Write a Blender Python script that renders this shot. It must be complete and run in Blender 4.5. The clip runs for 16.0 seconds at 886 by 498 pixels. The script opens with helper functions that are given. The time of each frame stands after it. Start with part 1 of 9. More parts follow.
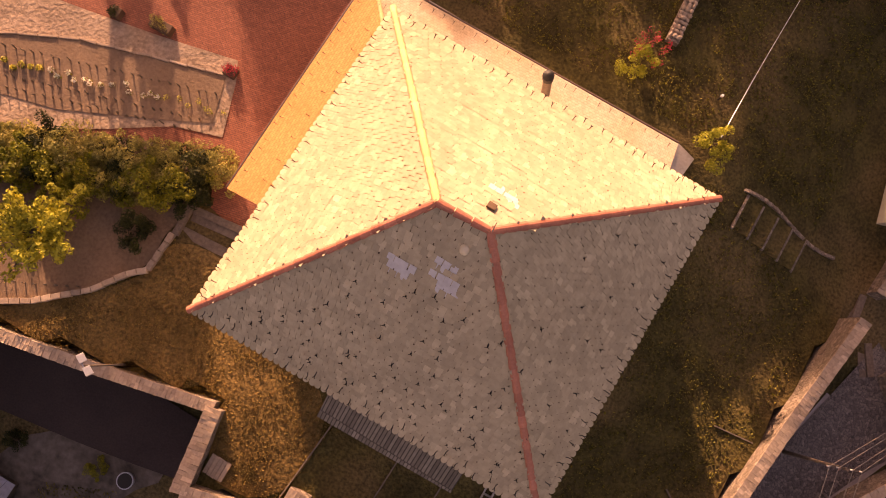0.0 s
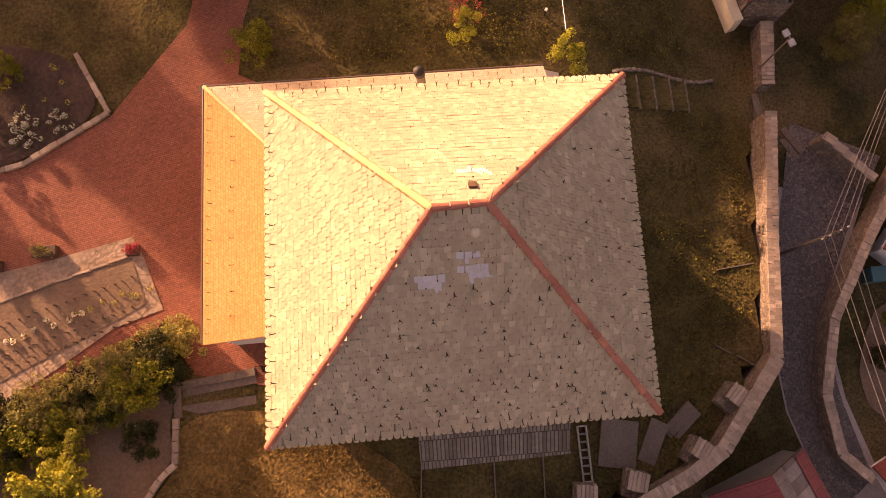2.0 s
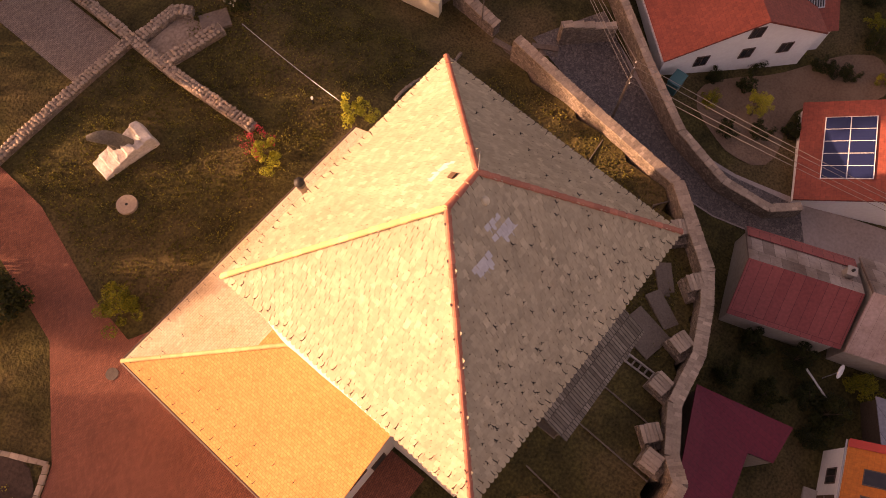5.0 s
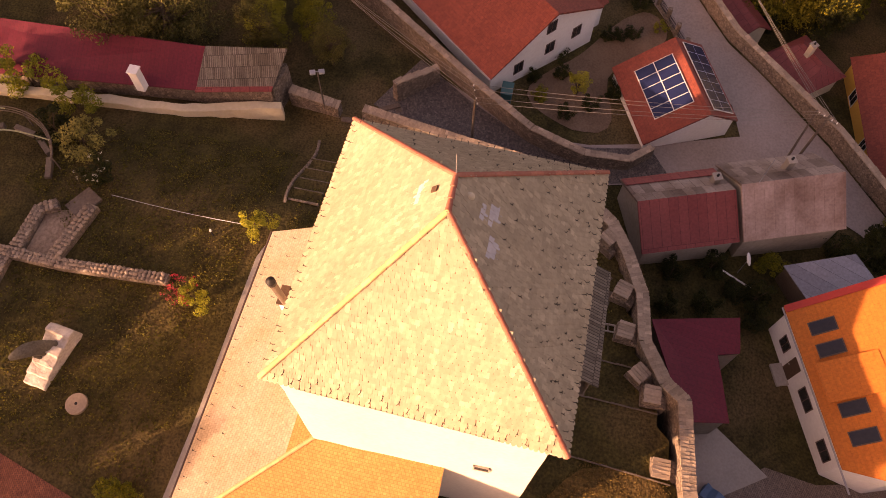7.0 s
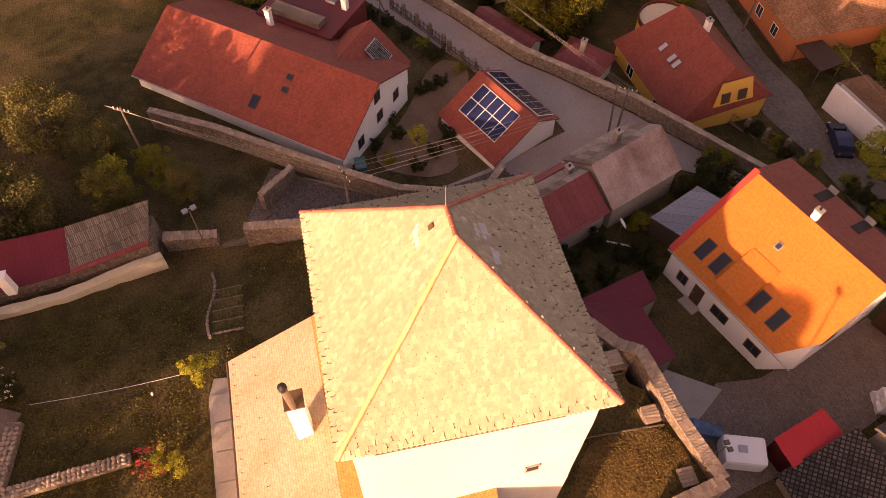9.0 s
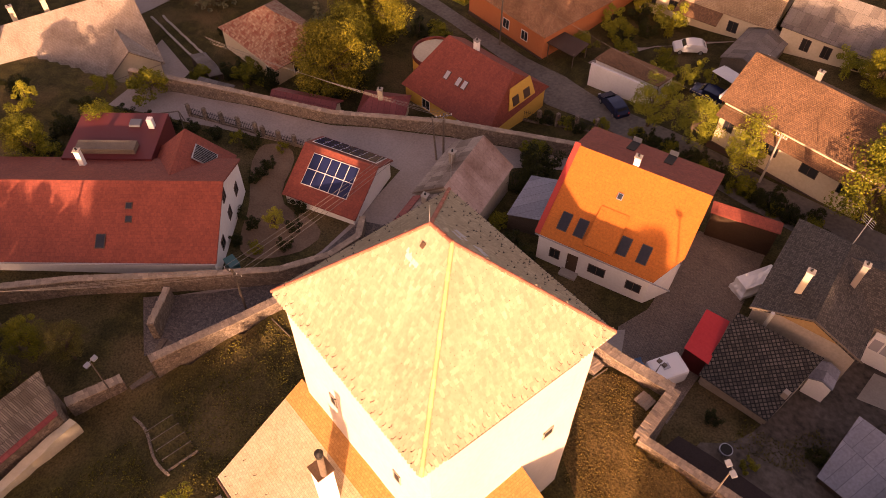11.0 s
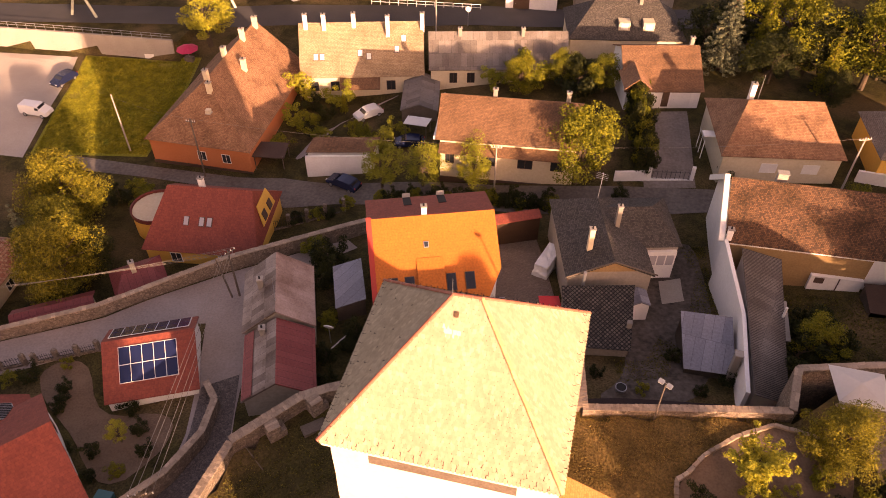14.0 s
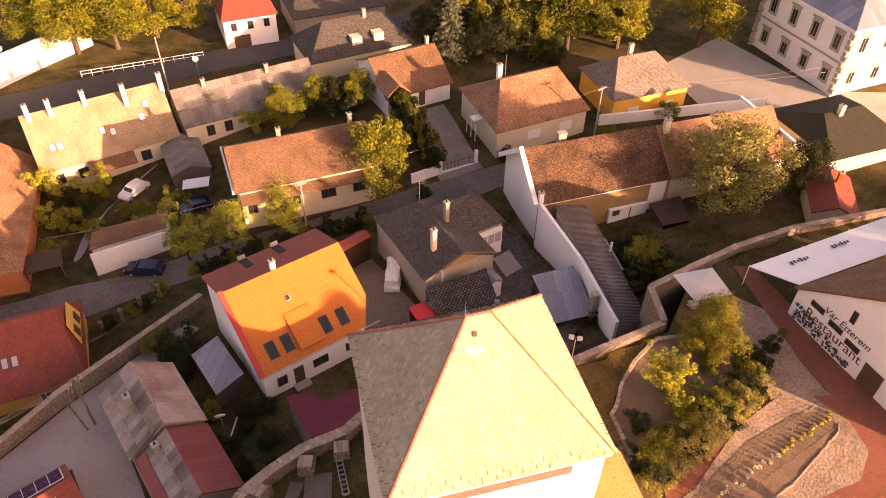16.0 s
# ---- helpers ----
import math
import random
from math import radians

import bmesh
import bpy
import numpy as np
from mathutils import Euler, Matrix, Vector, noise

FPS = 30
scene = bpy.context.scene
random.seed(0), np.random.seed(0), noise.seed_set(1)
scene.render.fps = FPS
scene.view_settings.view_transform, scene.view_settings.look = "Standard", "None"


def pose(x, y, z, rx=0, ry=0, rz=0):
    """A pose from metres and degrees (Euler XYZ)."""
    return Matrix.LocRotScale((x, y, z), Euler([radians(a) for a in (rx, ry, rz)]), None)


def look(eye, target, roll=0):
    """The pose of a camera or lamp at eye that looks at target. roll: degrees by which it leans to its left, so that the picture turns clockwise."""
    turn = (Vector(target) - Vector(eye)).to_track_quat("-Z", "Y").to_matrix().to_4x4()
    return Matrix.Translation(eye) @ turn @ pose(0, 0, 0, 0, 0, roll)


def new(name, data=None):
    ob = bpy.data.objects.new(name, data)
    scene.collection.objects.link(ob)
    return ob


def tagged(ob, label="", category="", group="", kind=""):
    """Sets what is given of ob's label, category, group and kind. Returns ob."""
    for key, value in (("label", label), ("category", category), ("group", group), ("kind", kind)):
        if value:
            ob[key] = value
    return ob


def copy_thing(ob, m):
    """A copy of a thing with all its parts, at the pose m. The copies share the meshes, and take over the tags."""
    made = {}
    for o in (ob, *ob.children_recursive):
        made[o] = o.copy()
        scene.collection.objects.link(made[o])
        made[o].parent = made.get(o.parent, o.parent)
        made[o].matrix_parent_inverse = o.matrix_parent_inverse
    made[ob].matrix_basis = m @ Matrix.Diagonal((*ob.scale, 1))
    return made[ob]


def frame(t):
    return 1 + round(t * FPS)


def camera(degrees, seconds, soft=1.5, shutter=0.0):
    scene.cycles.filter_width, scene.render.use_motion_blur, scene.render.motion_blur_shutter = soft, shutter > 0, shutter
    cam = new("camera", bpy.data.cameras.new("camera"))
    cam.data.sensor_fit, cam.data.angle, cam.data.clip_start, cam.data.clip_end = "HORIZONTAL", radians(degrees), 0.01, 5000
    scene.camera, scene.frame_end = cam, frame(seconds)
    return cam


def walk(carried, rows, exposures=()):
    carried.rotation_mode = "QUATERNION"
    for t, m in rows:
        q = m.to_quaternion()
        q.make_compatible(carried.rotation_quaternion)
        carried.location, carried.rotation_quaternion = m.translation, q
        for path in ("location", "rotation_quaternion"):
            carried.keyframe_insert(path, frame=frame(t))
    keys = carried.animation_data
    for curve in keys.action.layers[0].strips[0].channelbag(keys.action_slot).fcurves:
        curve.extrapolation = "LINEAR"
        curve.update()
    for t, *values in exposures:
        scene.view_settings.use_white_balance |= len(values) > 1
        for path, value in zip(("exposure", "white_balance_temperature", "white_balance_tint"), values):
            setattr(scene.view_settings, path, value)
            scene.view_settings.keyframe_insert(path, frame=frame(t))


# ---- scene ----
cam = camera(61.5, 16.0, soft=0.9)
PATH = [
    (0, (0.639, -3.167, 40.97), (0.518, -2.914, 38.99), 4.4),
    (1, (-0.213, -3.8, 41.298), (-0.251, -3.487, 39.323), 5.4),
    (1.5, (-0.803, -4.147, 41.51), (-0.789, -3.8, 39.54), 5.9),
    (2, (-1.405, -4.516, 41.706), (-1.335, -4.138, 39.744), 5.6),
    (3, (-3.01, -5.012, 42.048), (-2.803, -4.593, 40.103), 5.1),
    (5.5, (-8.448, -4.737, 43.438), (-7.817, -4.363, 41.578), 2.0),
    (6, (-9.751, -4.147, 43.837), (-9.028, -3.824, 42.001), 1.9),
    (6.5, (-11.088, -3.112, 44.258), (-10.276, -2.862, 42.447), 2.2),
    (7, (-12.209, -2.319, 44.665), (-11.321, -2.145, 42.881), 1.4),
    (7.5, (-13.215, -0.774, 45.219), (-12.266, -0.707, 43.459), 1.7),
    (8, (-14.259, 0.795, 45.549), (-13.254, 0.75, 43.821), 1.8),
    (8.5, (-15.216, 2.237, 45.852), (-14.167, 2.08, 44.157), 1.2),
    (11, (-15.21, 12.371, 47.757), (-14.251, 11.553, 46.204), 0.4),
    (11.5, (-14.295, 14.522, 48.17), (-13.411, 13.575, 46.646), 0.3),
    (12, (-12.944, 16.688, 48.478), (-12.158, 15.617, 46.983), 0.3),
    (12.5, (-11.145, 18.424, 48.93), (-10.479, 17.247, 47.456), 0.2),
    (13, (-9.103, 20.08, 49.275), (-8.569, 18.804, 47.831), 0.2),
    (13.5, (-6.726, 21.433, 49.606), (-6.315, 20.078, 48.194), 0.2),
    (14, (-3.963, 22.642, 49.826), (-3.664, 21.227, 48.445), 0.3),
    (14.5, (-1.09, 23.369, 50.258), (-0.913, 21.913, 48.898), 0.4),
    (15, (2.177, 23.547, 50.587), (2.177, 22.071, 49.238), 0.8),
    (15.5, (5.357, 23.396, 50.692), (5.148, 21.927, 49.35), 0.9),
    (16, (8.483, 22.646, 51.01), (8.053, 21.227, 49.668), 0.9),
]
walk(cam, [(t, look(eye, target, roll)) for t, eye, target, roll in PATH],
     [(0.0, 1.11, 10900, 63), (12.0, 1.08, 10800, 62), (14.0, 1.26, 10300, 58), (15.2, 1.44, 10100, 57), (16.0, 1.55, 10000, 56)])

# ---- light: a low evening sun and a clear sky ----
SUN_EL, SUN_AZ = 12.2, -42.3
world = bpy.data.worlds.new("evening_sky")
scene.world = world
world.use_nodes = True
wn = world.node_tree
sky = wn.nodes.new("ShaderNodeTexSky")
sky.sky_type = "NISHITA"
sky.sun_disc = False
sky.sun_elevation = radians(SUN_EL)
sky.sun_rotation = radians(SUN_AZ % 360)
sky.dust_density = 3.0
back = wn.nodes["Background"]
back.inputs["Strength"].default_value = 0.145
wn.links.new(sky.outputs[0], back.inputs["Color"])
sun_data = bpy.data.lights.new("sun", "SUN")
sun_data.energy, sun_data.angle, sun_data.color = 4.6, radians(0.6), (1.0, 0.93, 0.68)
sun = new("sun", sun_data)
el, az = radians(SUN_EL), radians(SUN_AZ)
sun.matrix_world = look((0, 0, 80), Vector((0, 0, 80)) - Vector((math.sin(az) * math.cos(el), math.cos(az) * math.cos(el), math.sin(el))))

# ---- materials ----
def material(name):
    m = bpy.data.materials.new(name)
    m.use_nodes = True
    t = m.node_tree
    return m, t.nodes, t.links, t.nodes["Principled BSDF"]


def ramp(nodes, stops):
    r = nodes.new("ShaderNodeValToRGB")
    while len(r.color_ramp.elements) < len(stops):
        r.color_ramp.elements.new(0.5)
    for e, (p, c) in zip(r.color_ramp.elements, stops):
        e.position, e.color = p, (*c, 1)
    return r


def noise_node(nodes, links, coord, scale, detail=4.0):
    n = nodes.new("ShaderNodeTexNoise")
    n.inputs["Scale"].default_value, n.inputs["Detail"].default_value = scale, detail
    links.new(coord, n.inputs["Vector"])
    return n


def mixed(nodes, links, kind, fac, a, b):
    x = nodes.new("ShaderNodeMix")
    x.data_type, x.blend_type = "RGBA", kind
    for sock, v in ((x.inputs[0], fac), (x.inputs[6], a), (x.inputs[7], b)):
        if isinstance(v, (int, float)):
            sock.default_value = v
        elif isinstance(v, tuple):
            sock.default_value = (*v, 1)
        else:
            links.new(v, sock)
    return x.outputs[2]


def bumped(nodes, links, bsdf, height, strength, dist):
    b = nodes.new("ShaderNodeBump")
    b.inputs["Strength"].default_value, b.inputs["Distance"].default_value = strength, dist
    links.new(height, b.inputs["Height"])
    links.new(b.outputs[0], bsdf.inputs["Normal"])


def plain(name, dark, light, big=0.4, fine=9.0, rough=0.85, bump=0.3, dist=0.02, metal=0.0, vary=0.0, spec=0.3):
    """A surface that varies at two scales between two colours; vary: from object to object."""
    m, n, l, b = material(name)
    co = n.new("ShaderNodeTexCoord").outputs["Object"]
    if vary:
        co = n.new("ShaderNodeNewGeometry").outputs["Position"]
    a, f = noise_node(n, l, co, big, 5), noise_node(n, l, co, fine, 6)
    r = ramp(n, [(0.3, dark), (0.7, light)])
    add = n.new("ShaderNodeMath")
    add.operation = "MULTIPLY_ADD"
    l.new(f.outputs[0], add.inputs[0])
    add.inputs[1].default_value = 0.55
    half = n.new("ShaderNodeMath")
    half.operation = "MULTIPLY"
    half.inputs[1].default_value = 0.45
    l.new(a.outputs[0], half.inputs[0])
    l.new(half.outputs[0], add.inputs[2])
    l.new(add.outputs[0], r.inputs[0])
    out = r.outputs[0]
    if vary:
        info = n.new("ShaderNodeObjectInfo")
        isl = n.new("ShaderNodeNewGeometry")
        both = n.new("ShaderNodeMath")
        both.operation = "ADD"
        l.new(info.outputs["Random"], both.inputs[0])
        l.new(isl.outputs["Random Per Island"], both.inputs[1])
        fr = n.new("ShaderNodeMath")
        fr.operation = "FRACT"
        l.new(both.outputs[0], fr.inputs[0])
        g = ramp(n, [(0.0, (1 - vary, 1 - vary, 1 - vary)), (0.88, (1 + vary * 0.4, 1 + vary * 0.38, 1 + vary * 0.36)), (1.0, (1 + vary * 1.5, 1 + vary * 1.5, 1 + vary * 1.5))])
        l.new(fr.outputs[0], g.inputs[0])
        out = mixed(n, l, "MULTIPLY", 1.0, out, g.outputs[0])
    l.new(out, b.inputs["Base Color"])
    b.inputs["Roughness"].default_value, b.inputs["Metallic"].default_value = rough, metal
    b.inputs["Specular IOR Level"].default_value = spec
    if bump:
        bumped(n, l, b, f.outputs[0], bump, dist)
    return m


def tiled(name, dark, light, joint, tw, th, rough=0.8, gap=0.02, bump=0.7, stain=(0.5, 0.45, 0.4), stain_amount=0.35, turn=0.0, wave=0.0):
    """Courses of tiles, bricks or sheets by the surface's own metres (UV)."""
    m, n, l, b = material(name)
    uv = n.new("ShaderNodeTexCoord").outputs["UV"]
    br = n.new("ShaderNodeTexBrick")
    if turn:
        mp = n.new("ShaderNodeMapping")
        mp.inputs["Rotation"].default_value = (0, 0, radians(turn))
        l.new(uv, mp.inputs["Vector"])
        l.new(mp.outputs[0], br.inputs["Vector"])
        br.offset = 0.0
    else:
        l.new(uv, br.inputs["Vector"])
    br.inputs["Color1"].default_value, br.inputs["Color2"].default_value = (*dark, 1), (*light, 1)
    br.inputs["Mortar"].default_value = (*joint, 1)
    br.inputs["Scale"].default_value = 1.0
    br.inputs["Mortar Size"].default_value = gap
    br.inputs["Mortar Smooth"].default_value = 0.3
    br.inputs["Brick Width"].default_value, br.inputs["Row Height"].default_value = tw, th
    big = noise_node(n, l, uv, 0.35, 6)
    fine = noise_node(n, l, uv, 5.0, 5)
    r = ramp(n, [(0.42, (0, 0, 0)), (0.68, (1, 1, 1))])
    l.new(big.outputs[0], r.inputs[0])
    k = n.new("ShaderNodeMath")
    k.operation = "MULTIPLY"
    l.new(r.outputs[0], k.inputs[0])
    k.inputs[1].default_value = stain_amount
    c = mixed(n, l, "MULTIPLY", k.outputs[0], br.outputs["Color"], stain)
    g = ramp(n, [(0.2, (0.72, 0.72, 0.72)), (0.8, (1.15, 1.15, 1.15))])
    l.new(fine.outputs[0], g.inputs[0])
    c = mixed(n, l, "MULTIPLY", 1.0, c, g.outputs[0])
    l.new(c, b.inputs["Base Color"])
    b.inputs["Roughness"].default_value = rough
    b.inputs["Specular IOR Level"].default_value = 0.3
    inv = n.new("ShaderNodeMath")
    inv.operation = "SUBTRACT"
    inv.inputs[0].default_value = 1.0
    l.new(br.outputs["Fac"], inv.inputs[1])
    h = inv.outputs[0]
    if wave:
        w = n.new("ShaderNodeTexWave")
        w.wave_type, w.bands_direction = "BANDS", "X"
        w.inputs["Scale"].default_value = wave
        l.new(uv, w.inputs["Vector"])
        ad = n.new("ShaderNodeMath")
        l.new(h, ad.inputs[0])
        l.new(w.outputs["Fac"], ad.inputs[1])
        h = ad.outputs[0]
    bumped(n, l, b, h, bump, 0.03)
    return m


def stony(name, dark, light, joint, scale=2.2, rough=0.9, bump=0.9, dist=0.06):
    m, n, l, b = material(name)
    co = n.new("ShaderNodeNewGeometry").outputs["Position"]
    wob = noise_node(n, l, co, 1.5, 3)
    mv = n.new("ShaderNodeVectorMath")
    mv.operation = "MULTIPLY_ADD"
    l.new(wob.outputs["Color"], mv.inputs[0])
    mv.inputs[1].default_value = (0.35, 0.35, 0.35)
    l.new(co, mv.inputs[2])
    v = n.new("ShaderNodeTexVoronoi")
    v.feature = "DISTANCE_TO_EDGE"
    v.inputs["Scale"].default_value = scale
    l.new(mv.outputs[0], v.inputs["Vector"])
    vc = n.new("ShaderNodeTexVoronoi")
    vc.inputs["Scale"].default_value = scale
    l.new(mv.outputs[0], vc.inputs["Vector"])
    sep = n.new("ShaderNodeSeparateColor")
    l.new(vc.outputs["Color"], sep.inputs[0])
    fine = noise_node(n, l, co, 7, 6)
    r = ramp(n, [(0.0, dark), (1.0, light)])
    l.new(sep.outputs[0], r.inputs[0])
    j = ramp(n, [(0.0, (1, 1, 1)), (0.07, (0, 0, 0))])
    l.new(v.outputs[0], j.inputs[0])
    c = mixed(n, l, "MIX", j.outputs[0], r.outputs[0], joint)
    g = ramp(n, [(0.25, (0.6, 0.6, 0.6)), (0.75, (1.2, 1.2, 1.2))])
    l.new(fine.outputs[0], g.inputs[0])
    l.new(mixed(n, l, "MULTIPLY", 1.0, c, g.outputs[0]), b.inputs["Base Color"])
    b.inputs["Roughness"].default_value = rough
    hr = ramp(n, [(0.0, (0, 0, 0)), (0.15, (1, 1, 1))])
    l.new(v.outputs[0], hr.inputs[0])
    bumped(n, l, b, hr.outputs[0], bump, dist)
    return m


def grassy(name, c1, c2, c3):
    """Turf: tufts, worn patches and dry patches."""
    m, n, l, b = material(name)
    co = n.new("ShaderNodeNewGeometry").outputs["Position"]
    a, d, f = noise_node(n, l, co, 0.16, 6), noise_node(n, l, co, 0.7, 6), noise_node(n, l, co, 6.0, 6)
    r = ramp(n, [(0.35, c1), (0.65, c2)])
    l.new(d.outputs[0], r.inputs[0])
    p = ramp(n, [(0.48, (0, 0, 0)), (0.66, (1, 1, 1))])
    l.new(a.outputs[0], p.inputs[0])
    c = mixed(n, l, "MIX", p.outputs[0], r.outputs[0], c3)
    g = ramp(n, [(0.25, (0.45, 0.45, 0.45)), (0.75, (1.45, 1.45, 1.45))])
    l.new(f.outputs[0], g.inputs[0])
    l.new(mixed(n, l, "MULTIPLY", 1.0, c, g.outputs[0]), b.inputs["Base Color"])
    b.inputs["Roughness"].default_value = 0.95
    b.inputs["Specular IOR Level"].default_value = 0.1
    bumped(n, l, b, f.outputs[0], 1.0, 0.12)
    return m


def leafy(name, c1, c2, through_light=0.22):
    m, n, l, b = material(name)
    g = n.new("ShaderNodeNewGeometry")
    oi = n.new("ShaderNodeObjectInfo")
    r = ramp(n, [(0.0, c1), (1.0, c2)])
    l.new(g.outputs["Random Per Island"], r.inputs[0])
    big = noise_node(n, l, g.outputs["Position"], 0.8, 3)
    k = ramp(n, [(0.3, (0.6, 0.65, 0.6)), (0.7, (1.2, 1.15, 1.1))])
    l.new(big.outputs[0], k.inputs[0])
    c = mixed(n, l, "MULTIPLY", 1.0, r.outputs[0], k.outputs[0])
    tone = ramp(n, [(0.0, (0.8, 0.85, 0.8)), (1.0, (1.15, 1.1, 1.0))])
    l.new(oi.outputs["Random"], tone.inputs[0])
    c = mixed(n, l, "MULTIPLY", 1.0, c, tone.outputs[0])
    l.new(c, b.inputs["Base Color"])
    b.inputs["Roughness"].default_value = 0.6
    b.inputs["Specular IOR Level"].default_value = 0.2
    tr = n.new("ShaderNodeBsdfTranslucent")
    l.new(c, tr.inputs["Color"])
    mx = n.new("ShaderNodeMixShader")
    mx.inputs[0].default_value = through_light
    l.new(b.outputs[0], mx.inputs[1])
    l.new(tr.outputs[0], mx.inputs[2])
    l.new(mx.outputs[0], n["Material Output"].inputs["Surface"])
    return m


def simple(name, color, rough=0.5, metal=0.0):
    m, n, l, b = material(name)
    b.inputs["Base Color"].default_value = (*color, 1)
    b.inputs["Roughness"].default_value, b.inputs["Metallic"].default_value = rough, metal
    return m


M_TILE = plain("cement_roof_tile", (0.352, 0.277, 0.185), (0.475, 0.383, 0.264), 0.35, 6, 0.85, 0.3, 0.01, vary=0.15)
M_HIP = plain("clay_hip_tile", (0.36, 0.115, 0.075), (0.52, 0.19, 0.125), 0.8, 14, 0.75, 0.2, 0.01, vary=0.16)
M_ANNEX = tiled("annex_clay_tile", (0.486, 0.225, 0.077), (0.558, 0.270, 0.095), (0.396, 0.171, 0.059), 0.19, 0.16, 0.8, 0.012, 0.5, (0.75, 0.72, 0.6), 0.4)
M_RED = tiled("red_clay_tile", (0.26, 0.058, 0.039), (0.325, 0.075, 0.048), (0.19, 0.042, 0.03), 0.30, 0.33, 0.7, 0.008, 0.15, (0.6, 0.5, 0.45), 0.3)
M_ORANGE = tiled("orange_clay_tile", (0.540, 0.151, 0.029), (0.576, 0.166, 0.032), (0.477, 0.126, 0.025), 0.30, 0.33, 0.7, 0.012, 0.12, (0.7, 0.6, 0.5), 0.15)
M_BROWN = tiled("old_brown_tile", (0.19, 0.095, 0.052), (0.30, 0.155, 0.082), (0.10, 0.05, 0.03), 0.18, 0.17, 0.85, 0.012, 0.8, (0.45, 0.42, 0.36), 0.5)
# brown tile whose dark mottling stands in for dappled tree shade
M_DAPPLED = tiled("shade_dappled_brown_tile", (0.085, 0.047, 0.03), (0.24, 0.115, 0.06), (0.05, 0.027, 0.018), 0.18, 0.17, 0.9, 0.012, 0.9, (0.4, 0.42, 0.34), 0.8)
M_OLDRED = tiled("weathered_red_tile", (0.30, 0.14, 0.078), (0.46, 0.24, 0.13), (0.18, 0.08, 0.05), 0.2, 0.18, 0.85, 0.014, 0.8, (0.42, 0.42, 0.36), 0.6)
M_SLATE = tiled("grey_fibre_slate", (0.056, 0.048, 0.041), (0.126, 0.108, 0.093), (0.040, 0.034, 0.030), 0.19, 0.17, 0.8, 0.014, 0.9, (0.6, 0.6, 0.55), 0.4)
M_PALE = tiled("pale_old_tile", (0.40, 0.27, 0.16), (0.50, 0.36, 0.23), (0.22, 0.14, 0.09), 0.2, 0.18, 0.85, 0.014, 0.7, (0.5, 0.46, 0.4), 0.6)
M_MIXTILE = tiled("two_tone_tile", (0.33, 0.10, 0.06), (0.52, 0.33, 0.22), (0.16, 0.06, 0.04), 0.28, 0.34, 0.8, 0.02, 0.8, (0.6, 0.55, 0.5), 0.3)
M_CORR = tiled("corrugated_sheet", (0.16, 0.135, 0.118), (0.25, 0.215, 0.19), (0.075, 0.062, 0.055), 0.9, 2.0, 0.7, 0.012, 0.7, (0.5, 0.42, 0.36), 0.5, wave=2.2)
M_TIN = tiled("weathered_tin", (0.40, 0.275, 0.235), (0.47, 0.33, 0.285), (0.30, 0.205, 0.17), 0.75, 6.0, 0.65, 0.012, 0.3, (0.5, 0.38, 0.32), 0.9)
M_GREYTIN = tiled("patched_grey_tin", (0.21, 0.155, 0.13), (0.40, 0.32, 0.275), (0.12, 0.085, 0.07), 0.75, 1.6, 0.6, 0.012, 0.4, (0.42, 0.34, 0.30), 0.9)
M_TINRED = tiled("red_painted_tin", (0.27, 0.055, 0.05), (0.32, 0.075, 0.065), (0.16, 0.03, 0.03), 0.7, 4.0, 0.5, 0.02, 0.5, (0.6, 0.5, 0.5), 0.4)
M_MAROON = tiled("maroon_sheet", (0.15, 0.014, 0.026), (0.17, 0.017, 0.03), (0.12, 0.011, 0.02), 0.35, 6.0, 0.6, 0.012, 0.3, (0.7, 0.7, 0.7), 0.2)
M_ZINC = tiled("zinc_sheet", (0.19, 0.20, 0.24), (0.29, 0.30, 0.345), (0.13, 0.135, 0.16), 0.9, 6.0, 0.55, 0.02, 0.6, (0.7, 0.65, 0.6), 0.4)
M_WOODSHINGLE = tiled("weathered_shakes", (0.15, 0.12, 0.095), (0.28, 0.235, 0.19), (0.07, 0.055, 0.045), 0.14, 0.9, 0.9, 0.018, 0.9, (0.5, 0.5, 0.45), 0.5)
M_PATIO = tiled("brick_paving", (0.28, 0.088, 0.05), (0.37, 0.125, 0.072), (0.15, 0.055, 0.04), 0.22, 0.11, 0.85, 0.012, 0.6, (0.55, 0.5, 0.45), 0.35)
M_PAVER = tiled("grey_pavers", (0.20, 0.145, 0.115), (0.29, 0.215, 0.17), (0.10, 0.075, 0.06), 0.24, 0.12, 0.85, 0.012, 0.5, (0.6, 0.55, 0.5), 0.4)
M_COBBLE = stony("cobbles", (0.115, 0.088, 0.075), (0.22, 0.17, 0.148), (0.045, 0.036, 0.032), 5.5, 0.75, 0.8, 0.04)
M_LANE = plain("lane_concrete", (0.25, 0.195, 0.17), (0.39, 0.315, 0.28), 0.25, 5, 0.85, 0.25, 0.02)
M_ASPHALT = plain("asphalt", (0.055, 0.05, 0.05), (0.085, 0.078, 0.075), 0.3, 8, 0.85, 0.3, 0.01)
M_CONC = plain("concrete", (0.30, 0.26, 0.22), (0.42, 0.37, 0.32), 0.4, 6, 0.85, 0.25, 0.02)
M_STONE = stony("rubble_stone", (0.17, 0.12, 0.088), (0.32, 0.24, 0.18), (0.12, 0.088, 0.066), 4.2, 0.9, 0.9, 0.04)
M_COPING = plain("coping_stone", (0.28, 0.20, 0.145), (0.43, 0.32, 0.235), 0.9, 7, 0.9, 0.6, 0.03, vary=0.22)
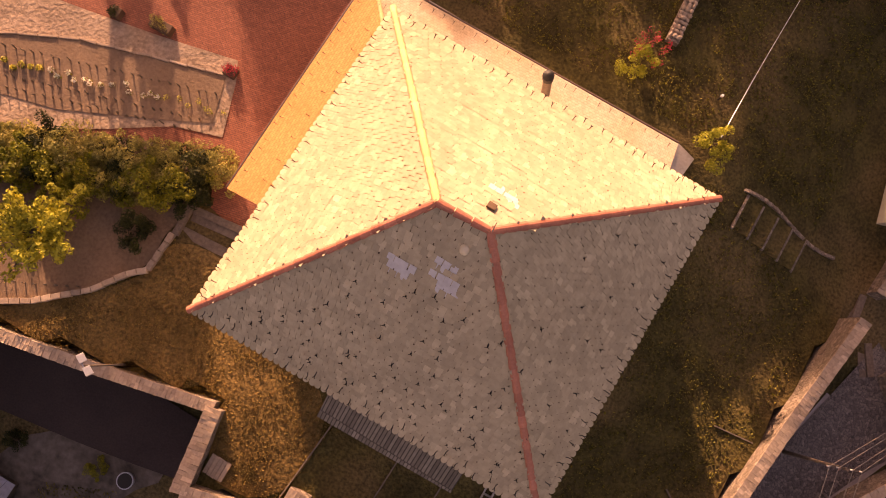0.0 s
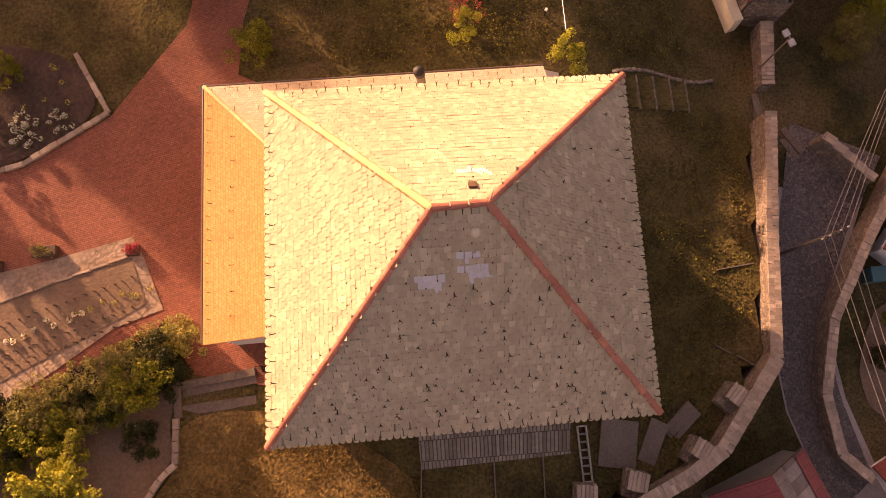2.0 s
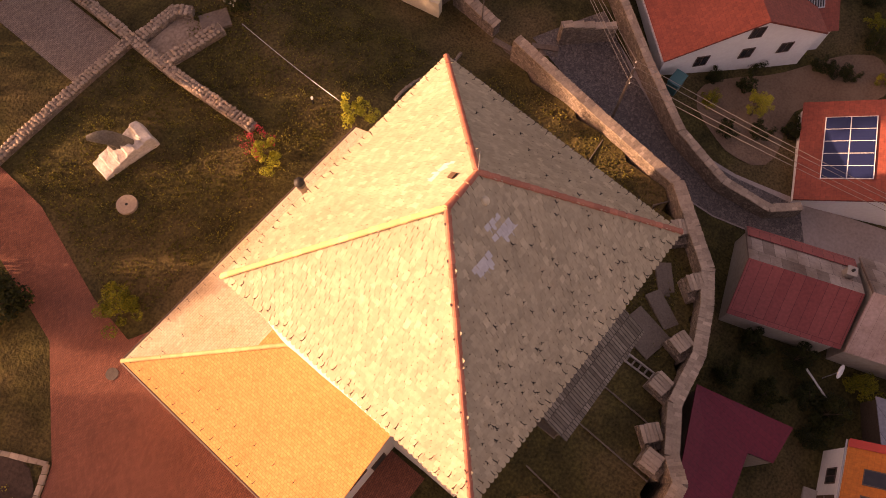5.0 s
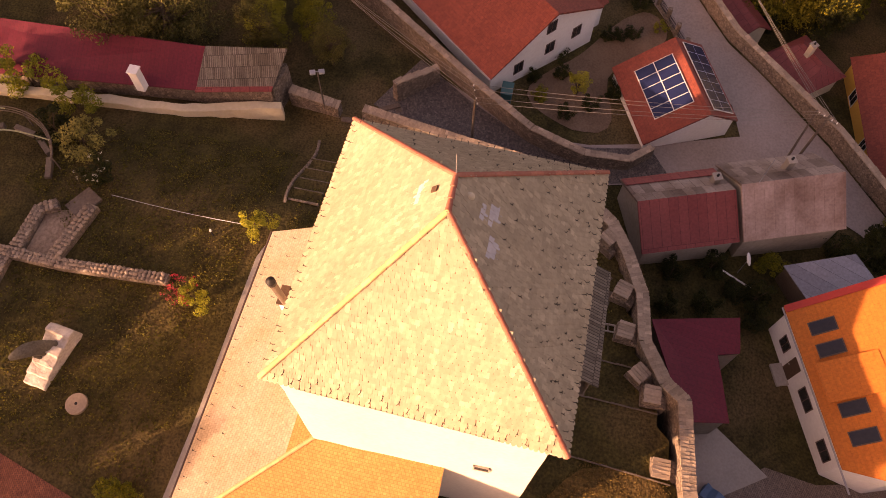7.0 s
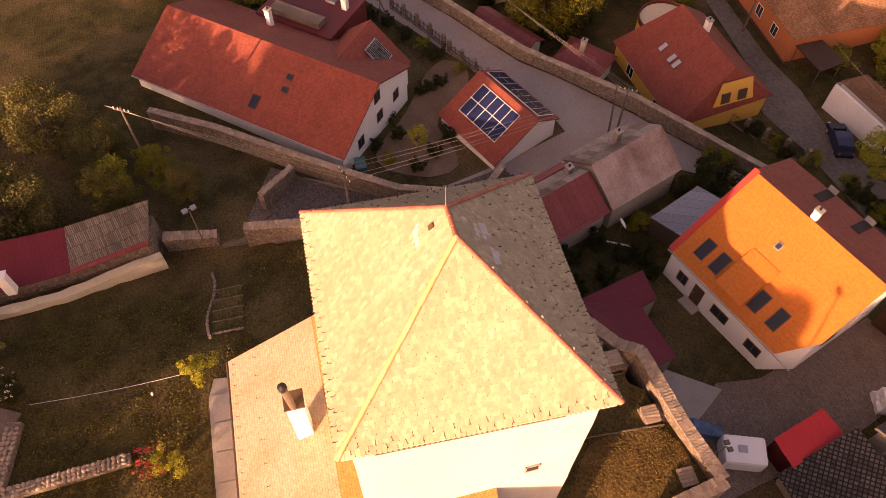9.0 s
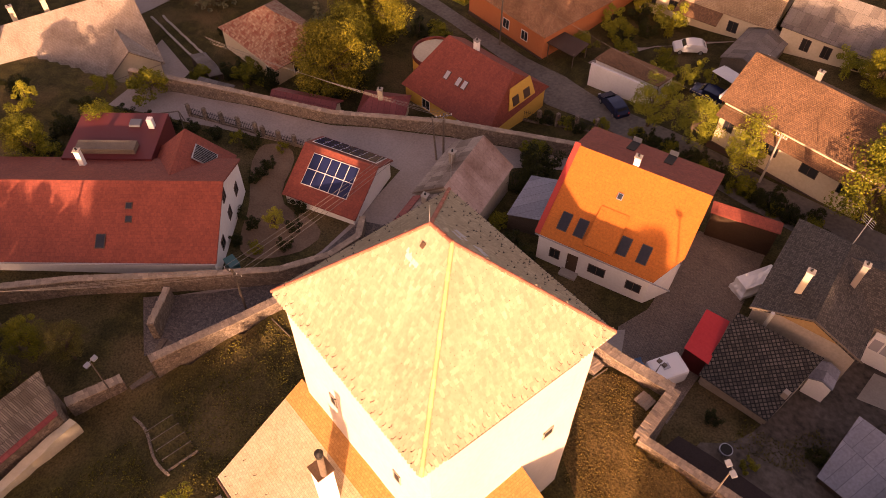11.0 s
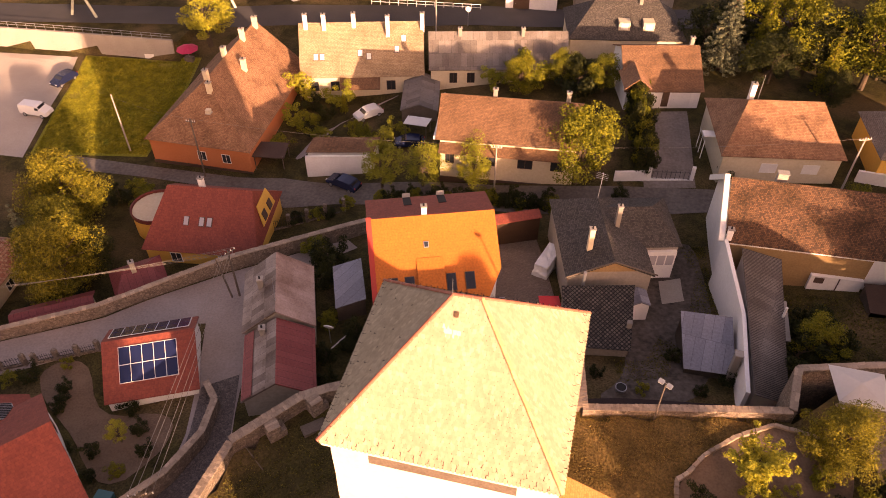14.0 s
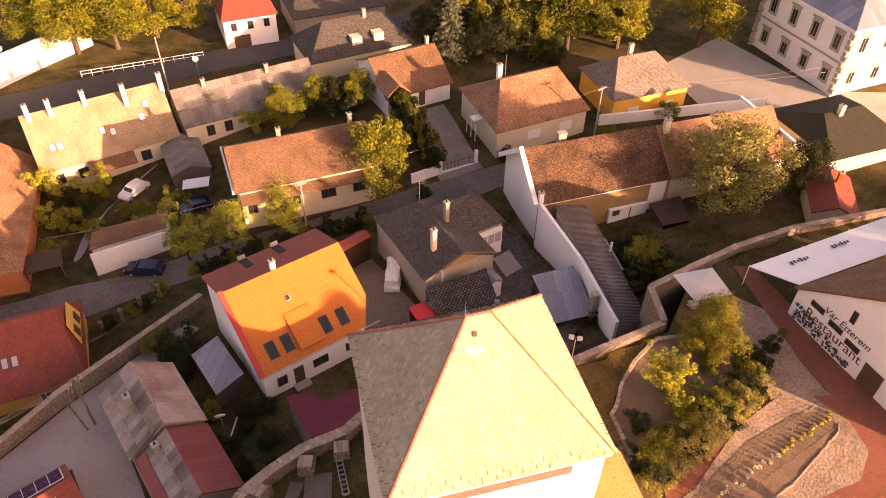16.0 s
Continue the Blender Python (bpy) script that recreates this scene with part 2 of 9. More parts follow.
M_DARKSTRIP = plain("dark_strip_ground", (0.035, 0.022, 0.02), (0.06, 0.04, 0.034), 0.5, 9, 0.95, 0.5, 0.03)
M_DRIVE = plain("cracked_drive_concrete", (0.15, 0.12, 0.10), (0.29, 0.24, 0.205), 0.5, 3, 0.9, 0.4, 0.02)
M_OLDCONC = plain("worn_brown_concrete", (0.11, 0.078, 0.058), (0.21, 0.155, 0.118), 0.7, 6, 0.9, 0.4, 0.02)
M_YARD = plain("trodden_yard", (0.028, 0.021, 0.014), (0.17, 0.135, 0.11), 0.45, 2.2, 0.95, 0.8, 0.06)
M_DARKSHEET = plain("dark_brown_sheet", (0.05, 0.028, 0.02), (0.085, 0.05, 0.036), 0.5, 8, 0.7, 0.3, 0.01)
M_BEDSOIL = plain("dark_bed_soil", (0.03, 0.017, 0.012), (0.10, 0.06, 0.042), 0.6, 5, 0.95, 1.0, 0.08)
M_SOIL = plain("bare_soil", (0.13, 0.08, 0.052), (0.23, 0.15, 0.098), 0.5, 6, 0.95, 0.8, 0.05)
M_PALESTONE = plain("pale_rough_stone", (0.36, 0.30, 0.25), (0.66, 0.58, 0.50), 1.2, 5, 0.9, 0.8, 0.05)
M_BRONZE = plain("weathered_bronze", (0.07, 0.06, 0.045), (0.17, 0.15, 0.12), 1.5, 9, 0.55, 0.4, 0.02, metal=0.5)
M_PALEPOLE = plain("pale_pole", (0.46, 0.44, 0.25), (0.62, 0.58, 0.36), 0.8, 6, 0.6, 0.2, 0.01)
M_GRAVEL = plain("pale_gravel", (0.15, 0.098, 0.066), (0.44, 0.31, 0.22), 0.5, 4.5, 0.95, 1.0, 0.09)
M_GRASS = grassy("lawn", (0.055, 0.042, 0.016), (0.092, 0.071, 0.024), (0.13, 0.088, 0.038))
M_TURF = grassy("town_turf", (0.045, 0.038, 0.015), (0.085, 0.068, 0.024), (0.14, 0.095, 0.045))
M_PALEGRAVEL = plain("pale_dusty_gravel", (0.34, 0.29, 0.245), (0.47, 0.41, 0.355), 0.25, 6, 0.95, 0.5, 0.03)
M_DARKGREEN = tiled("dark_mossy_tile", (0.030, 0.027, 0.016), (0.042, 0.037, 0.022), (0.02, 0.018, 0.012), 0.25, 0.3, 0.85, 0.012, 0.4, (0.6, 0.6, 0.5), 0.3)
M_STREET = plain("patched_street", (0.085, 0.068, 0.056), (0.20, 0.168, 0.142), 0.22, 2.5, 0.95, 0.5, 0.03)
M_PALEGREY = tiled("bleached_grey_tile", (0.40, 0.31, 0.24), (0.53, 0.43, 0.35), (0.22, 0.16, 0.12), 0.2, 0.18, 0.85, 0.014, 0.8, (0.5, 0.47, 0.43), 0.6)
M_OCHRE = plain("ochre_render", (0.26, 0.155, 0.07), (0.36, 0.23, 0.11), 0.6, 5, 0.9, 0.3, 0.02)
# the pane's pale colour stands in for sky reflected in glass
M_PALEPANE = simple("sky_lit_pane", (0.42, 0.40, 0.41), 0.2)
M_ANNEXPALE = tiled("limed_annex_tile", (0.440, 0.339, 0.238), (0.510, 0.396, 0.282), (0.352, 0.264, 0.176), 0.19, 0.16, 0.85, 0.012, 0.5, (0.8, 0.62, 0.4), 0.5)
M_GREYTILE = tiled("grey_brown_tile", (0.19, 0.15, 0.12), (0.30, 0.245, 0.20), (0.09, 0.07, 0.055), 0.2, 0.18, 0.85, 0.014, 0.7, (0.6, 0.55, 0.5), 0.5)
M_DRY = grassy("dry_lawn", (0.12, 0.074, 0.026), (0.19, 0.115, 0.042), (0.24, 0.145, 0.055))
M_FIELD = grassy("mown_field", (0.19, 0.19, 0.022), (0.25, 0.235, 0.032), (0.28, 0.23, 0.045))
M_WHITE = plain("white_render", (0.72, 0.69, 0.65), (0.84, 0.82, 0.78), 0.35, 4, 0.9, 0.15, 0.02)
M_TOWER = plain("lime_plaster", (0.60, 0.54, 0.46), (0.72, 0.66, 0.57), 0.3, 4, 0.9, 0.2, 0.02)
M_CREAM = plain("cream_render", (0.55, 0.45, 0.31), (0.68, 0.58, 0.42), 0.35, 4, 0.9, 0.15, 0.02)
M_YELLOW = plain("yellow_render", (0.68, 0.36, 0.075), (0.78, 0.44, 0.10), 0.35, 4, 0.85, 0.12, 0.02)
M_BRICKPAINT = plain("orange_render", (0.50, 0.15, 0.06), (0.58, 0.20, 0.085), 0.35, 4, 0.85, 0.15, 0.02)
M_GREYWALL = plain("grey_render", (0.26, 0.22, 0.18), (0.38, 0.33, 0.28), 0.35, 4, 0.9, 0.2, 0.02)
M_BRICK = tiled("brick_wall", (0.30, 0.16, 0.10), (0.40, 0.23, 0.15), (0.30, 0.26, 0.22), 0.26, 0.085, 0.9, 0.015, 0.6)
M_WOOD = plain("dark_wood", (0.075, 0.04, 0.025), (0.13, 0.075, 0.045), 0.7, 9, 0.75, 0.3, 0.01)
M_OLDWOOD = plain("grey_wood", (0.11, 0.08, 0.06), (0.20, 0.155, 0.12), 0.7, 9, 0.85, 0.4, 0.01)
M_IRON = plain("black_iron", (0.012, 0.010, 0.010), (0.025, 0.022, 0.02), 1, 12, 0.6, 0.1, 0.005)
M_POLE = plain("weathered_pole", (0.10, 0.075, 0.06), (0.18, 0.14, 0.11), 1, 8, 0.85, 0.3, 0.01)
M_STEEL = plain("galvanised_steel", (0.35, 0.35, 0.36), (0.45, 0.45, 0.46), 1, 9, 0.45, 0.05, 0.005, metal=0.7)
M_GREENSTEEL = plain("pale_green_steel", (0.42, 0.45, 0.36), (0.52, 0.55, 0.45), 1, 9, 0.6, 0.05, 0.005)
M_FRAME = plain("white_frame", (0.68, 0.66, 0.62), (0.80, 0.78, 0.74), 1, 6, 0.5, 0.0)
M_DARKFRAME = simple("brown_frame", (0.09, 0.05, 0.035), 0.5)
M_GLASS = simple("window_glass", (0.03, 0.032, 0.036), 0.08)
M_PANEL = simple("solar_cell", (0.012, 0.018, 0.06), 0.15)
M_REDAWN = plain("red_sheet", (0.48, 0.03, 0.03), (0.58, 0.045, 0.045), 0.6, 5, 0.5, 0.1, 0.01)
M_TARP = plain("white_tarp", (0.80, 0.78, 0.75), (0.88, 0.86, 0.83), 0.8, 4, 0.6, 0.5, 0.05)
M_BLUE = plain("blue_tarp", (0.05, 0.13, 0.22), (0.07, 0.18, 0.30), 0.8, 5, 0.5, 0.4, 0.05)
M_TEAL = simple("teal_plastic", (0.02, 0.13, 0.14), 0.45)
M_CARW = simple("white_car_paint", (0.75, 0.74, 0.72), 0.25)
M_CARB = simple("dark_blue_car_paint", (0.012, 0.018, 0.05), 0.2)
M_TYRE = simple("tyre_rubber", (0.015, 0.015, 0.015), 0.8)
M_BARK = plain("bark", (0.07, 0.045, 0.03), (0.13, 0.09, 0.06), 2, 12, 0.95, 0.6, 0.03)
L_GREEN = leafy("green_leaves", (0.10, 0.11, 0.012), (0.30, 0.275, 0.03))
L_YELLOW = leafy("yellow_green_leaves", (0.20, 0.205, 0.026), (0.44, 0.41, 0.06))
L_OLIVE = leafy("olive_leaves", (0.19, 0.165, 0.055), (0.44, 0.375, 0.12))
L_ROUND = leafy("dense_golden_leaves", (0.09, 0.085, 0.012), (0.29, 0.25, 0.032))
# near-black green: shade put into the leaf colour of shaded trees and bushes
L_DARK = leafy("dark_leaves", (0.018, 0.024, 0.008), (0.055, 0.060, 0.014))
L_WILD = leafy("wild_leaves", (0.09, 0.08, 0.026), (0.21, 0.18, 0.055))
L_SPRUCE = leafy("spruce_needles", (0.085, 0.095, 0.065), (0.23, 0.225, 0.155), 0.15)
L_FLOWER = leafy("rose_flowers", (0.36, 0.03, 0.05), (0.55, 0.08, 0.10))
L_WHITEFL = leafy("pale_flowers", (0.60, 0.56, 0.50), (0.75, 0.72, 0.70))
L_YELFL = leafy("yellow_flowers", (0.62, 0.50, 0.08), (0.75, 0.65, 0.2))


# ---- building helpers ----
def mesh_of(bm, name):
    me = bpy.data.meshes.new(name)
    bm.normal_update()
    bm.to_mesh(me)
    bm.free()
    return me


def part(name, bm, mat, parent=None, label="", m=None):
    """Links a bmesh (or a mesh) as one object, under a thing or a part."""
    me = mesh_of(bm, name) if isinstance(bm, bmesh.types.BMesh) else bm
    if not me.materials:
        me.materials.append(mat)
    ob = new(name, me)
    if parent is not None:
        ob.parent = parent
    if m is not None:
        ob.matrix_basis = m
    if label:
        tagged(ob, label)
    return ob


def thing(name, label, category, m=None, group="", kind=""):
    ob = new(name)
    ob.empty_display_size = 0.3
    if m is not None:
        ob.matrix_basis = m
    return tagged(ob, label, category, group, kind)


def solid(name, bm, mat, label, category, m=None, group="", kind=""):
    return tagged(part(name, bm, mat, None, "", m), label, category, group, kind)


def add_box(bm, sx, sy, sz, m=None, base=True):
    """A box of that size round m's origin; base: it stands on it."""
    mm = (m or Matrix()) @ Matrix.Translation((0, 0, sz / 2 if base else 0)) @ Matrix.Diagonal((sx, sy, sz, 1))
    return bmesh.ops.create_cube(bm, size=1, matrix=mm)["verts"]


def box(sx, sy, sz, m=None, base=True, bevel=0.0):
    bm = bmesh.new()
    add_box(bm, sx, sy, sz, m, base)
    if bevel:
        bmesh.ops.bevel(bm, geom=bm.edges[:], offset=bevel, segments=2, affect="EDGES", profile=0.6)
    return bm


def add_rod(bm, a, b, r, r2=None, n=8):
    a, b = Vector(a), Vector(b)
    d = b - a
    q = d.to_track_quat("Z", "Y").to_matrix().to_4x4()
    bmesh.ops.create_cone(bm, cap_ends=True, segments=n, radius1=r, radius2=r if r2 is None else r2, depth=d.length,
                          matrix=Matrix.Translation((a + b) / 2) @ q)


def rod(a, b, r, r2=None, n=8):
    bm = bmesh.new()
    add_rod(bm, a, b, r, r2, n)
    return bm


def prism(polys, thick, uv=True):
    """Plates: each polygon (points in space) gets that thickness downwards and UVs in metres along and up its slope."""
    bm = bmesh.new()
    lay = bm.loops.layers.uv.new("UVMap")
    for pts in polys:
        pts = [Vector(p) for p in pts]
        nrm = Vector((0, 0, 0))
        for i in range(1, len(pts) - 1):
            nrm += (pts[i] - pts[0]).cross(pts[i + 1] - pts[0])
        nrm.normalize()
        if nrm.z < 0:
            pts.reverse()
            nrm = -nrm
        flat = Vector((0, 0, 1)).cross(nrm)
        u = flat.normalized() if flat.length > 1e-4 else Vector((1, 0, 0))
        v = nrm.cross(u)
        top = [bm.verts.new(p) for p in pts]
        low = [bm.verts.new(p - nrm * thick) for p in pts]
        faces = [bm.faces.new(top), bm.faces.new(low[::-1])]
        for i in range(len(pts)):
            j = (i + 1) % len(pts)
            faces.append(bm.faces.new((top[j], top[i], low[i], low[j])))
        for f in faces:
            for lp in f.loops:
                lp[lay].uv = (lp.vert.co.dot(u), lp.vert.co.dot(v))
    return bm


def inside(p, poly):
    x, y, hit = p[0], p[1], False
    for i in range(len(poly)):
        (x1, y1), (x2, y2) = poly[i], poly[i - 1]
        if (y1 > y) != (y2 > y) and x < (x2 - x1) * (y - y1) / (y2 - y1) + x1:
            hit = not hit
    return hit


# ---- the lie of the land ----
def heights(points):
    """A smooth surface through points of x, y, z."""
    p = np.array(points, float)
    k = len(p)
    d = np.linalg.norm(p[:, None, :2] - p[None, :, :2], axis=2)
    a = np.zeros((k + 3, k + 3))
    a[:k, :k] = d
    a[:k, k], a[k, :k] = 1, 1
    a[:k, k + 1:], a[k + 1:, :k] = p[:, :2], p[:, :2].T
    w = np.linalg.solve(a, np.concatenate([p[:, 2], np.zeros(3)]))

    def at(x, y):
        r = np.hypot(p[:, 0] - x, p[:, 1] - y)
        return float(w[:k] @ r + w[k] + w[k + 1] * x + w[k + 2] * y)
    return at


CASTLE = [(22, 70), (22, 17), (20.6, 10.6), (19.2, 2.6), (18.1, -4.3), (14.2, -8.6), (12.1, -9.9), (9.2, -11.1), (5.9, -11.6), (3, -12.9),
          (-2.9, -14.3), (-6.8, -15.2), (-7.5, -10.9), (-23.1, -14.0), (-29.4, -20.0), (-35.5, -21.7), (-42.8, -22.8), (-55, -22.6), (-75, -20), (-90, 70)]
castle_z = heights([(16.5, -1, -1.45), (17.8, -1, -1.2), (17.3, -4, -1.0), (18.4, 2.6, -1.4), (-13, -10, 2.1), (-8.5, -10, 2.1), (-4, -13, 2.2), (-13, -5, 1.6), (-22, -11, 2.0), (-18, 5, 1.1), (-12.8, 13.8, 1.0), (-5, 21, 0.5), (8.4, 15, 0.6), (3.5, 29, 0.5),
                    (10.7, 26, 0.2), (0, -9, 1.2), (8, -9, -0.2), (16, -3, -1.6), (17, 3, -1.9), (19, 12, -3.0), (20, 15, -3.3), (10.3, 12.3, 0.2),
                    (16.2, 12, -2.0), (17, 30, -1.5), (-35, -8, 1.1), (-40, -20, 1.0), (-60, 10, 1.0), (-25, 25, 0.9), (0, 60, 0.5), (-40, 60, 1)])
COMMON = [(10, -44, -7.2), (-5, -46, -6.5), (-15, -48, -6.0), (-35, -48, -5.2), (17, -41, -8.0), (-60, -45, -3.5)]
mid_z = heights(COMMON + [(11, -21, -5.7), (3, -17, -5.5), (-11, -18, -3.9), (-20, -20, -4.3), (-16, -33.5, -6.2), (0, -37, -6.2), (20, -32, -6.6), (28, -25, -6.4),
                          (34, -19, -5.7), (46, -12, -5.8), (25, -15, -6.0), (22, -5, -5.1), (23, 3, -4.4), (27, 12, -3.4), (34, -8, -6.4), (40, 0, -5.6),
                          (40, 22, -3.5), (-30, -28, -3.6), (-45, -30, -2.6), (50, 5, -6.0), (62, -4, -7.0), (30, 40, -3), (90, 30, -8)])
low_z = heights(COMMON + [(45, -25, -10.6), (36, -36, -10.6), (30, -39.7, -10.8), (24, -43, -9.4), (50, -47, -10.9), (60, -20, -12.3), (72, -8, -13), (26, -61, -9.9),
                          (18, -66, -8.6), (0, -65, -6.5), (-12, -62, -4.6), (15, -83, -6), (45, -83, -6.2), (-30, -62, -4.7), (-70, -52, -3.6), (72, -55, -10.2),
                          (62, -74.2, -6.4), (75, -72.6, -6.4), (90, -70.4, -6.5), (75, -68.4, -9.5), (88, -67, -9.5), (60, -80, -6.4), (85, -78, -6.4), (0, -95, -6), (-60, -90, -3.6), (100, -60, -9.5), (62, -70, -9.6), (95, -5, -13), (60, -95, -6.4), (120, -120, -7), (-120, -120, -3)])
STREET_WALL = [(75, 2), (60, -5), (52, -10.1), (39, -18.2), (30, -27), (19.3, -35.1), (17, -37.2)]


def ground_z(x, y):
    if abs(x) > 130 or y < -130 or y > 75:
        return -6.5
    if inside((x, y), CASTLE):
        return castle_z(x, y)
    if x > 57 and y < -58:
        edge = float(np.interp(x, [58.5, 73, 87, 104], [-71.2, -70.4, -69.4, -67.7]))
        return -6.35 if y < edge else min(low_z(x, y), -9.4)
    if x > 17:
        wall_y = float(np.interp(x, [q[0] for q in STREET_WALL[::-1]], [q[1] for q in STREET_WALL[::-1]]))
        return low_z(x, y) if y < wall_y else mid_z(x, y)
    k = min(1.0, max(0.0, (-36 - y) / 6))
    return k * low_z(x, y) + (1 - k) * mid_z(x, y)


def steps(a, b, fine):
    out = list(np.arange(a, b + 0.01, fine))
    for s in (1.5, 4, 9, 20, 45, 100, 250, 600, 1200):
        out = [out[0] - s * 3] + out + [out[-1] + s * 3]
    return out


GX, GY = steps(-78, 96, 0.75), steps(-108, 48, 0.75)
gm = bmesh.new()
rows_v = [[gm.verts.new((x, y, ground_z(x, y))) for x in GX] for y in GY]
for j in range(len(GY) - 1):
    for i in range(len(GX) - 1):
        gm.faces.new((rows_v[j][i], rows_v[j][i + 1], rows_v[j + 1][i + 1], rows_v[j + 1][i]))
for f in gm.faces:
    c = f.calc_center_median()
    f.material_index = 0 if inside((c.x, c.y), CASTLE) else 1
ground = solid("ground", gm, M_GRASS, "dry and green turf sloping from the castle down into town", "ground", kind="structure")
ground.data.materials.append(M_TURF)


def draped(name, poly, mat, label, category="paving", lift=0.05, turn=0.0, cell=0.75, soft=0):
    """A surface that lies on the ground within a polygon of the plan."""
    for _ in range(soft):
        poly = [(a[0] * u + b[0] * (1 - u), a[1] * u + b[1] * (1 - u)) for a, b in zip(poly, poly[1:] + poly[:1]) for u in (0.75, 0.25)]
    if soft:
        poly = [(x + 0.18 * noise.noise(Vector((x * 0.9, y * 0.9, 1))), y + 0.18 * noise.noise(Vector((x * 0.9, y * 0.9, 7)))) for x, y in poly]
    bm = bmesh.new()
    lay = bm.loops.layers.uv.new("UVMap")
    bm.faces.new([bm.verts.new((x, y, 0)) for x, y in poly])
    bm.normal_update()
    if bm.faces[:][0].normal.z < 0:
        bmesh.ops.reverse_faces(bm, faces=bm.faces[:])
    xs, ys = [p[0] for p in poly], [p[1] for p in poly]
    for axis, lo, hi in ((0, min(xs), max(xs)), (1, min(ys), max(ys))):
        v = math.ceil(lo / cell) * cell
        while v < hi:
            no = (1, 0, 0) if axis == 0 else (0, 1, 0)
            bmesh.ops.bisect_plane(bm, geom=bm.verts[:] + bm.edges[:] + bm.faces[:], plane_co=(v, v, 0), plane_no=no)
            v += cell
    bmesh.ops.triangulate(bm, faces=bm.faces[:])
    c, s = math.cos(radians(turn)), math.sin(radians(turn))
    for v in bm.verts:
        x, y = v.co.x, v.co.y
        v.co.z = max(ground_z(x, y), ground_z(x + 0.05, y), ground_z(x, y + 0.05)) + lift
    for f in bm.faces:
        for lp in f.loops:
            x, y = lp.vert.co.x, lp.vert.co.y
            lp[lay].uv = (x * c + y * s, y * c - x * s)
    return solid(name, bm, mat, label, category, kind="structure")


draped("road", [(22.0, 6.5), (21.3, 3), (20.3, -4), (20.6, -7.5), (21.4, -10), (22.8, -15.5), (25.0, -22.5), (21.5, -29), (17.5, -33.5), (19.0, -34.7), (29.6, -26.6),
                (38.6, -17.8), (51.6, -9.8), (60, -5.2), (58, -1), (49, -6.3), (42.2, -10.6), (36.2, -14.8), (31.5, -18.4), (28.6, -19.2), (26.2, -12.2), (24.6, -7), (24.0, -2),
                (26.6, 3.5), (27.5, 5.5)], M_LANE, "worn grey lane winding below the castle wall", "road", 0.06)
draped("cobbled_lane", [(23.2, 10.6), (21.4, 3), (20.4, -4), (20.7, -7.5), (21.5, -10), (22.8, -14), (25.6, -12), (24.3, -7), (23.6, -2), (26.2, 3.5), (29, 8)], M_COBBLE,
       "dark cobbled lane under the castle wall", "road", 0.10)
draped("back_street", [(66, -44), (50, -44.6), (38, -44.2), (30, -42.2), (23.5, -42.8), (16, -42.6), (4, -43.0), (-8, -44.0), (-20, -46.6), (-36, -48.0), (-36, -51.6), (-20.5, -50.6), (-10, -49.6), (4, -47.8), (16, -47.4),
                       (24, -46.8), (32, -47.6), (38, -46.8), (50, -46.8), (66, -46.8)], M_STREET, "patched concrete back street between houses", "road", 0.07)
draped("main_road", [(104, -68.6), (88, -71.2), (70, -74.6), (60, -76.4), (41, -81), (26, -83.6), (-2, -88.2), (-40, -91.5), (-40, -98), (-2, -94.5), (26, -90.5), (42, -87), (63, -82), (92, -77), (104, -75.5)], M_ASPHALT, "grey asphalt main road behind the houses", "road", 0.10)
draped("car_park", [(95, -44), (68.5, -45), (74, -68.4), (100, -65.5)], M_PALEGRAVEL, "pale dusty gravel parking ground", "pavement", 0.08)
draped("mown_field", [(68, -46), (52, -48.5), (54, -70.8), (73, -69.2)], M_FIELD, "mown green grass field in evening sun", "grass", 0.07)
draped("driveway", [(4.2, -36.4), (-1.6, -38.8), (-5.0, -28), (-6.2, -21), (-7, -17), (-2, -17), (1.6, -21.6), (1.2, -25)], M_PAVER, "brown paved driveway with open joints", "paving", 0.06, 25)
draped("concrete_yard", [(3.4, -16.2), (3.6, -18.3), (1.0, -21.8), (-2, -17.2), (-2.4, -16.0)], M_CONC, "pale concrete corner of the yard", "paving", 0.09)
draped("garage_drive", [(-11.2, -64), (-18, -65.6), (-18.9, -50.6), (-13, -49.8)], M_DRIVE, "cracked concrete garage driveway", "paving", 0.07)
draped("palace_court", [(-52, -66), (-66, -72), (-71, -53), (-84, -49), (-84, -42), (-62, -45), (-52.5, -50)], M_CONC, "pale paved court beside the large white house", "paving", 0.07)
draped("brick_plaza", [(-10.9, 14.6), (-10.5, 18), (-8.6, 25), (-8, 40), (-12, 40), (-12.2, 25), (-13.8, 18), (-18.2, 12.6), (-23, 9.9), (-30, 8.5), (-40, 7), (-40, 3.5), (-37.0, -5), (-36.6, -12.5),
                       (-36, -19.4), (-34, -20), (-33.6, -14), (-33.0, -8.0), (-33.3, -4.6), (-29.0, -5.2), (-16.2, -0.6), (-15.2, 0.8), (-13.8, -2.4), (-9.6, -3.4), (-6, -3.4), (-6, 12)], M_PATIO,
       "red brick paving in long courses", "paving", 0.05, 10)
draped("gravel_path", [(-33.2, -4.2), (-33.0, -8.0), (-33.6, -14), (-30.4, -17.8), (-26.6, -16.2), (-28.6, -11.4), (-29.4, -8.2), (-28.0, -5.0)], M_GRAVEL, "pale gravel path beside the shrubs", "path", 0.07)
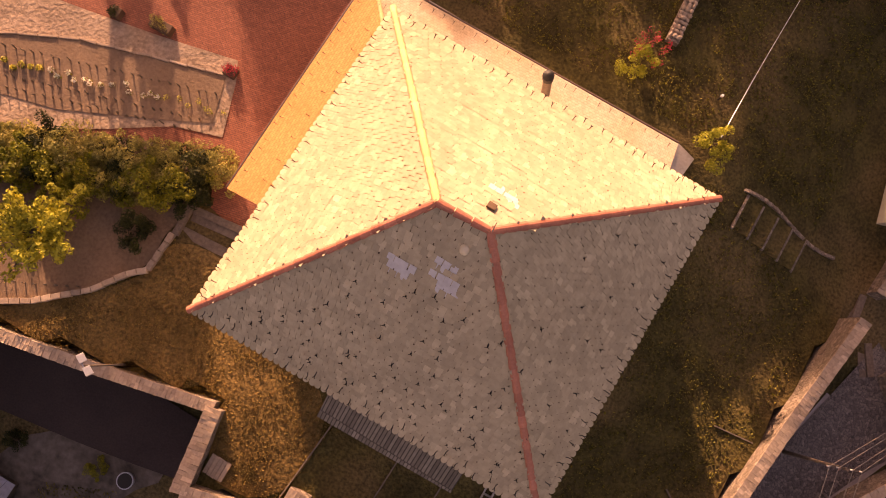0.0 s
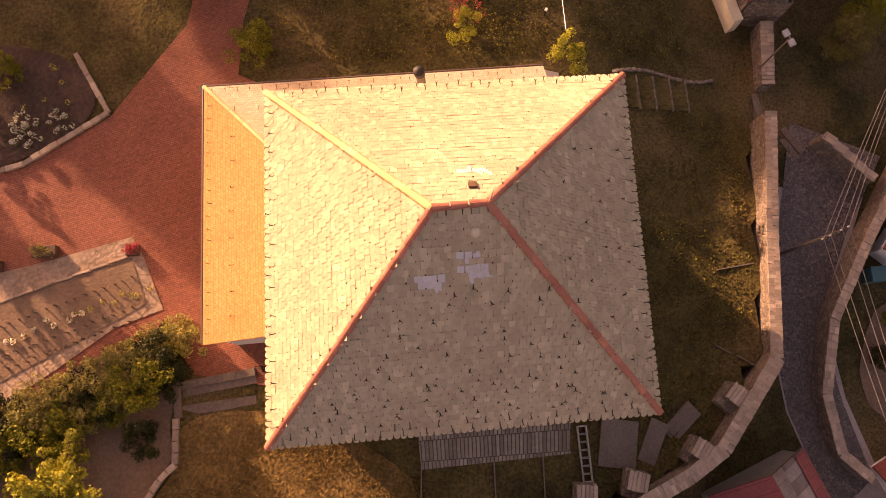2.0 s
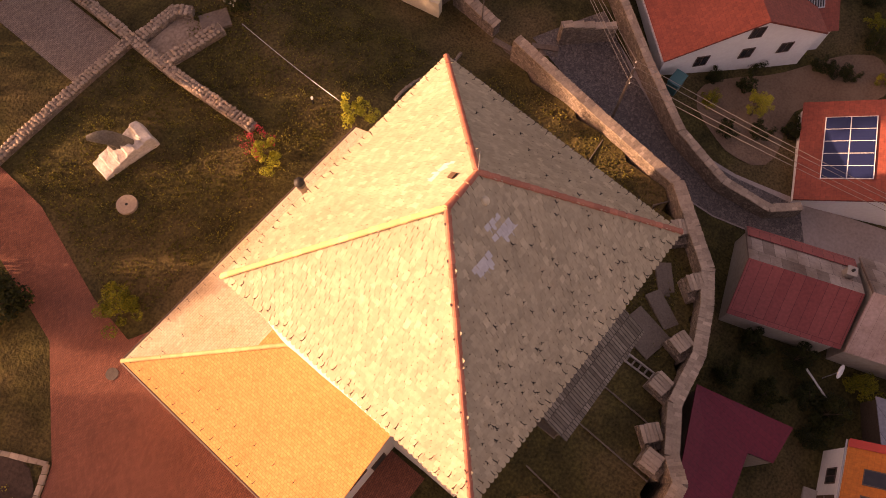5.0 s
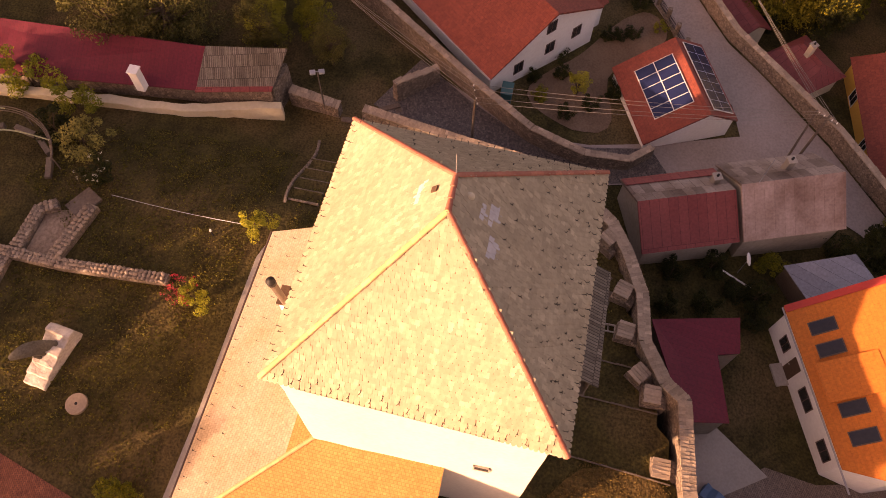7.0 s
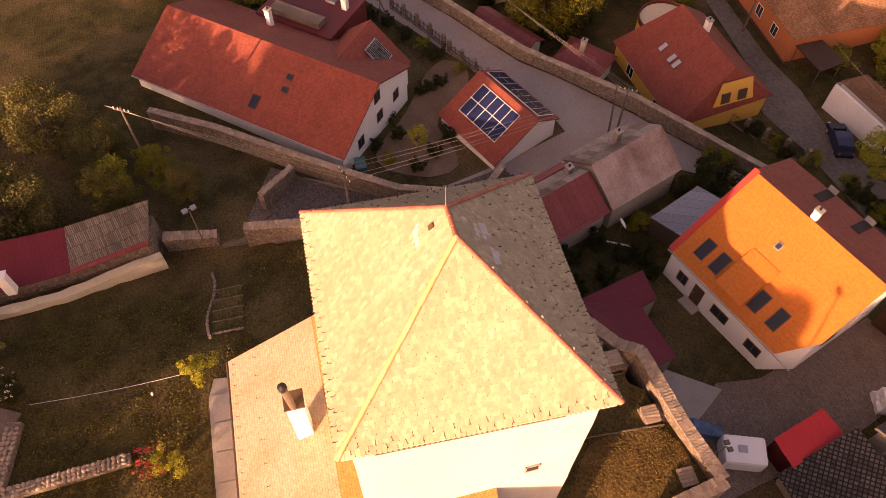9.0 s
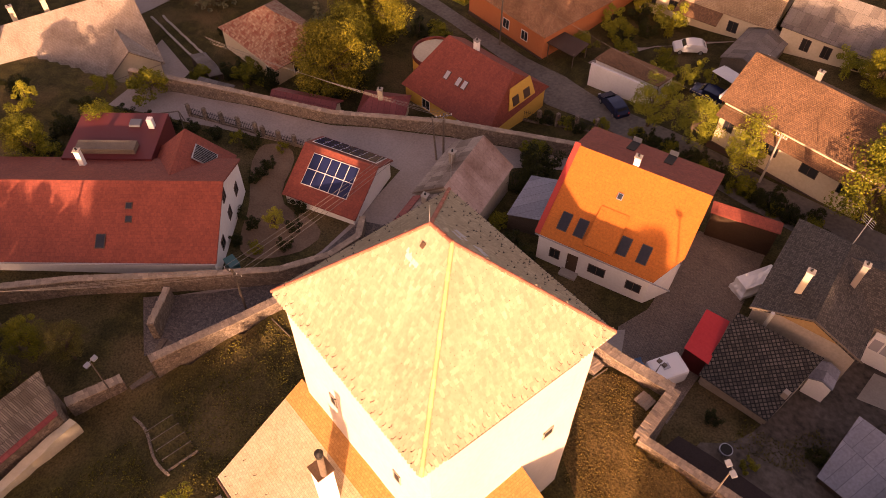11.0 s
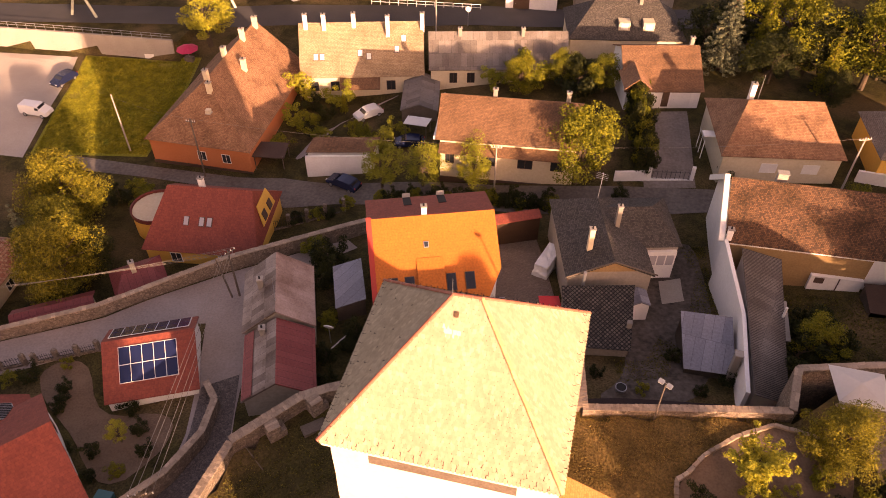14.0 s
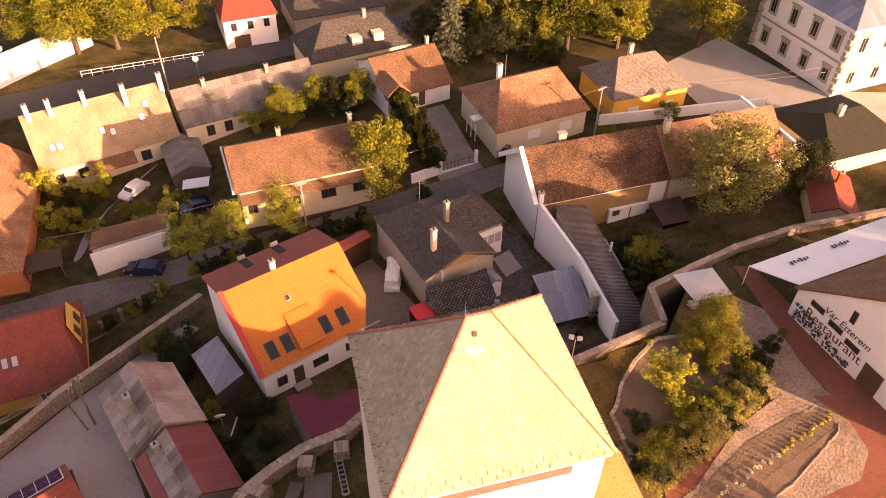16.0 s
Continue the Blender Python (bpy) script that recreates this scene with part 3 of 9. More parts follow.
draped("garden_bed", [(-29.6, -5.4), (-31.7, -4.4), (-33.0, -1.5), (-32.7, 1.1), (-30.3, 3.1), (-28.0, 3.3), (-25.0, 3.8), (-21.6, 4.4), (-17.0, 5.4), (-16.4, 4.3), (-15.3, 1.2), (-17.9, 0.4), (-21.0, -1.6), (-24.4, -3.6)], M_GRAVEL, "dry pale garden bed with rows of young plants", "garden", 0.09)
draped("planted_strip", [(-32.2, -2.7), (-29.2, -3.3), (-23.9, -2.0), (-19.0, 0.2), (-16.2, 1.6), (-17.0, 4.2), (-25.2, 2.0), (-31.4, -0.9)], M_SOIL, "turned brown soil strip with planted rows", "garden", 0.13)
draped("side_lane", [(88.4, -8), (81.9, -9), (81.7, -15.9), (82.5, -25.9), (81, -40), (86, -41), (87.8, -25.7), (88.4, -15.8)], M_LANE, "grey lane passing the spruces", "road", 0.07)
draped("house_yard", [(74.4, -13.9), (65.4, -13.3), (63.6, -9.6), (71.1, -7.6)], M_LANE, "worn paving in front of the cream house", "paving", 0.08)
draped("garden_path", [(32.2, -51.0), (30.9, -56.9), (28.0, -61.0), (22.2, -66.8), (21.4, -67.8), (26.4, -63.4), (29.4, -58.2), (30.8, -52.2)], M_LANE, "trodden path through the courtyard garden", "path", 0.08, soft=2)
draped("shrub_bed", [(-14.9, -4.3), (-14.8, -7), (-16.5, -9), (-18.7, -11.2), (-21.6, -13.0), (-24.8, -12.7), (-27.8, -10.8), (-24.6, -3.6), (-15.6, 0.4), (-14.0, -2.6)], M_SOIL,
       "bare brown soil bed inside a low stone kerb", "garden", 0.07, soft=2)
draped("flower_bed", [(-18.4, 12.8), (-23, 10.2), (-30, 8.8), (-33, 14), (-26, 18), (-20.2, 16.6)], M_BEDSOIL, "dark soil flower bed with stone kerb", "garden", 0.08, soft=2)
draped("paved_walk", [(-10.6, 12.2), (-10.8, 14.0), (-4.3, 13.8), (6.4, 13.8), (7.8, 13.4), (7.6, 11.6)], M_CONC, "narrow walk of old stone slabs", "path", 0.05)
draped("dry_lawn", [(-7.9, -11.2), (-14.6, -12.5), (-23.0, -14.0), (-18.7, -11.4), (-16.3, -9.2), (-14.5, -7), (-14.5, -4.4), (-9, -4.6), (-6, -6), (-2, -9), (-2.5, -13.8), (-6.4, -14.4), (-7.3, -11)], M_DRY,
       "sun-dried yellowish lawn", "grass", 0.05, soft=2)
draped("yard_ground", [(-8, -16.2), (-12, -20), (-11, -30), (-16, -41), (-19.2, -41), (-20.4, -18.4)], M_YARD, "bare trodden yard behind the grey house", "ground", 0.06, soft=2)
draped("red_house_garden", [(37.5, -13.2), (33.5, -7), (26.6, -9.2), (25.4, -5), (28.5, 0), (34.2, -5), (39.5, -8.2), (41.2, -11)], M_SOIL, "brown bare garden round the red-roofed houses", "ground", 0.06, soft=2)
# a near-black strip laid flat along the outer foot of the wall
draped("cinder_strip", [(-8.0, -13.4), (-8.2, -16.8), (-15, -18.0), (-21.2, -18.9), (-23.3, -15.2), (-15.1, -13.2)], M_DARKSTRIP, "dark flat strip of ground below the castle wall", "ground", 0.12)
draped("slab_patch", [(-14.8, -34.7), (-17.0, -35.5), (-17.3, -32.1), (-15.1, -31.2)], M_CONC, "pale square of old concrete in the yard", "paving", 0.09)


# ---- the tower ----
EA, EB, EC, ED = Vector((-6.25, -5.65, 19.0)), Vector((-5.84, 5.44, 19.0)), Vector((5.76, 5.14, 19.0)), Vector((5.45, -5.65, 19.0))
R1, R2 = Vector((-0.98, -0.25, 24.7)), Vector((0.35, -0.22, 24.7))
tower = thing("tower", "square plastered castle tower with a hipped tile roof", "tower", Matrix.Translation((0, 0, 0)))
WX0, WX1, WY0, WY1 = -5.75, 5.25, -5.2, 4.89
bm = bmesh.new()
ring = [[bm.verts.new((x, y, z)) for x, y in ((WX0, WY0), (WX1, WY0), (WX1, WY1), (WX0, WY1))] for z in (-4.0, 18.85)]
for i in range(4):
    j = (i + 1) % 4
    bm.faces.new((ring[0][i], ring[0][j], ring[1][j], ring[1][i]))
bm.faces.new(ring[1])
bmesh.ops.subdivide_edges(bm, edges=bm.edges[:], cuts=14, use_grid_fill=True)
for v in bm.verts:
    k = noise.noise(v.co * 0.5) * 0.05
    v.co.x += k
    v.co.y += noise.noise(v.co * 0.5 + Vector((9, 0, 0))) * 0.05
part("wall", bm, M_TOWER, tower, "pale lime-plastered walls")
deck = [[EA, ED, R2, R1], [ED, EC, R2], [EC, EB, R1, R2], [EB, EA, R1]]
part("roof_deck", prism([[p - Vector((0, 0, 0.06)) for p in f] for f in deck], 0.12), M_WOOD, tower, "dark boarded roof deck")
for a, b, nm in ((EA, ED, "eaves"), (ED, EC, "eaves"), (EC, EB, "eaves"), (EB, EA, "eaves")):
    mid, d = (a + b) / 2, b - a
    inn = (Vector((0, 0, 19)) - mid)
    inn.z = 0
    mid = mid + inn.normalized() * 0.22
    part("cornice", box(d.length - 0.3, 0.36, 0.22, Matrix.Translation(mid - Vector((0, 0, 0.36))) @ Matrix.Rotation(math.atan2(d.y, d.x), 4, "Z")), M_TOWER, tower)

TW, TC = 0.20, 0.215
rng = random.Random(5)


def tile_mesh(w, h, t):
    """One roof tile with clipped lower corners; x along the course, y up the slope."""
    pts = [(-w * 0.455, h * 0.9), (-w * 0.47, -h * 0.05), (-w * 0.37, -h * 0.33), (-w * 0.13, -h * 0.49), (w * 0.13, -h * 0.49), (w * 0.37, -h * 0.33), (w * 0.47, -h * 0.05), (w * 0.455, h * 0.9)]
    v = [(x, y, t + 0.010 * (0.5 - y / h)) for x, y in pts] + [(x, y, -0.004) for x, y in pts]
    f = [(7, 6, 5, 4, 3, 2, 1, 0)] + [(i, i + 1, i + 9, i + 8) for i in range(7)]
    return v, f


tv, tf = tile_mesh(TW, TC * 1.3, 0.026)
tile_me = bpy.data.meshes.new("roof_tile")
tile_me.from_pydata([Vector(p) for p in tv], [], tf)
tile_me.materials.append(M_TILE)
roof = part("roof", prism([[p - Vector((0, 0, 0.03)) for p in f] for f in deck], 0.02), M_WOOD, tower, "weathered grey-brown cement tiles in rounded courses")
all_v, all_f, near_tiles = [], [], []
smear_v, smear_f = [], []
SMEARS = ((0, 6.05, 6.25, 0.30, 0.16), (0, 6.0, 5.95, 0.26, 0.14), (0, 6.4, 5.75, 0.40, 0.12), (0, 5.15, 5.55, 0.48, 0.16), (2, 5.45, 6.1, 0.40, 0.2), (2, 5.2, 6.3, 0.25, 0.15))
faces3 = []
for f in deck:
    a, b = f[0], f[1]
    u = (b - a).normalized()
    nrm = (b - a).cross(f[2] - a).normalized()
    v = nrm.cross(u)
    poly = [((p - a).dot(u), (p - a).dot(v)) for p in f]
    faces3.append((a, u, v, nrm, poly))
    top = max(p[1] for p in poly)
    row = 0
    y = 0.06
    while y < top - 0.1:
        x = -0.6 + (TW / 2 if row % 2 else 0)
        while x < (b - a).length + 0.6:
            if inside((x, y + 0.02), poly):
                jit = Matrix.Rotation(radians(rng.gauss(0, 1.5)), 4, "Z") @ Matrix.Rotation(radians(rng.uniform(2.4, 4.4)), 4, "X")
                base = Matrix((u, v, nrm)).transposed().to_4x4()
                pos = a + u * (x + rng.gauss(0, 0.008)) + v * (y + rng.gauss(0, 0.008)) + nrm * (0.004 + rng.uniform(0, 0.012))
                m = Matrix.Translation(pos) @ base @ jit
                fi = [g is f for g in deck].index(True)
                smear = any(s[0] == fi and ((x - s[1]) / s[3]) ** 2 + ((y - s[2]) / s[4]) ** 2 < rng.uniform(0.7, 1.3) for s in SMEARS)
                if smear:
                    k = len(smear_v)
                    smear_v += [m @ Vector(p) for p in tv]
                    smear_f += [tuple(i + k for i in g) for g in tf]
                elif pos.z > 22.9 and rng.random() < 0.8 and len(near_tiles) < 300 and f is not deck[1]:
                    near_tiles.append(m)
                else:
                    k = len(all_v)
                    all_v += [m @ Vector(p) for p in tv]
                    all_f += [tuple(i + k for i in g) for g in tf]
            x += TW
        y += TC
        row += 1
me = bpy.data.meshes.new("roof_tiles")
me.from_pydata(all_v, [], all_f)
tagged(part("roof_tiles", me, M_TILE, roof), kind="stuff")

# half-round hip and ridge tiles, bedded end to end
bm = bmesh.new()
lp_v = []
for i in range(7):
    t = math.pi * i / 6
    for s, r in ((0, 0.115), (0.42, 0.09)):
        lp_v.append(bm.verts.new((s, math.cos(t) * r, math.sin(t) * r * 0.8)))
        lp_v.append(bm.verts.new((s, math.cos(t) * (r - 0.025), math.sin(t) * (r - 0.025) * 0.8)))
for i in range(6):
    o = i * 4
    bm.faces.new((lp_v[o], lp_v[o + 2], lp_v[o + 6], lp_v[o + 4]))
    bm.faces.new((lp_v[o + 1], lp_v[o + 5], lp_v[o + 7], lp_v[o + 3]))
    bm.faces.new((lp_v[o], lp_v[o + 4], lp_v[o + 5], lp_v[o + 1]))
    bm.faces.new((lp_v[o + 2], lp_v[o + 3], lp_v[o + 7], lp_v[o + 6]))
hip_me = mesh_of(bm, "hip_tile")
hip_me.materials.append(M_HIP)
M_HIPY = plain("yellowed_hip_tile", (0.52, 0.36, 0.17), (0.62, 0.45, 0.22), 0.8, 14, 0.8, 0.2, 0.01, vary=0.15)
hip_me_y = hip_me.copy()
hip_me_y.materials[0] = M_HIPY


def hip_line(a, b, mesh, parent, step=0.38):
    d = (b - a)
    n = max(1, int(d.length / step))
    q = d.to_track_quat("X", "Z").to_matrix().to_4x4()
    for i in range(n):
        part("hip_tile", mesh, None, parent, "", Matrix.Translation(a + d * (i / n) + Vector((0, 0, 0.055))) @ q @ Matrix.Rotation(radians(rng.gauss(0, 2)), 4, "X"))


hip_line(EA, R1, hip_me, roof)
hip_line(EB, R1, hip_me_y, roof)
hip_line(EC, R2, hip_me, roof)
hip_line(ED, R2, hip_me, roof)
hip_line(R1, R2, hip_me, roof)

# snow guards: small iron hooks in staggered rows
bm = bmesh.new()
add_rod(bm, (0, -0.10, 0.03), (0, 0.14, 0.03), 0.022, n=4)
add_rod(bm, (0, -0.10, 0.03), (0, -0.13, 0.20), 0.024, n=4)
add_rod(bm, (0, -0.12, 0.19), (-0.07, -0.17, 0.25), 0.022, n=4)
add_rod(bm, (0, -0.12, 0.19), (0.07, -0.17, 0.25), 0.022, n=4)
hook_me = mesh_of(bm, "snow_guard")
hook_me.materials.append(M_IRON)


def hooks(face, parent, rows_at, gap, size=0.55):
    a, u, v, nrm, poly = face
    length = max(p[0] for p in poly)
    base = Matrix((u, v, nrm)).transposed().to_4x4()
    for k, y in enumerate(rows_at):
        x = 0.5 + k * gap / 2
        while x < length - 0.4:
            if inside((x, y), poly):
                part("snow_guard", hook_me, None, parent, "", Matrix.Translation(a + u * (x + rng.gauss(0, 0.06 if size > 0.5 else 0.3)) + v * (y + rng.gauss(0, 0.03 if size > 0.5 else 0.15)) + nrm * 0.03) @ base @ Matrix.Rotation(radians(rng.gauss(0, 9)), 4, "Z") @ Matrix.Diagonal((size, size, size, 1) if size > 0.5 else (size * 1.9, size * 0.8, size * 0.7, 1)))
            x += gap


for fc in faces3:
    hooks(fc, roof, (0.25, 0.52), 0.7)
hooks(faces3[0], roof, (0.8, 1.05, 1.35, 1.7, 2.1, 2.55, 3.0, 3.5, 4.1, 4.8, 5.4), 0.95, 0.45)
hooks(faces3[1], roof, (1.0, 1.7, 2.5, 3.4, 4.4), 1.9, 0.45)
# the lightning rod, the two lead-covered patches and a round vent near the ridge
part("lightning_rod", rod(R2 + Vector((0.05, 0, 0)), R2 + Vector((0.05, 0.02, 1.15)), 0.018, 0.008), M_STEEL, roof, "thin steel lightning rod")
M_LEAD = plain("mortar_patch", (0.42, 0.40, 0.40), (0.56, 0.54, 0.54), 1.5, 8, 0.7, 0.3, 0.01)


def on_face(face, x, y, lift=0.05):
    a, u, v, nrm, poly = face
    return Matrix.Translation(a + u * x + v * y + nrm * lift) @ Matrix((u, v, nrm)).transposed().to_4x4()


me = bpy.data.meshes.new("mortar_smear")
me.from_pydata(smear_v, [], smear_f)
tagged(part("mortar_smear", me, M_LEAD, roof, "tiles smeared with pale mortar"), kind="stuff")
for fc, x, mt in ((0, 6.3, M_CREAM),):
    bm = bmesh.new()
    bmesh.ops.create_uvsphere(bm, u_segments=12, v_segments=8, radius=0.13)
    for v in bm.verts:
        v.co.z = max(v.co.z, 0) * 0.9
        v.co.y *= 1.25
    part("roof_vent", bm, mt, roof, "small rounded roof vent", on_face(faces3[fc], x, 7.1, 0.04))


part("roof_hatch", box(0.22, 0.26, 0.05, bevel=0.012), M_WOOD, roof, "small dark tile hatch", on_face(faces3[2], 5.55, 7.05, 0.06))


def opening(parent, m, w, h, frame_mat=None, glass=M_GLASS, bars=True, depth=0.10):
    """A window: a frame with its pane set back, under a wall; m looks out along its y."""
    bm = bmesh.new()
    fw = 0.07
    for x, z, sx, sz in ((-w / 2 + fw / 2, 0, fw, h), (w / 2 - fw / 2, 0, fw, h), (0, -h / 2 + fw / 2, w, fw), (0, h / 2 - fw / 2, w, fw)):
        add_box(bm, sx, depth, sz, Matrix.Translation((x, 0, z)), False)
    if bars:
        add_box(bm, 0.05, depth * 0.7, h - fw, Matrix.Translation((0, 0, 0)), False)
    ob = part("window", bm, frame_mat or M_FRAME, parent, "", m)
    part("pane", box(w - fw, 0.02, h - fw, Matrix.Translation((0, 0.012, 0)), False), glass, ob)
    return ob


def facing(x, y, z, deg):
    """A pose on a wall that looks out in that direction of the plan, degrees from +x."""
    return Matrix.Translation((x, y, z)) @ Matrix.Rotation(radians(deg - 90), 4, "Z")


# near-black colour standing in for the shade inside openings and hollows
M_OPENSHADE = simple("opening_shade", (0.02, 0.016, 0.013), 0.9)
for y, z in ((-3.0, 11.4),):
    opening(tower, facing(WX0 - 0.02, y, z, 180), 0.75, 0.75, M_CONC, M_OPENSHADE, False)
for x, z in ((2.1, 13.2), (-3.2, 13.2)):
    opening(tower, facing(x, WY1 + 0.02, z, 90), 0.55, 0.95, M_CONC, M_OPENSHADE, False)
part("gutter_board", box(7.2, 0.12, 1.15, Matrix.Translation((-0.2, 4.93, 17.45)) @ Matrix.Rotation(radians(-1.5), 4, "Z")), M_POLE, tower, "long brown boarded slot under the eaves")
part("gutter_board", box(0.16, 7.5, 0.10, Matrix.Translation((-5.95, 0.3, 18.66)) @ Matrix.Rotation(radians(-2), 4, "Z")), M_DARKFRAME, tower)

# ---- the annex: lean-to roofs on two sides of the tower ----
annex = thing("annex", "low building round the tower under orange clay tiles", "building", Matrix.Translation((0, 0, 0)))
AZ, AT = 6.45, 9.6
a0, a1, a2 = (-11.75, -1.35, AZ), (-11.35, 11.5, AZ), (5.75, 11.3, AZ)
t0, t1, t2 = (-5.6, -1.35, AT), (-5.6, 4.75, AT), (6.2, 4.75, AT)
aroof = part("roof", prism([[a0, t0, t1, a1]], 0.16), M_ANNEX, annex, "orange clay beaver-tail tiles")
va, vb = Vector(t1).lerp(Vector(a1), 0.2), Vector(t2).lerp(Vector(a2), 0.2)
part("limed_roof", prism([[a1, va, vb, a2]], 0.16), M_ANNEXPALE, annex, "pale limed clay tiles")
part("upper_roof", prism([[va, t1, t2, vb]], 0.16), M_ANNEX, annex, "orange clay tiles beside the tower")
hip_line(Vector(a1), Vector(t1), hip_me_y, aroof, 0.36)
afaces = []
for p, q, r in ((a1, a0, t0), (a2, a1, t1)):
    a, b = Vector(p), Vector(q)
    u = (b - a).normalized()
    nrm = (b - a).cross(Vector(r) - a).normalized()
    v = nrm.cross(u)
    afaces.append((a, u, v, nrm, [(0, 0), ((b - a).length, 0), ((b - a).length, 7), (0, 7)]))
for fc in afaces:
    hooks(fc, aroof, (0.45,), 0.62)
    hooks(fc, aroof, (1.9,), 1.25)
bm = bmesh.new()
for x0, y0, x1, y1 in ((-11.35, -1.05, -11.05, 11.1), (-11.05, 10.8, 5.4, 11.1), (-11.05, -1.05, -5.75, -0.75), (5.4, 4.9, 5.7, 11.1)):
    add_box(bm, x1 - x0, y1 - y0, 8.3, Matrix.Translation(((x0 + x1) / 2, (y0 + y1) / 2, -2)))
part("wall", bm, M_TOWER, annex, "pale plastered walls")
bm = bmesh.new()
for y in (-0.75, ):
    vs = [bm.verts.new(p) for p in ((-11.3, -1.04, 6.2), (-5.76, -1.04, 6.2), (-5.76, -1.04, 9.3), (-5.76, -0.78, 9.3), (-5.76, -0.78, 6.2), (-11.3, -0.78, 6.2))]
    bm.faces.new((vs[0], vs[1], vs[2]))
    bm.faces.new((vs[5], vs[3], vs[4]))
    bm.faces.new((vs[0], vs[2], vs[3], vs[5]))
part("gable", bm, M_TOWER, annex)
bm = bmesh.new()
vs = [bm.verts.new(p) for p in ((5.69, 4.9, 6.2), (5.69, 11.0, 6.2), (5.69, 4.9, 9.35), (5.45, 4.9, 6.2), (5.45, 11.0, 6.2), (5.45, 4.9, 9.35))]
bm.faces.new((vs[0], vs[1], vs[2]))
bm.faces.new((vs[5], vs[4], vs[3]))
bm.faces.new((vs[1], vs[4], vs[5], vs[2]))
part("gable", bm, M_TOWER, annex)
part("gutter", rod((-11.8, -1.3, 6.38), (-11.4, 11.5, 6.38), 0.07, n=8), M_DARKFRAME, annex, "brown half-round gutter")
part("gutter", rod((-11.4, 11.55, 6.38), (5.75, 11.38, 6.38), 0.07, n=8), M_DARKFRAME, annex)
opening(annex, facing(-8.2, -1.06, 5.3, 270), 1.3, 0.5, M_WOOD, M_OPENSHADE, False)
opening(annex, facing(-6.9, -1.06, 2.9, 270), 1.0, 2.0, M_WOOD, M_OPENSHADE, False)

chim = thing("chimney", "white chimney stack with a tall dark flue", "chimney", Matrix.Translation((-0.15, 7.35, 0)))
part("shaft", box(0.85, 0.85, 4.4, Matrix.Translation((0, 0, 7.9)), bevel=0.02), M_WHITE, chim, "white rendered stack")
part("cap", box(1.0, 1.0, 0.12, Matrix.Translation((0, 0, 12.3)), bevel=0.02), M_WOOD, chim, "brown cap plate")
bm = bmesh.new()
add_rod(bm, (-0.35, 0.05, 12.4), (-0.6, 0.1, 15.1), 0.17, n=14)
part("flue", bm, M_OLDWOOD, chim, "dull brown metal flue")
bm = bmesh.new()
add_rod(bm, (-0.6, 0.1, 15.1), (-0.63, 0.1, 15.35), 0.21, n=14)
add_rod(bm, (-0.63, 0.1, 15.40), (-0.64, 0.1, 15.52), 0.22, 0.05, n=14)
part("cowl", bm, M_IRON, chim, "black flue cowl")

# ---- castle walls ----


def run_wall(name, pts, thick, top, label, mat=M_STONE, drop=1.5, coping=None, kind="structure", rough=0.06):
    """A wall along a line of the plan; top: height of its top at each point; it goes down below the ground at both sides."""
    bm = bmesh.new()
    line = []
    for i in range(len(pts) - 1):
        a, b = Vector((*pts[i], top[i])), Vector((*pts[i + 1], top[i + 1]))
        n = max(1, int((b - a).length / 0.8))
        line += [a + (b - a) * (k / n) for k in range(n)]
    line.append(Vector((*pts[-1], top[-1])))
    secs = []
    for i, p in enumerate(line):
        d = line[min(i + 1, len(line) - 1)] - line[max(i - 1, 0)]
        s = Vector((-d.y, d.x, 0)).normalized() * thick / 2
        col = []
        for q in (p + s, p - s):
            lo = min(ground_z(q.x, q.y), ground_z(q.x + s.x * 3, q.y + s.y * 3), ground_z(q.x - s.x * 3, q.y - s.y * 3)) - drop
            for k in range(5):
                w = k / 4
                z = lo * (1 - w) + p.z * w
                j = Vector((q.x, q.y, z)) * 1.3
                col.append(bm.verts.new((q.x + noise.noise(j) * rough, q.y + noise.noise(j + Vector((5, 5, 5))) * rough, z + noise.noise(j + Vector((9, 1, 4))) * rough)))
        secs.append(col)
    for a, b in zip(secs, secs[1:]):
        for k in range(4):
            bm.faces.new((a[k], a[k + 1], b[k + 1], b[k]))
            bm.faces.new((a[5 + k], b[5 + k], b[6 + k], a[6 + k]))
        bm.faces.new((a[4], a[9], b[9], b[4]))
    for c, flip in ((secs[0], False), (secs[-1], True)):
        for k in range(4):
            f = (c[k], c[5 + k], c[6 + k], c[k + 1])
            bm.faces.new(f[::-1] if flip else f)
    bmesh.ops.recalc_face_normals(bm, faces=bm.faces[:])
    wall = solid(name, bm, mat, label, "wall", kind=kind)
    if coping:
        for a, b in zip(line, line[1:]):
            d = b - a
            n = max(1, round(d.length / coping))
            for k in range(n):
                p = a + d * ((k + 0.5) / n)
                m = Matrix.Translation(p + Vector((0, 0, 0.02 + rng.uniform(-0.015, 0.015)))) @ Matrix.Rotation(math.atan2(d.y, d.x) + rng.gauss(0, 0.03), 4, "Z") @ Matrix.Rotation(rng.gauss(0, 0.04), 4, "X")
                half = rng.choice((0.5, 0.5, 0.62, 0.38))
                for s, wd in ((-1, 1 - half), (1, half)):
                    part("coping_stone", rng.choice(COPING), None, wall, "", m @ Matrix.Translation((0, s * thick * (0.5 - wd / 2), 0)) @ Matrix.Diagonal((d.length / n * 0.97, thick * wd * 1.02, 0.7, 1)))
    return wall


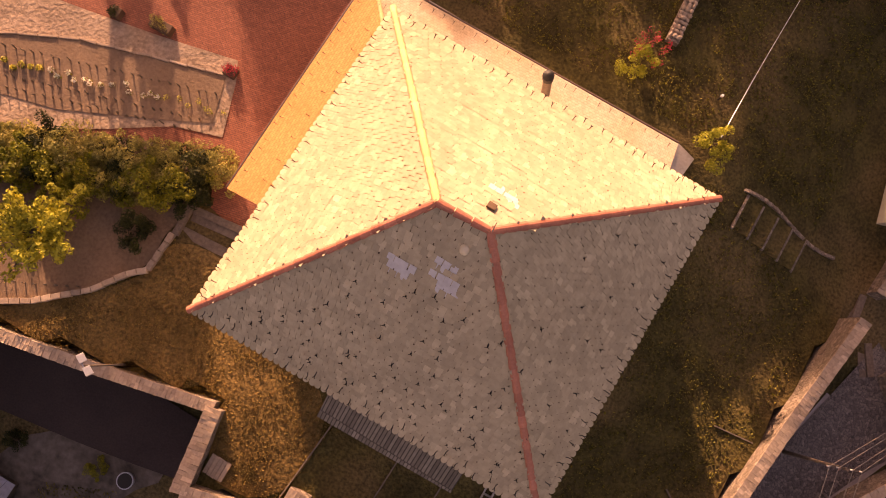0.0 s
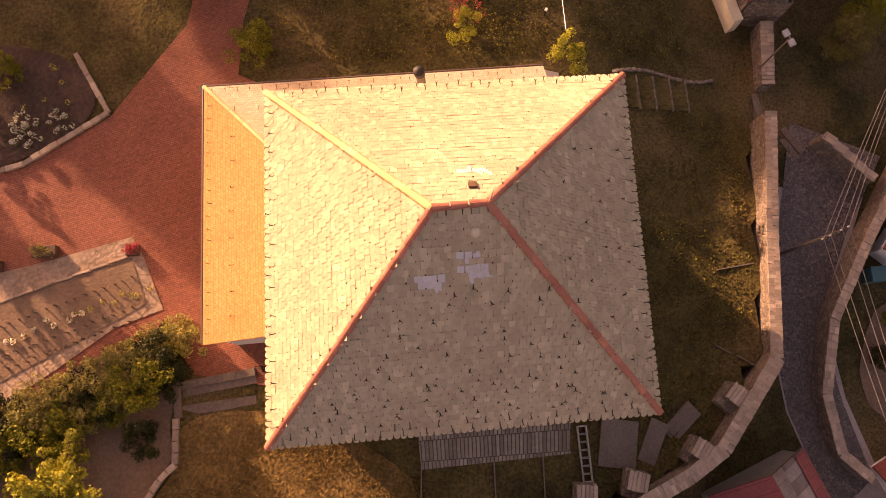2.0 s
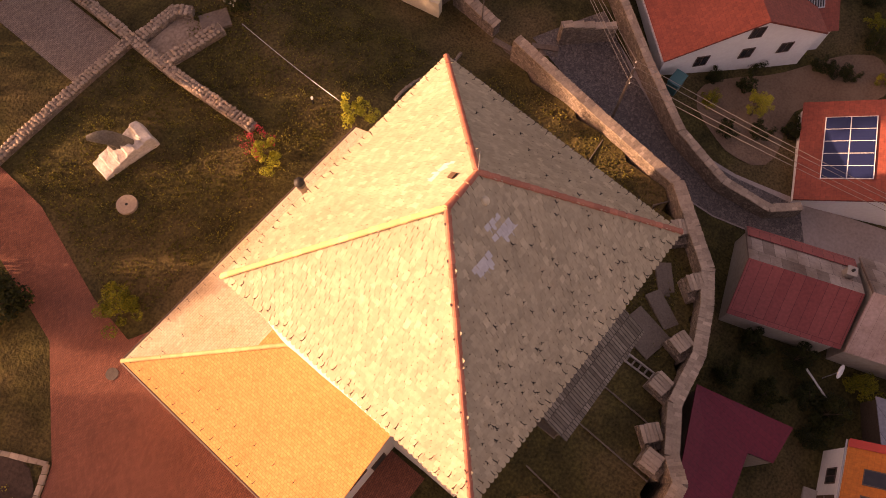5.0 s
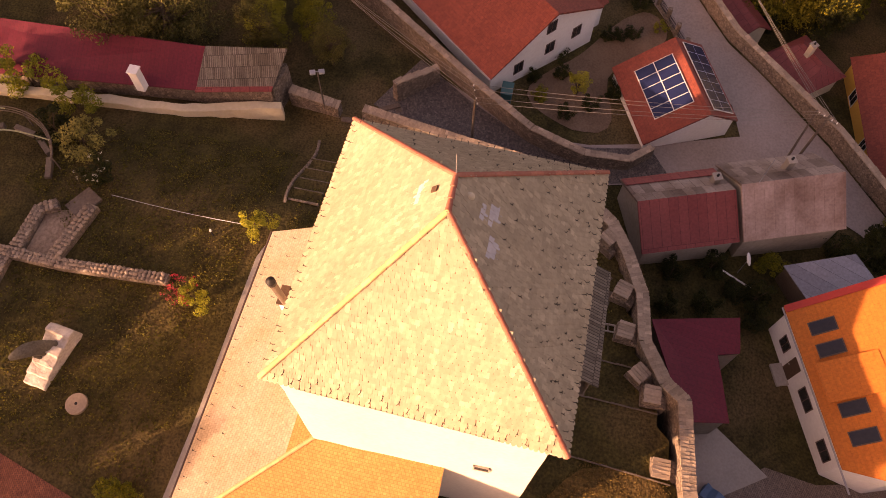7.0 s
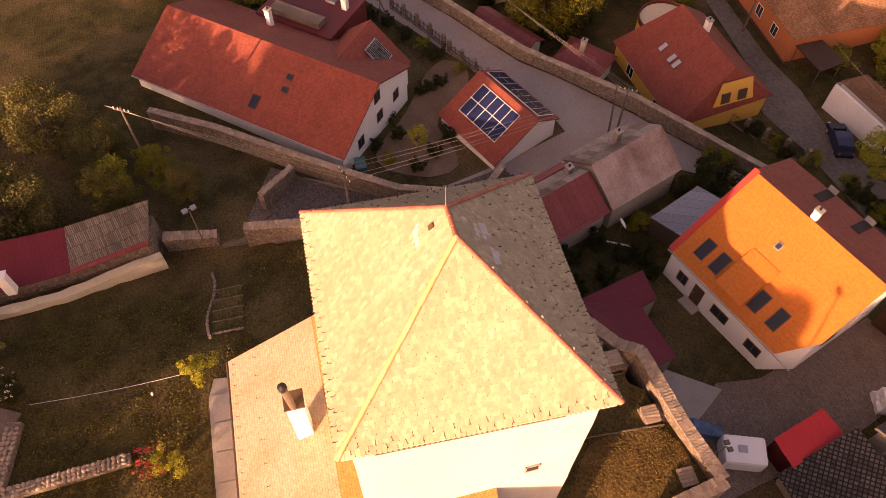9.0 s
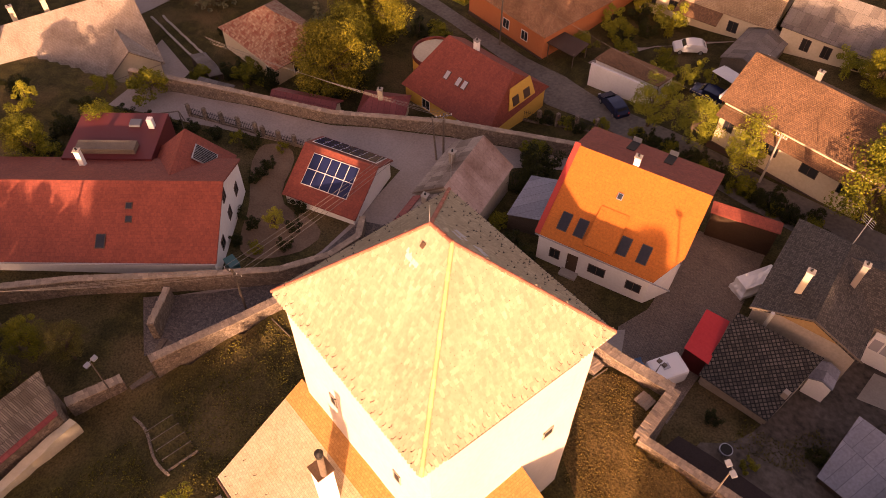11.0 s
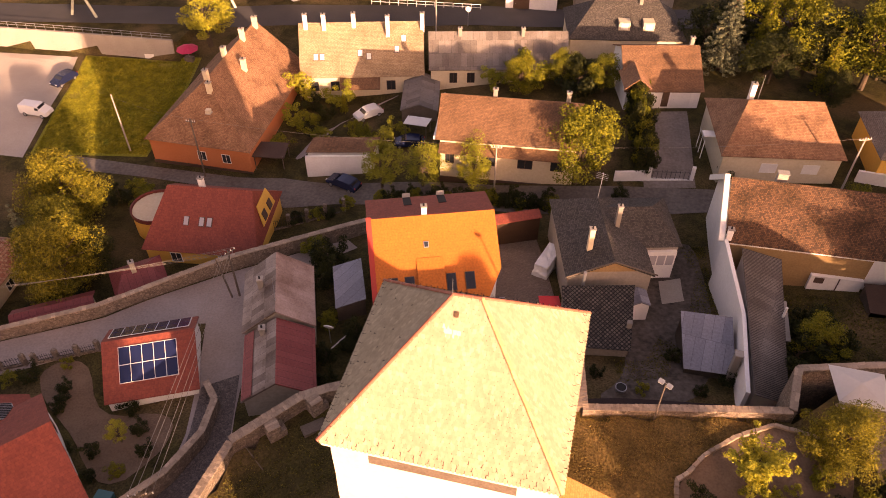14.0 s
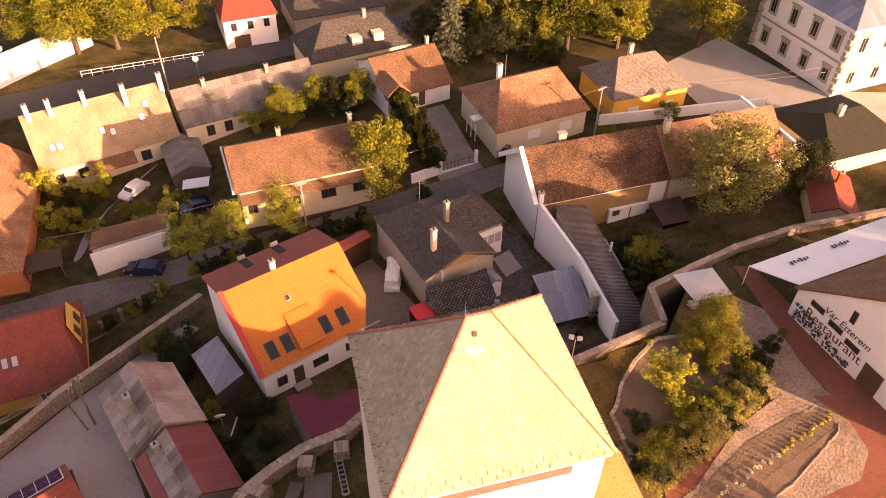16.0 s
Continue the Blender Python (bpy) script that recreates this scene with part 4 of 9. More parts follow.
COPING = []
for k in range(4):
    bm = box(1, 1, 0.13, bevel=0.0)
    for v in bm.verts:
        v.co += Vector((rng.uniform(-0.06, 0.06), rng.uniform(-0.05, 0.05), rng.uniform(-0.025, 0.025)))
    bm2 = mesh_of(bm, "coping_stone")
    bm2.materials.append(M_COPING)
    COPING.append(bm2)
run_wall("castle_wall_east", [(20.7, 10.5), (19.3, 2.6), (18.2, -4.2)], 0.7, [-0.75, -0.45, -0.1], "rubble stone curtain wall with flat coping above the lane", coping=0.22)
run_wall("castle_wall_south", [(18.2, -4.2), (14.2, -8.8), (12.1, -10.0), (9.2, -11.2), (5.9, -11.6), (3.3, -12.9), (2.2, -13.9), (-2.9, -14.4), (-6.8, -15.2)], 0.8,
         [0.1, 0.6, 0.8, 1.0, 1.3, 1.9, 2.6, 2.9, 3.05], "rubble stone curtain wall with weathered brick coping", coping=0.22)
run_wall("castle_wall_corner", [(-6.9, -15.3), (-7.6, -11.0)], 0.85, [3.05, 2.8], "short return of the stone castle wall", coping=0.24)
run_wall("castle_wall_west", [(-7.6, -11.0), (-15.0, -12.6), (-23.0, -14.1)], 0.6, [2.75, 2.65, 2.65], "low stone castle wall with pale coping lit by the sun", coping=0.22)
run_wall("castle_wall_yard", [(-23.0, -14.1), (-24.0, -18.4), (-29.4, -20.1), (-35.5, -21.8), (-42.8, -22.9), (-55, -22.7)], 0.6, [2.8, 2.6, 2.3, 2.0, 1.8, 1.8], "old brick and stone wall behind the restaurant yard", coping=0.7)
run_wall("castle_wall_north", [(21.9, 16.8), (21.6, 12.8)], 0.8, [-1.6, -2.2], "short stone wall beside the stairway", coping=0.3)


def buttress(x, y, deg, top):
    b = thing("buttress", "stepped stone buttress inside the castle wall", "buttress", Matrix.Translation((x, y, ground_z(x, y) - 0.6)) @ Matrix.Rotation(radians(deg), 4, "Z"), "buttresses along the castle wall")
    h = top - ground_z(x, y) + 0.6
    part("base", box(1.25, 1.5, h * 0.72, bevel=0.06), M_STONE, b)
    part("shaft", box(1.1, 1.0, h, Matrix.Translation((0, 0.2, 0)), bevel=0.06), M_STONE, b)
    for k in range(5):
        part("brick", COPING[k % 4], None, b, "", Matrix.Translation((-0.44 + k * 0.22, 0.2, h + 0.02)) @ Matrix.Diagonal((0.2, 1.0, 0.9, 1)))
    return b


for x, y, deg, top in ((15.4, -6.2, -45, 0.3), (12.9, -8.9, -38, 0.7), (9.2, -10.2, -18, 0.9), (6.4, -10.6, -8, 1.1), (3.6, -11.6, -40, 1.4), (2.4, -12.4, 0, 1.9), (-1.8, -13.2, 0, 2.1), (-6.0, -13.7, 0, 2.3)):
    buttress(x, y, deg, top)


# ---- houses ----
class House:
    """A house with a ridge along its own x. front is its +y side. Heights are absolute."""

    def __init__(self, label, cx, cy, deg, L, wf, wb, zg, zef, zeb, zr, wall_mat, roof_mat, hips=(0, 0), over=0.35, name="house", cut=None, thick=0.16, category="house", roof_label="", rear_mat=None, wall_label=""):
        self.L, self.wf, self.wb, self.zef, self.zeb, self.zr, self.over, self.thick = L, wf, wb, zef, zeb, zr, over, thick
        self.zg = zg
        self.ob = thing(name, label, category, Matrix.Translation((cx, cy, 0)) @ Matrix.Rotation(radians(deg), 4, "Z"))
        h, hl, hr = L / 2, hips[0], hips[1]
        rl, rr = (-h + hl, 0, zr), (h - hr, 0, zr)
        fl, fr, bl, br = (-h, wf, zef), (h, wf, zef), (-h, -wb, zeb), (h, -wb, zeb)
        front, rear = [[fl, fr, rr, rl]], [[bl, br, rr, rl]]
        if cut:
            front = [[(-h + cut[0], wf, zef), fr, rr, rl, (-h, wf - cut[1], zef + cut[1] * (zr - zef) / wf)]]
        ends = []
        if hl:
            ends.append([bl, fl, rl])
        if hr:
            ends.append([fr, br, rr])
        if rear_mat:
            self.roof = part("roof", prism(front + ends, thick), roof_mat, self.ob, roof_label)
            part("rear_roof", prism(rear, thick), rear_mat, self.ob)
        else:
            self.roof = part("roof", prism(front + rear + ends, thick), roof_mat, self.ob, roof_label)
        o = over
        x0, x1, y0, y1 = -h + o, h - o, -wb + o, wf - o
        self.x0, self.x1, self.y0, self.y1 = x0, x1, y0, y1
        sf, sb = (zr - zef) / wf, (zr - zeb) / wb
        tf, tb, tr = zef + o * sf - thick * 1.1, zeb + o * sb - thick * 1.1, zr - thick * 1.3
        bm = bmesh.new()
        lo = zg - 1.5
        V = lambda x, y, z: bm.verts.new((x, y, z))
        A, B, C, D = V(x0, y1, lo), V(x1, y1, lo), V(x1, y0, lo), V(x0, y0, lo)
        a, b, c, d = V(x0, y1, tf), V(x1, y1, tf), V(x1, y0, tb), V(x0, y0, tb)
        if cut:
            side = (V(x0, y1 - cut[1], lo), V(x0, y1 - cut[1], tf + cut[1] * sf))
            A.co.x += cut[0]
            a.co.x += cut[0]
            bm.faces.new((A, side[0], side[1], a))
        bm.faces.new((B, A, a, b))
        bm.faces.new((D, C, c, d))
        if hr:
            bm.faces.new((C, B, b, c))
        else:
            bm.faces.new((C, B, b, V(x1, 0, tr), c))
        if hl:
            bm.faces.new((A, D, d, a))
        else:
            bm.faces.new((side[0], D, d, V(x0, 0, tr), side[1]) if cut else (A, D, d, V(x0, 0, tr), a))
        self.wall = part("wall", bm, wall_mat, self.ob, wall_label)

    def window(self, side, u, z, w=1.0, h=1.3, frame_mat=None, glass=M_GLASS, bars=True):
        x, y, deg = {"f": (u, self.y1, 90), "b": (u, self.y0, 270), "r": (self.x1, u, 0), "l": (self.x0, u, 180)}[side]
        return opening(self.ob, facing(x, y, z, deg), w, h, frame_mat, glass, bars)

    def door(self, side, u, z0, w=0.95, h=2.05, mat=None):
        x, y, deg = {"f": (u, self.y1, 90), "b": (u, self.y0, 270), "r": (self.x1, u, 0), "l": (self.x0, u, 180)}[side]
        d = part("door", box(w, 0.12, h, bevel=0.015), mat or M_WOOD, self.ob, "", facing(x, y, z0, deg))
        part("handle", box(0.12, 0.06, 0.03, Matrix.Translation((w * 0.36, 0.09, h * 0.5))), M_STEEL, d)
        return d

    def slope(self, side, x, d):
        """A pose on the roof, d metres of plan from the ridge; its z is the roof's normal, its y points up the slope."""
        s = (self.zr - self.zef) / self.wf if side == "f" else (self.zr - self.zeb) / self.wb
        k = 1 if side == "f" else -1
        a = math.atan(s)
        return Matrix.Translation((x, k * d, self.zr - s * d)) @ Matrix.Rotation(0 if k < 0 else math.pi, 4, "Z") @ Matrix.Rotation(a, 4, "X")

    def skylight(self, side, x, d, w=0.8, h=1.2, glass=None):
        m = self.slope(side, x, d)
        s = part("skylight", box(w, h, 0.09, bevel=0.015), M_DARKFRAME if w > 0.5 else M_STEEL, self.ob, "", m)
        part("pane", box(w - 0.14, h - 0.14, 0.02, Matrix.Translation((0, 0, 0.085))), glass or M_SKY, s)

    def chimney(self, x, y, top, w=0.5, d=0.5, mat=None, pots=True):
        s = (self.zr - self.zef) / self.wf if y > 0 else (self.zr - self.zeb) / self.wb
        z0 = self.zr - s * abs(y) - 0.6
        c = part("chimney", box(w, d, top - z0, Matrix.Translation((x, y, z0)), bevel=0.01), mat or M_BRICK, self.ob)
        part("cap", box(w + 0.14, d + 0.14, 0.09, Matrix.Translation((x, y, top)), bevel=0.015), M_CONC, c)
        if pots:
            part("pot", rod((x, y, top + 0.08), (x, y, top + 0.3), 0.1, 0.08, 10), M_IRON, c)

    def ridge(self, mat, step=0.4):
        """Ridge tiles along the top."""
        n = int((self.L) / step)
        bm = bmesh.new()
        add_rod(bm, (-step * 0.49, 0, 0), (step * 0.52, 0, 0), 0.12, 0.135, 8)
        me = mesh_of(bm, "ridge_tile")
        me.materials.append(mat)
        return me

    def gutter(self, side="f"):
        y, z = (self.wf + 0.05, self.zef - 0.08) if side == "f" else (-self.wb - 0.05, self.zeb - 0.08)
        part("gutter", rod((-self.L / 2, y, z), (self.L / 2, y, z), 0.06, n=6), M_STEEL, self.ob)


M_SKY = plain("skylight_glass", (0.025, 0.03, 0.042), (0.035, 0.04, 0.052), 1, 6, 0.5, 0.0, spec=0.1)

M_VERGESHADE = plain("red_verge_shade", (0.42, 0.045, 0.035), (0.50, 0.06, 0.045), 0.6, 5, 0.6, 0.1, 0.01)
# the white house with the orange roof
h = House("white two-storey house under a steep bright orange tile roof", 8.4, -30.15, 19.5, 12.4, 7.1, 5.0, -5.8, -2.2, 0.9, 2.65, M_WHITE, M_ORANGE, over=0.3, cut=(1.5, 2.35), roof_label="bright orange clay tiles", rear_mat=M_RED)
for x in (-3.1, -1.3, 2.65, 4.2):
    h.skylight("f", x, 5.55, 0.95, 1.7)
h.skylight("f", 0.75, 2.4, 0.5, 0.6)
h.chimney(0.65, -0.35, 3.5, 0.5, 0.45, M_WHITE)
part("dormer_roof", prism([[(-0.75, 6.85, -1.42), (1.85, 6.85, -1.42), (1.85, 3.5, 0.34), (-0.75, 3.5, 0.34)]], 0.12), M_ORANGE, h.ob, "flat-sloped orange dormer roof")
part("dormer_front", box(2.3, 0.12, 0.85, Matrix.Translation((0.55, 6.5, -2.2))), M_DARKFRAME, h.ob)
for x in (-0.6, 1.7):
    part("dormer_cheek", prism([[(x - 0.05, 3.7, 0.1), (x + 0.05, 3.7, 0.1), (x + 0.05, 6.5, -1.38), (x - 0.05, 6.5, -1.38)]], 0.6), M_WHITE, h.ob)
# red strip whose colour stands in for the shaded edge of the roof
part("verge", prism([[(5.78, 7.1, -2.1), (6.28, 7.1, -2.1), (6.28, -0.1, 2.81), (5.78, -0.1, 2.81)]], 0.2), M_VERGESHADE, h.ob, "bright red verge strip coloured for the shaded roof edge")
# flat dark plates paint the shaded hollows of two roof balconies
for x in (-1.5, 2.0):
    part("roof_terrace", box(0.8, 2.2, 0.05), M_OPENSHADE, h.ob, "flat dark plate for the shade in a sunken roof balcony", h.slope("b", x, 3.8) @ Matrix.Translation((0, 0, 0.02)))
    part("balcony_rail", box(0.8, 0.06, 0.5), M_STEEL, h.ob, "", h.slope("b", x, 4.8))
h.window("f", 4.2, -4.2, 1.0, 1.2, M_DARKFRAME)
h.door("f", 2.5, -5.5, 1.0, 2.1)
h.window("f", 0.2, -4.1, 1.6, 1.1, M_DARKFRAME)
h.window("f", -3.2, -4.1, 1.4, 1.1, M_DARKFRAME)
h.window("l", 1.8, -3.6, 1.5, 0.7, M_DARKFRAME)
h.window("l", -2.0, -3.6, 1.2, 1.2)
h.gutter()
part("porch_step", box(1.6, 0.9, 0.35, Matrix.Translation((2.5, 7.2, -5.9)), bevel=0.02), M_CONC, h.ob)

# the yellow house with the broad red roof
h = House("yellow rendered house under a broad red roof", 35.9, -36.5, 6, 13.5, 6.1, 4.9, -10.7, -8.45, -7.65, -3.8, M_YELLOW, M_RED, (1.6, 1.9), roof_label="dull red tiles")
for x in (2.0, 0.2, -0.7):
    h.skylight("f", x, 3.2, 0.65, 1.1, M_PALEPANE)
h.chimney(1.0, -0.6, -3.0, 0.6, 0.5, M_WHITE)
part("gable_dormer", prism([[(-6.6, 2.2, -7.2), (-6.6, -2.4, -7.2), (-5.9, -2.0, -4.9), (-5.9, 1.4, -4.9)]], 0.1), M_YELLOW, h.ob, "yellow half-hipped gable")
for y in (0.9, -1.0):
    part("window", box(0.12, 1.0, 1.1, Matrix.Translation((-6.55, y, -7.0)) @ Matrix.Rotation(radians(15), 4, "Y")), M_DARKFRAME, h.ob)
h.window("f", -2.5, -9.6, 1.1, 1.4)
h.window("f", 3.0, -9.6, 1.3, 1.4)
bm = bmesh.new()
bmesh.ops.create_cone(bm, cap_ends=True, segments=24, radius1=2.9, radius2=2.9, depth=3.2, matrix=Matrix.Translation((7.4, -0.5, -9.6)))
part("balcony", bm, M_YELLOW, h.ob, "rounded yellow balcony")
bm = bmesh.new()
bmesh.ops.create_cone(bm, cap_ends=True, segments=24, radius1=2.8, radius2=2.8, depth=0.1, matrix=Matrix.Translation((7.4, -0.5, -7.93)))
part("balcony_floor", bm, M_CREAM, h.ob, "pale tiled balcony floor")
bm = bmesh.new()
bmesh.ops.create_cone(bm, cap_ends=False, segments=24, radius1=3.0, radius2=3.0, depth=0.5, matrix=Matrix.Translation((7.4, -0.5, -7.8)))
bmesh.ops.solidify(bm, geom=bm.faces[:], thickness=0.15)
part("balcony_rail", bm, M_RED, h.ob)
# its low red-roofed outbuildings along the street wall
h = House("small outbuilding with a dull red hipped roof and lit chimney", 40.0, -25.6, 40, 5.6, 2.4, 2.4, -10.6, -8.3, -8.3, -6.8, M_CREAM, M_TINRED, (1.5, 1.5))
h.chimney(0.2, 0.3, -5.75, 0.5, 0.5, M_CREAM)
h = House("long low shed with a dull red roof behind the street wall", 45.4, -18.6, 33, 8.0, 1.7, 1.7, -11, -7.6, -7.6, -6.6, M_CREAM, M_TINRED)

# the garage house with the solar panels
h = House("small white house with solar panels on its red roof", 30.9, -14.0, 24.5, 8.1, 4.95, 2.85, -6.4, -4.85, -3.75, -2.2, M_WHITE, M_RED, over=0.25, roof_label="red clay tiles")


def panels(house, side, x, d, cols, rws, mat=M_PANEL):
    m = house.slope(side, x, d)
    arr = part("panel_frame", box(cols * 1.0 + 0.06, rws * 1.62 + 0.06, 0.05, Matrix.Translation((0, 0, 0.08))), M_FRAME, house.ob, "blue-black solar panels in pale frames", m)
    cell = box(0.94, 1.55, 0.02)
    me = mesh_of(cell, "solar_panel")
    me.materials.append(mat)
    for i in range(cols):
        for j in range(rws):
            part("solar_panel", me, None, arr, "", Matrix.Translation(((i - (cols - 1) / 2) * 1.0, (j - (rws - 1) / 2) * 1.62, 0.13)))


panels(h, "f", 0.1, 2.1, 5, 2)
m = h.slope("b", 0.0, 1.45)
arr = part("panel_frame", box(7.1, 2.3, 0.05, Matrix.Translation((0, 0, 0.08))), M_FRAME, h.ob, "", m)
me = mesh_of(box(0.94, 1.06, 0.02), "solar_panel")
me.materials.append(M_PANEL)
for i in range(7):
    for j in range(2):
        part("solar_panel", me, None, arr, "", Matrix.Translation((i - 3.0, (j - 0.5) * 1.12, 0.13)))

# the long house of two weathered roofs beside the lane
h = House("old low house under a faded brown tin roof", 21.25, -21.25, 110.6, 7.8, 3.35, 3.4, -6.4, -2.83, -2.83, -0.3, M_GREYWALL, M_TIN, over=0.25, roof_label="faded pinkish-brown sheet metal", rear_mat=M_GREYTIN)
h.chimney(-0.4, -1.5, -0.3, 0.5, 0.5, M_BRICK)
h.window("b", 1.0, -4.2, 1.2, 1.0)
part("antenna", rod((2.6, 0, -0.4), (2.9, 0.2, 2.9), 0.03), M_STEEL, h.ob, "thin roof antenna mast")
h2 = House("old low house under a red painted tin roof with grey sheets", 18.5, -14.0, 110.5, 7.3, 3.2, 3.2, -6.2, -3.0, -3.0, -0.9, M_GREYWALL, M_TINRED, over=0.25, roof_label="red painted sheet metal", rear_mat=M_GREYTIN)
part("patch_sheet", prism([[(-3.6, -3.15, -2.87), (3.6, -3.15, -2.87), (3.6, -2.2, -2.24), (-3.6, -2.2, -2.24)]], 0.03), M_TINRED, h2.ob, "red painted eaves sheets")
h2.chimney(-2.7, -1.3, -1.0, 0.5, 0.5, M_BRICK)

# the large red-roofed house with a solar collector
h = House("long white house under a red roof patterned by tree shade", 39.5, 6.1, 49.4, 22.8, 6.7, 5.5, -5.0, -2.45, -1.85, 0.7, M_WHITE, M_RED, over=0.3, roof_label="smooth red tiles")
for x, d in ((-3.4, 2.1), (-3.5, 3.2)):
    h.skylight("f", x, d, 0.6, 0.6)
h.skylight("f", -1.3, 5.0, 0.85, 1.3)
for y, z in ((3.4, -3.6), (0.0, -3.4), (0.2, -0.9), (-3.0, -3.4)):
    h.window("l", y, z, 1.0, 1.2, M_DARKFRAME)
h.chimney(2.6, -3.6, 0.8, 0.5, 0.5, M_WHITE)
h.gutter()
h = House("white wing with a red roof and a flat solar collector", 38.35, -1.1, -40.6, 7.2, 4.2, 4.2, -5.5, -3.2, -3.3, 0.15, M_WHITE, M_RED, over=0.3)
for y in (-1.6, 1.4):
    h.window("r", y, -3.4, 1.0, 1.2, M_DARKFRAME)
m = h.slope("b", 1.3, 1.9)
col = part("solar_collector", box(1.9, 2.3, 0.12, Matrix.Translation((0, 0, 0.15)), bevel=0.02), M_STEEL, h.ob, "silver tube solar collector", m)
for i in range(9):
    part("tube", rod((-0.8 + i * 0.2, -1.05, 0.3), (-0.8 + i * 0.2, 1.05, 0.3), 0.05), M_GLASS, col)
terr = thing("roof_terrace", "brown roof terrace with a planter and white chimney", "terrace", Matrix.Translation((46.2, 1.6, -5.6)) @ Matrix.Rotation(radians(49), 4, "Z"))
part("deck", box(8.5, 6.5, 4.3), M_TINRED, terr)
part("planter", box(5.6, 1.3, 0.6, Matrix.Translation((0.2, 2.0, 4.3)), bevel=0.04), M_OLDWOOD, terr, "slatted wooden planter")
part("chimney", box(0.55, 0.55, 1.1, Matrix.Translation((-3.2, -1.2, 4.3)), bevel=0.02), M_WHITE, terr)
part("hatch", box(1.1, 0.9, 0.3, Matrix.Translation((-1.5, -1.6, 4.3)), bevel=0.05), M_ZINC, terr)

# houses beyond the street
h = House("cream house under a patterned hipped tile roof", 61.2, -24.0, 4, 12.6, 4.4, 4.8, -12.6, -9.3, -9.3, -5.6, M_CREAM, M_MIXTILE, (5.2, 5.2), roof_label="two-tone red and cream tiles")
h.window("f", -4.2, -10.7, 1.2, 1.3)
h.window("l", 1.0, -10.7, 1.2, 1.3)
h = House("large old house under a pale grey-brown tile roof", 77.6, -1.5, 82, 22, 9.2, 8.5, -13.4, -11.0, -10.6, -5.2, M_CREAM, M_PALEGREY, over=0.5)
for x in (-6.0, -3.5, 1.5):
    h.window("f", x, -11.6, 1.2, 1.4, M_DARKFRAME)
for x, y in ((-1, -1.5), (2.8, -2.0), (5.5, 1.0), (-7, -2.5)):
    h.chimney(x, y, -4.3, 0.6, 0.6, M_CREAM)
h = House("side wing with a pale old tile roof", 71.6, -8.0, -8, 9, 3.6, 3.6, -13.2, -10.6, -10.6, -7.6, M_CREAM, M_PALEGREY, over=0.4)
h.window("r", 0.3, -11.6, 1.4, 1.3, M_DARKFRAME)
part("greenhouse_shed", prism([[(0, 0, 2.0), (5, 0, 2.0), (5, 3, 1.2), (0, 3, 1.2)]], 0.1), M_CORR, thing("shed", "low garden shed roofed with grey sheets", "shed", Matrix.Translation((57.0, -15.5, -12.6)) @ Matrix.Rotation(radians(30), 4, "Z")))

h = House("long orange-painted house under a huge old tile roof", 43.5, -58.75, 90.2, 22.4, 7.38, 7.4, -10.7, -7.0, -7.0, -0.65, M_BRICKPAINT, M_OLDRED, (0, 5.6), over=0.45, roof_label="weathered red-brown tiles")
for x, y, t in ((-10.1, 0.45, 0.5), (-6.0, 0.3, 0.7), (-1.2, -0.3, 0.4), (5.1, 0.1, 0.6), (6.4, 0.9, -0.4), (-1.1, 2.3, -1.0), (9.0, 1.6, -3.2)):
    h.chimney(x, y, t, 0.6, 0.6, M_CREAM)
for y in (3.6, 0.2):
    h.window("r", y, -8.8, 1.2, 1.4)
for x in (-6, -2, 3, 7):
    h.window("b", x, -8.7, 1.1, 1.3, M_DARKFRAME)
part("plinth", box(0.15, 14, 1.6, Matrix.Translation((10.85, 0, -12))), M_DARKFRAME, h.ob)
h = House("row of old houses under a continuous pale tile roof", 28.0, -71.4, 14.7, 17.7, 5.15, 5.2, -8.9, -5.73, -5.75, 0.13, M_CREAM, M_PALE, over=0.4, roof_label="sun-bleached tiles with skylights")
for x, y in ((7.8, 0.4), (5.2, 0.5), (1.0, 0.3), (-3.8, 1.2), (-8.7, 0.6)):
    h.chimney(x, y, 1.6, 0.55, 0.55, M_WHITE)
for x, d in ((5.6, 3.2), (6.5, 3.2), (0.2, 2.9), (-1.0, 3.2), (-5.0, 2.6), (-6, 1.6)):
    h.skylight("f", x, d, 0.75, 1.0, M_FRAME)
for x in (-7, -4, 4, 7):
    h.window("f", x, -7.3, 1.3, 1.5, M_DARKFRAME)
part("porch_roof", prism([[(-2.5, 7.0, -6.6), (3.2, 7.0, -6.6), (3.2, 4.6, -5.6), (-2.5, 4.6, -5.6)]], 0.1), M_BROWN, h.ob, "lean-to porch roof")
h = House("low house under corrugated grey sheets", 8.8, -75.3, 13, 20, 4.7, 4.2, -7.6, -4.6, -4.6, -1.1, M_CREAM, M_CORR, over=0.3, roof_label="grey corrugated sheets")
for x in (6.5, 4.0, 0.5, -4):
    h.window("f", x, -6.0, 1.1, 1.6, M_DARKFRAME, M_OPENSHADE)
h.chimney(-3.5, 0.5, -0.4)
h.chimney(5.5, 0.4, -0.4)
h = House("dark shed with a grey sheet roof", 17.9, -65.3, 100, 8.5, 2.6, 2.6, -8.8, -6.6, -6.6, -5.6, M_OLDWOOD, M_CORR, over=0.2, name="shed", category="shed")

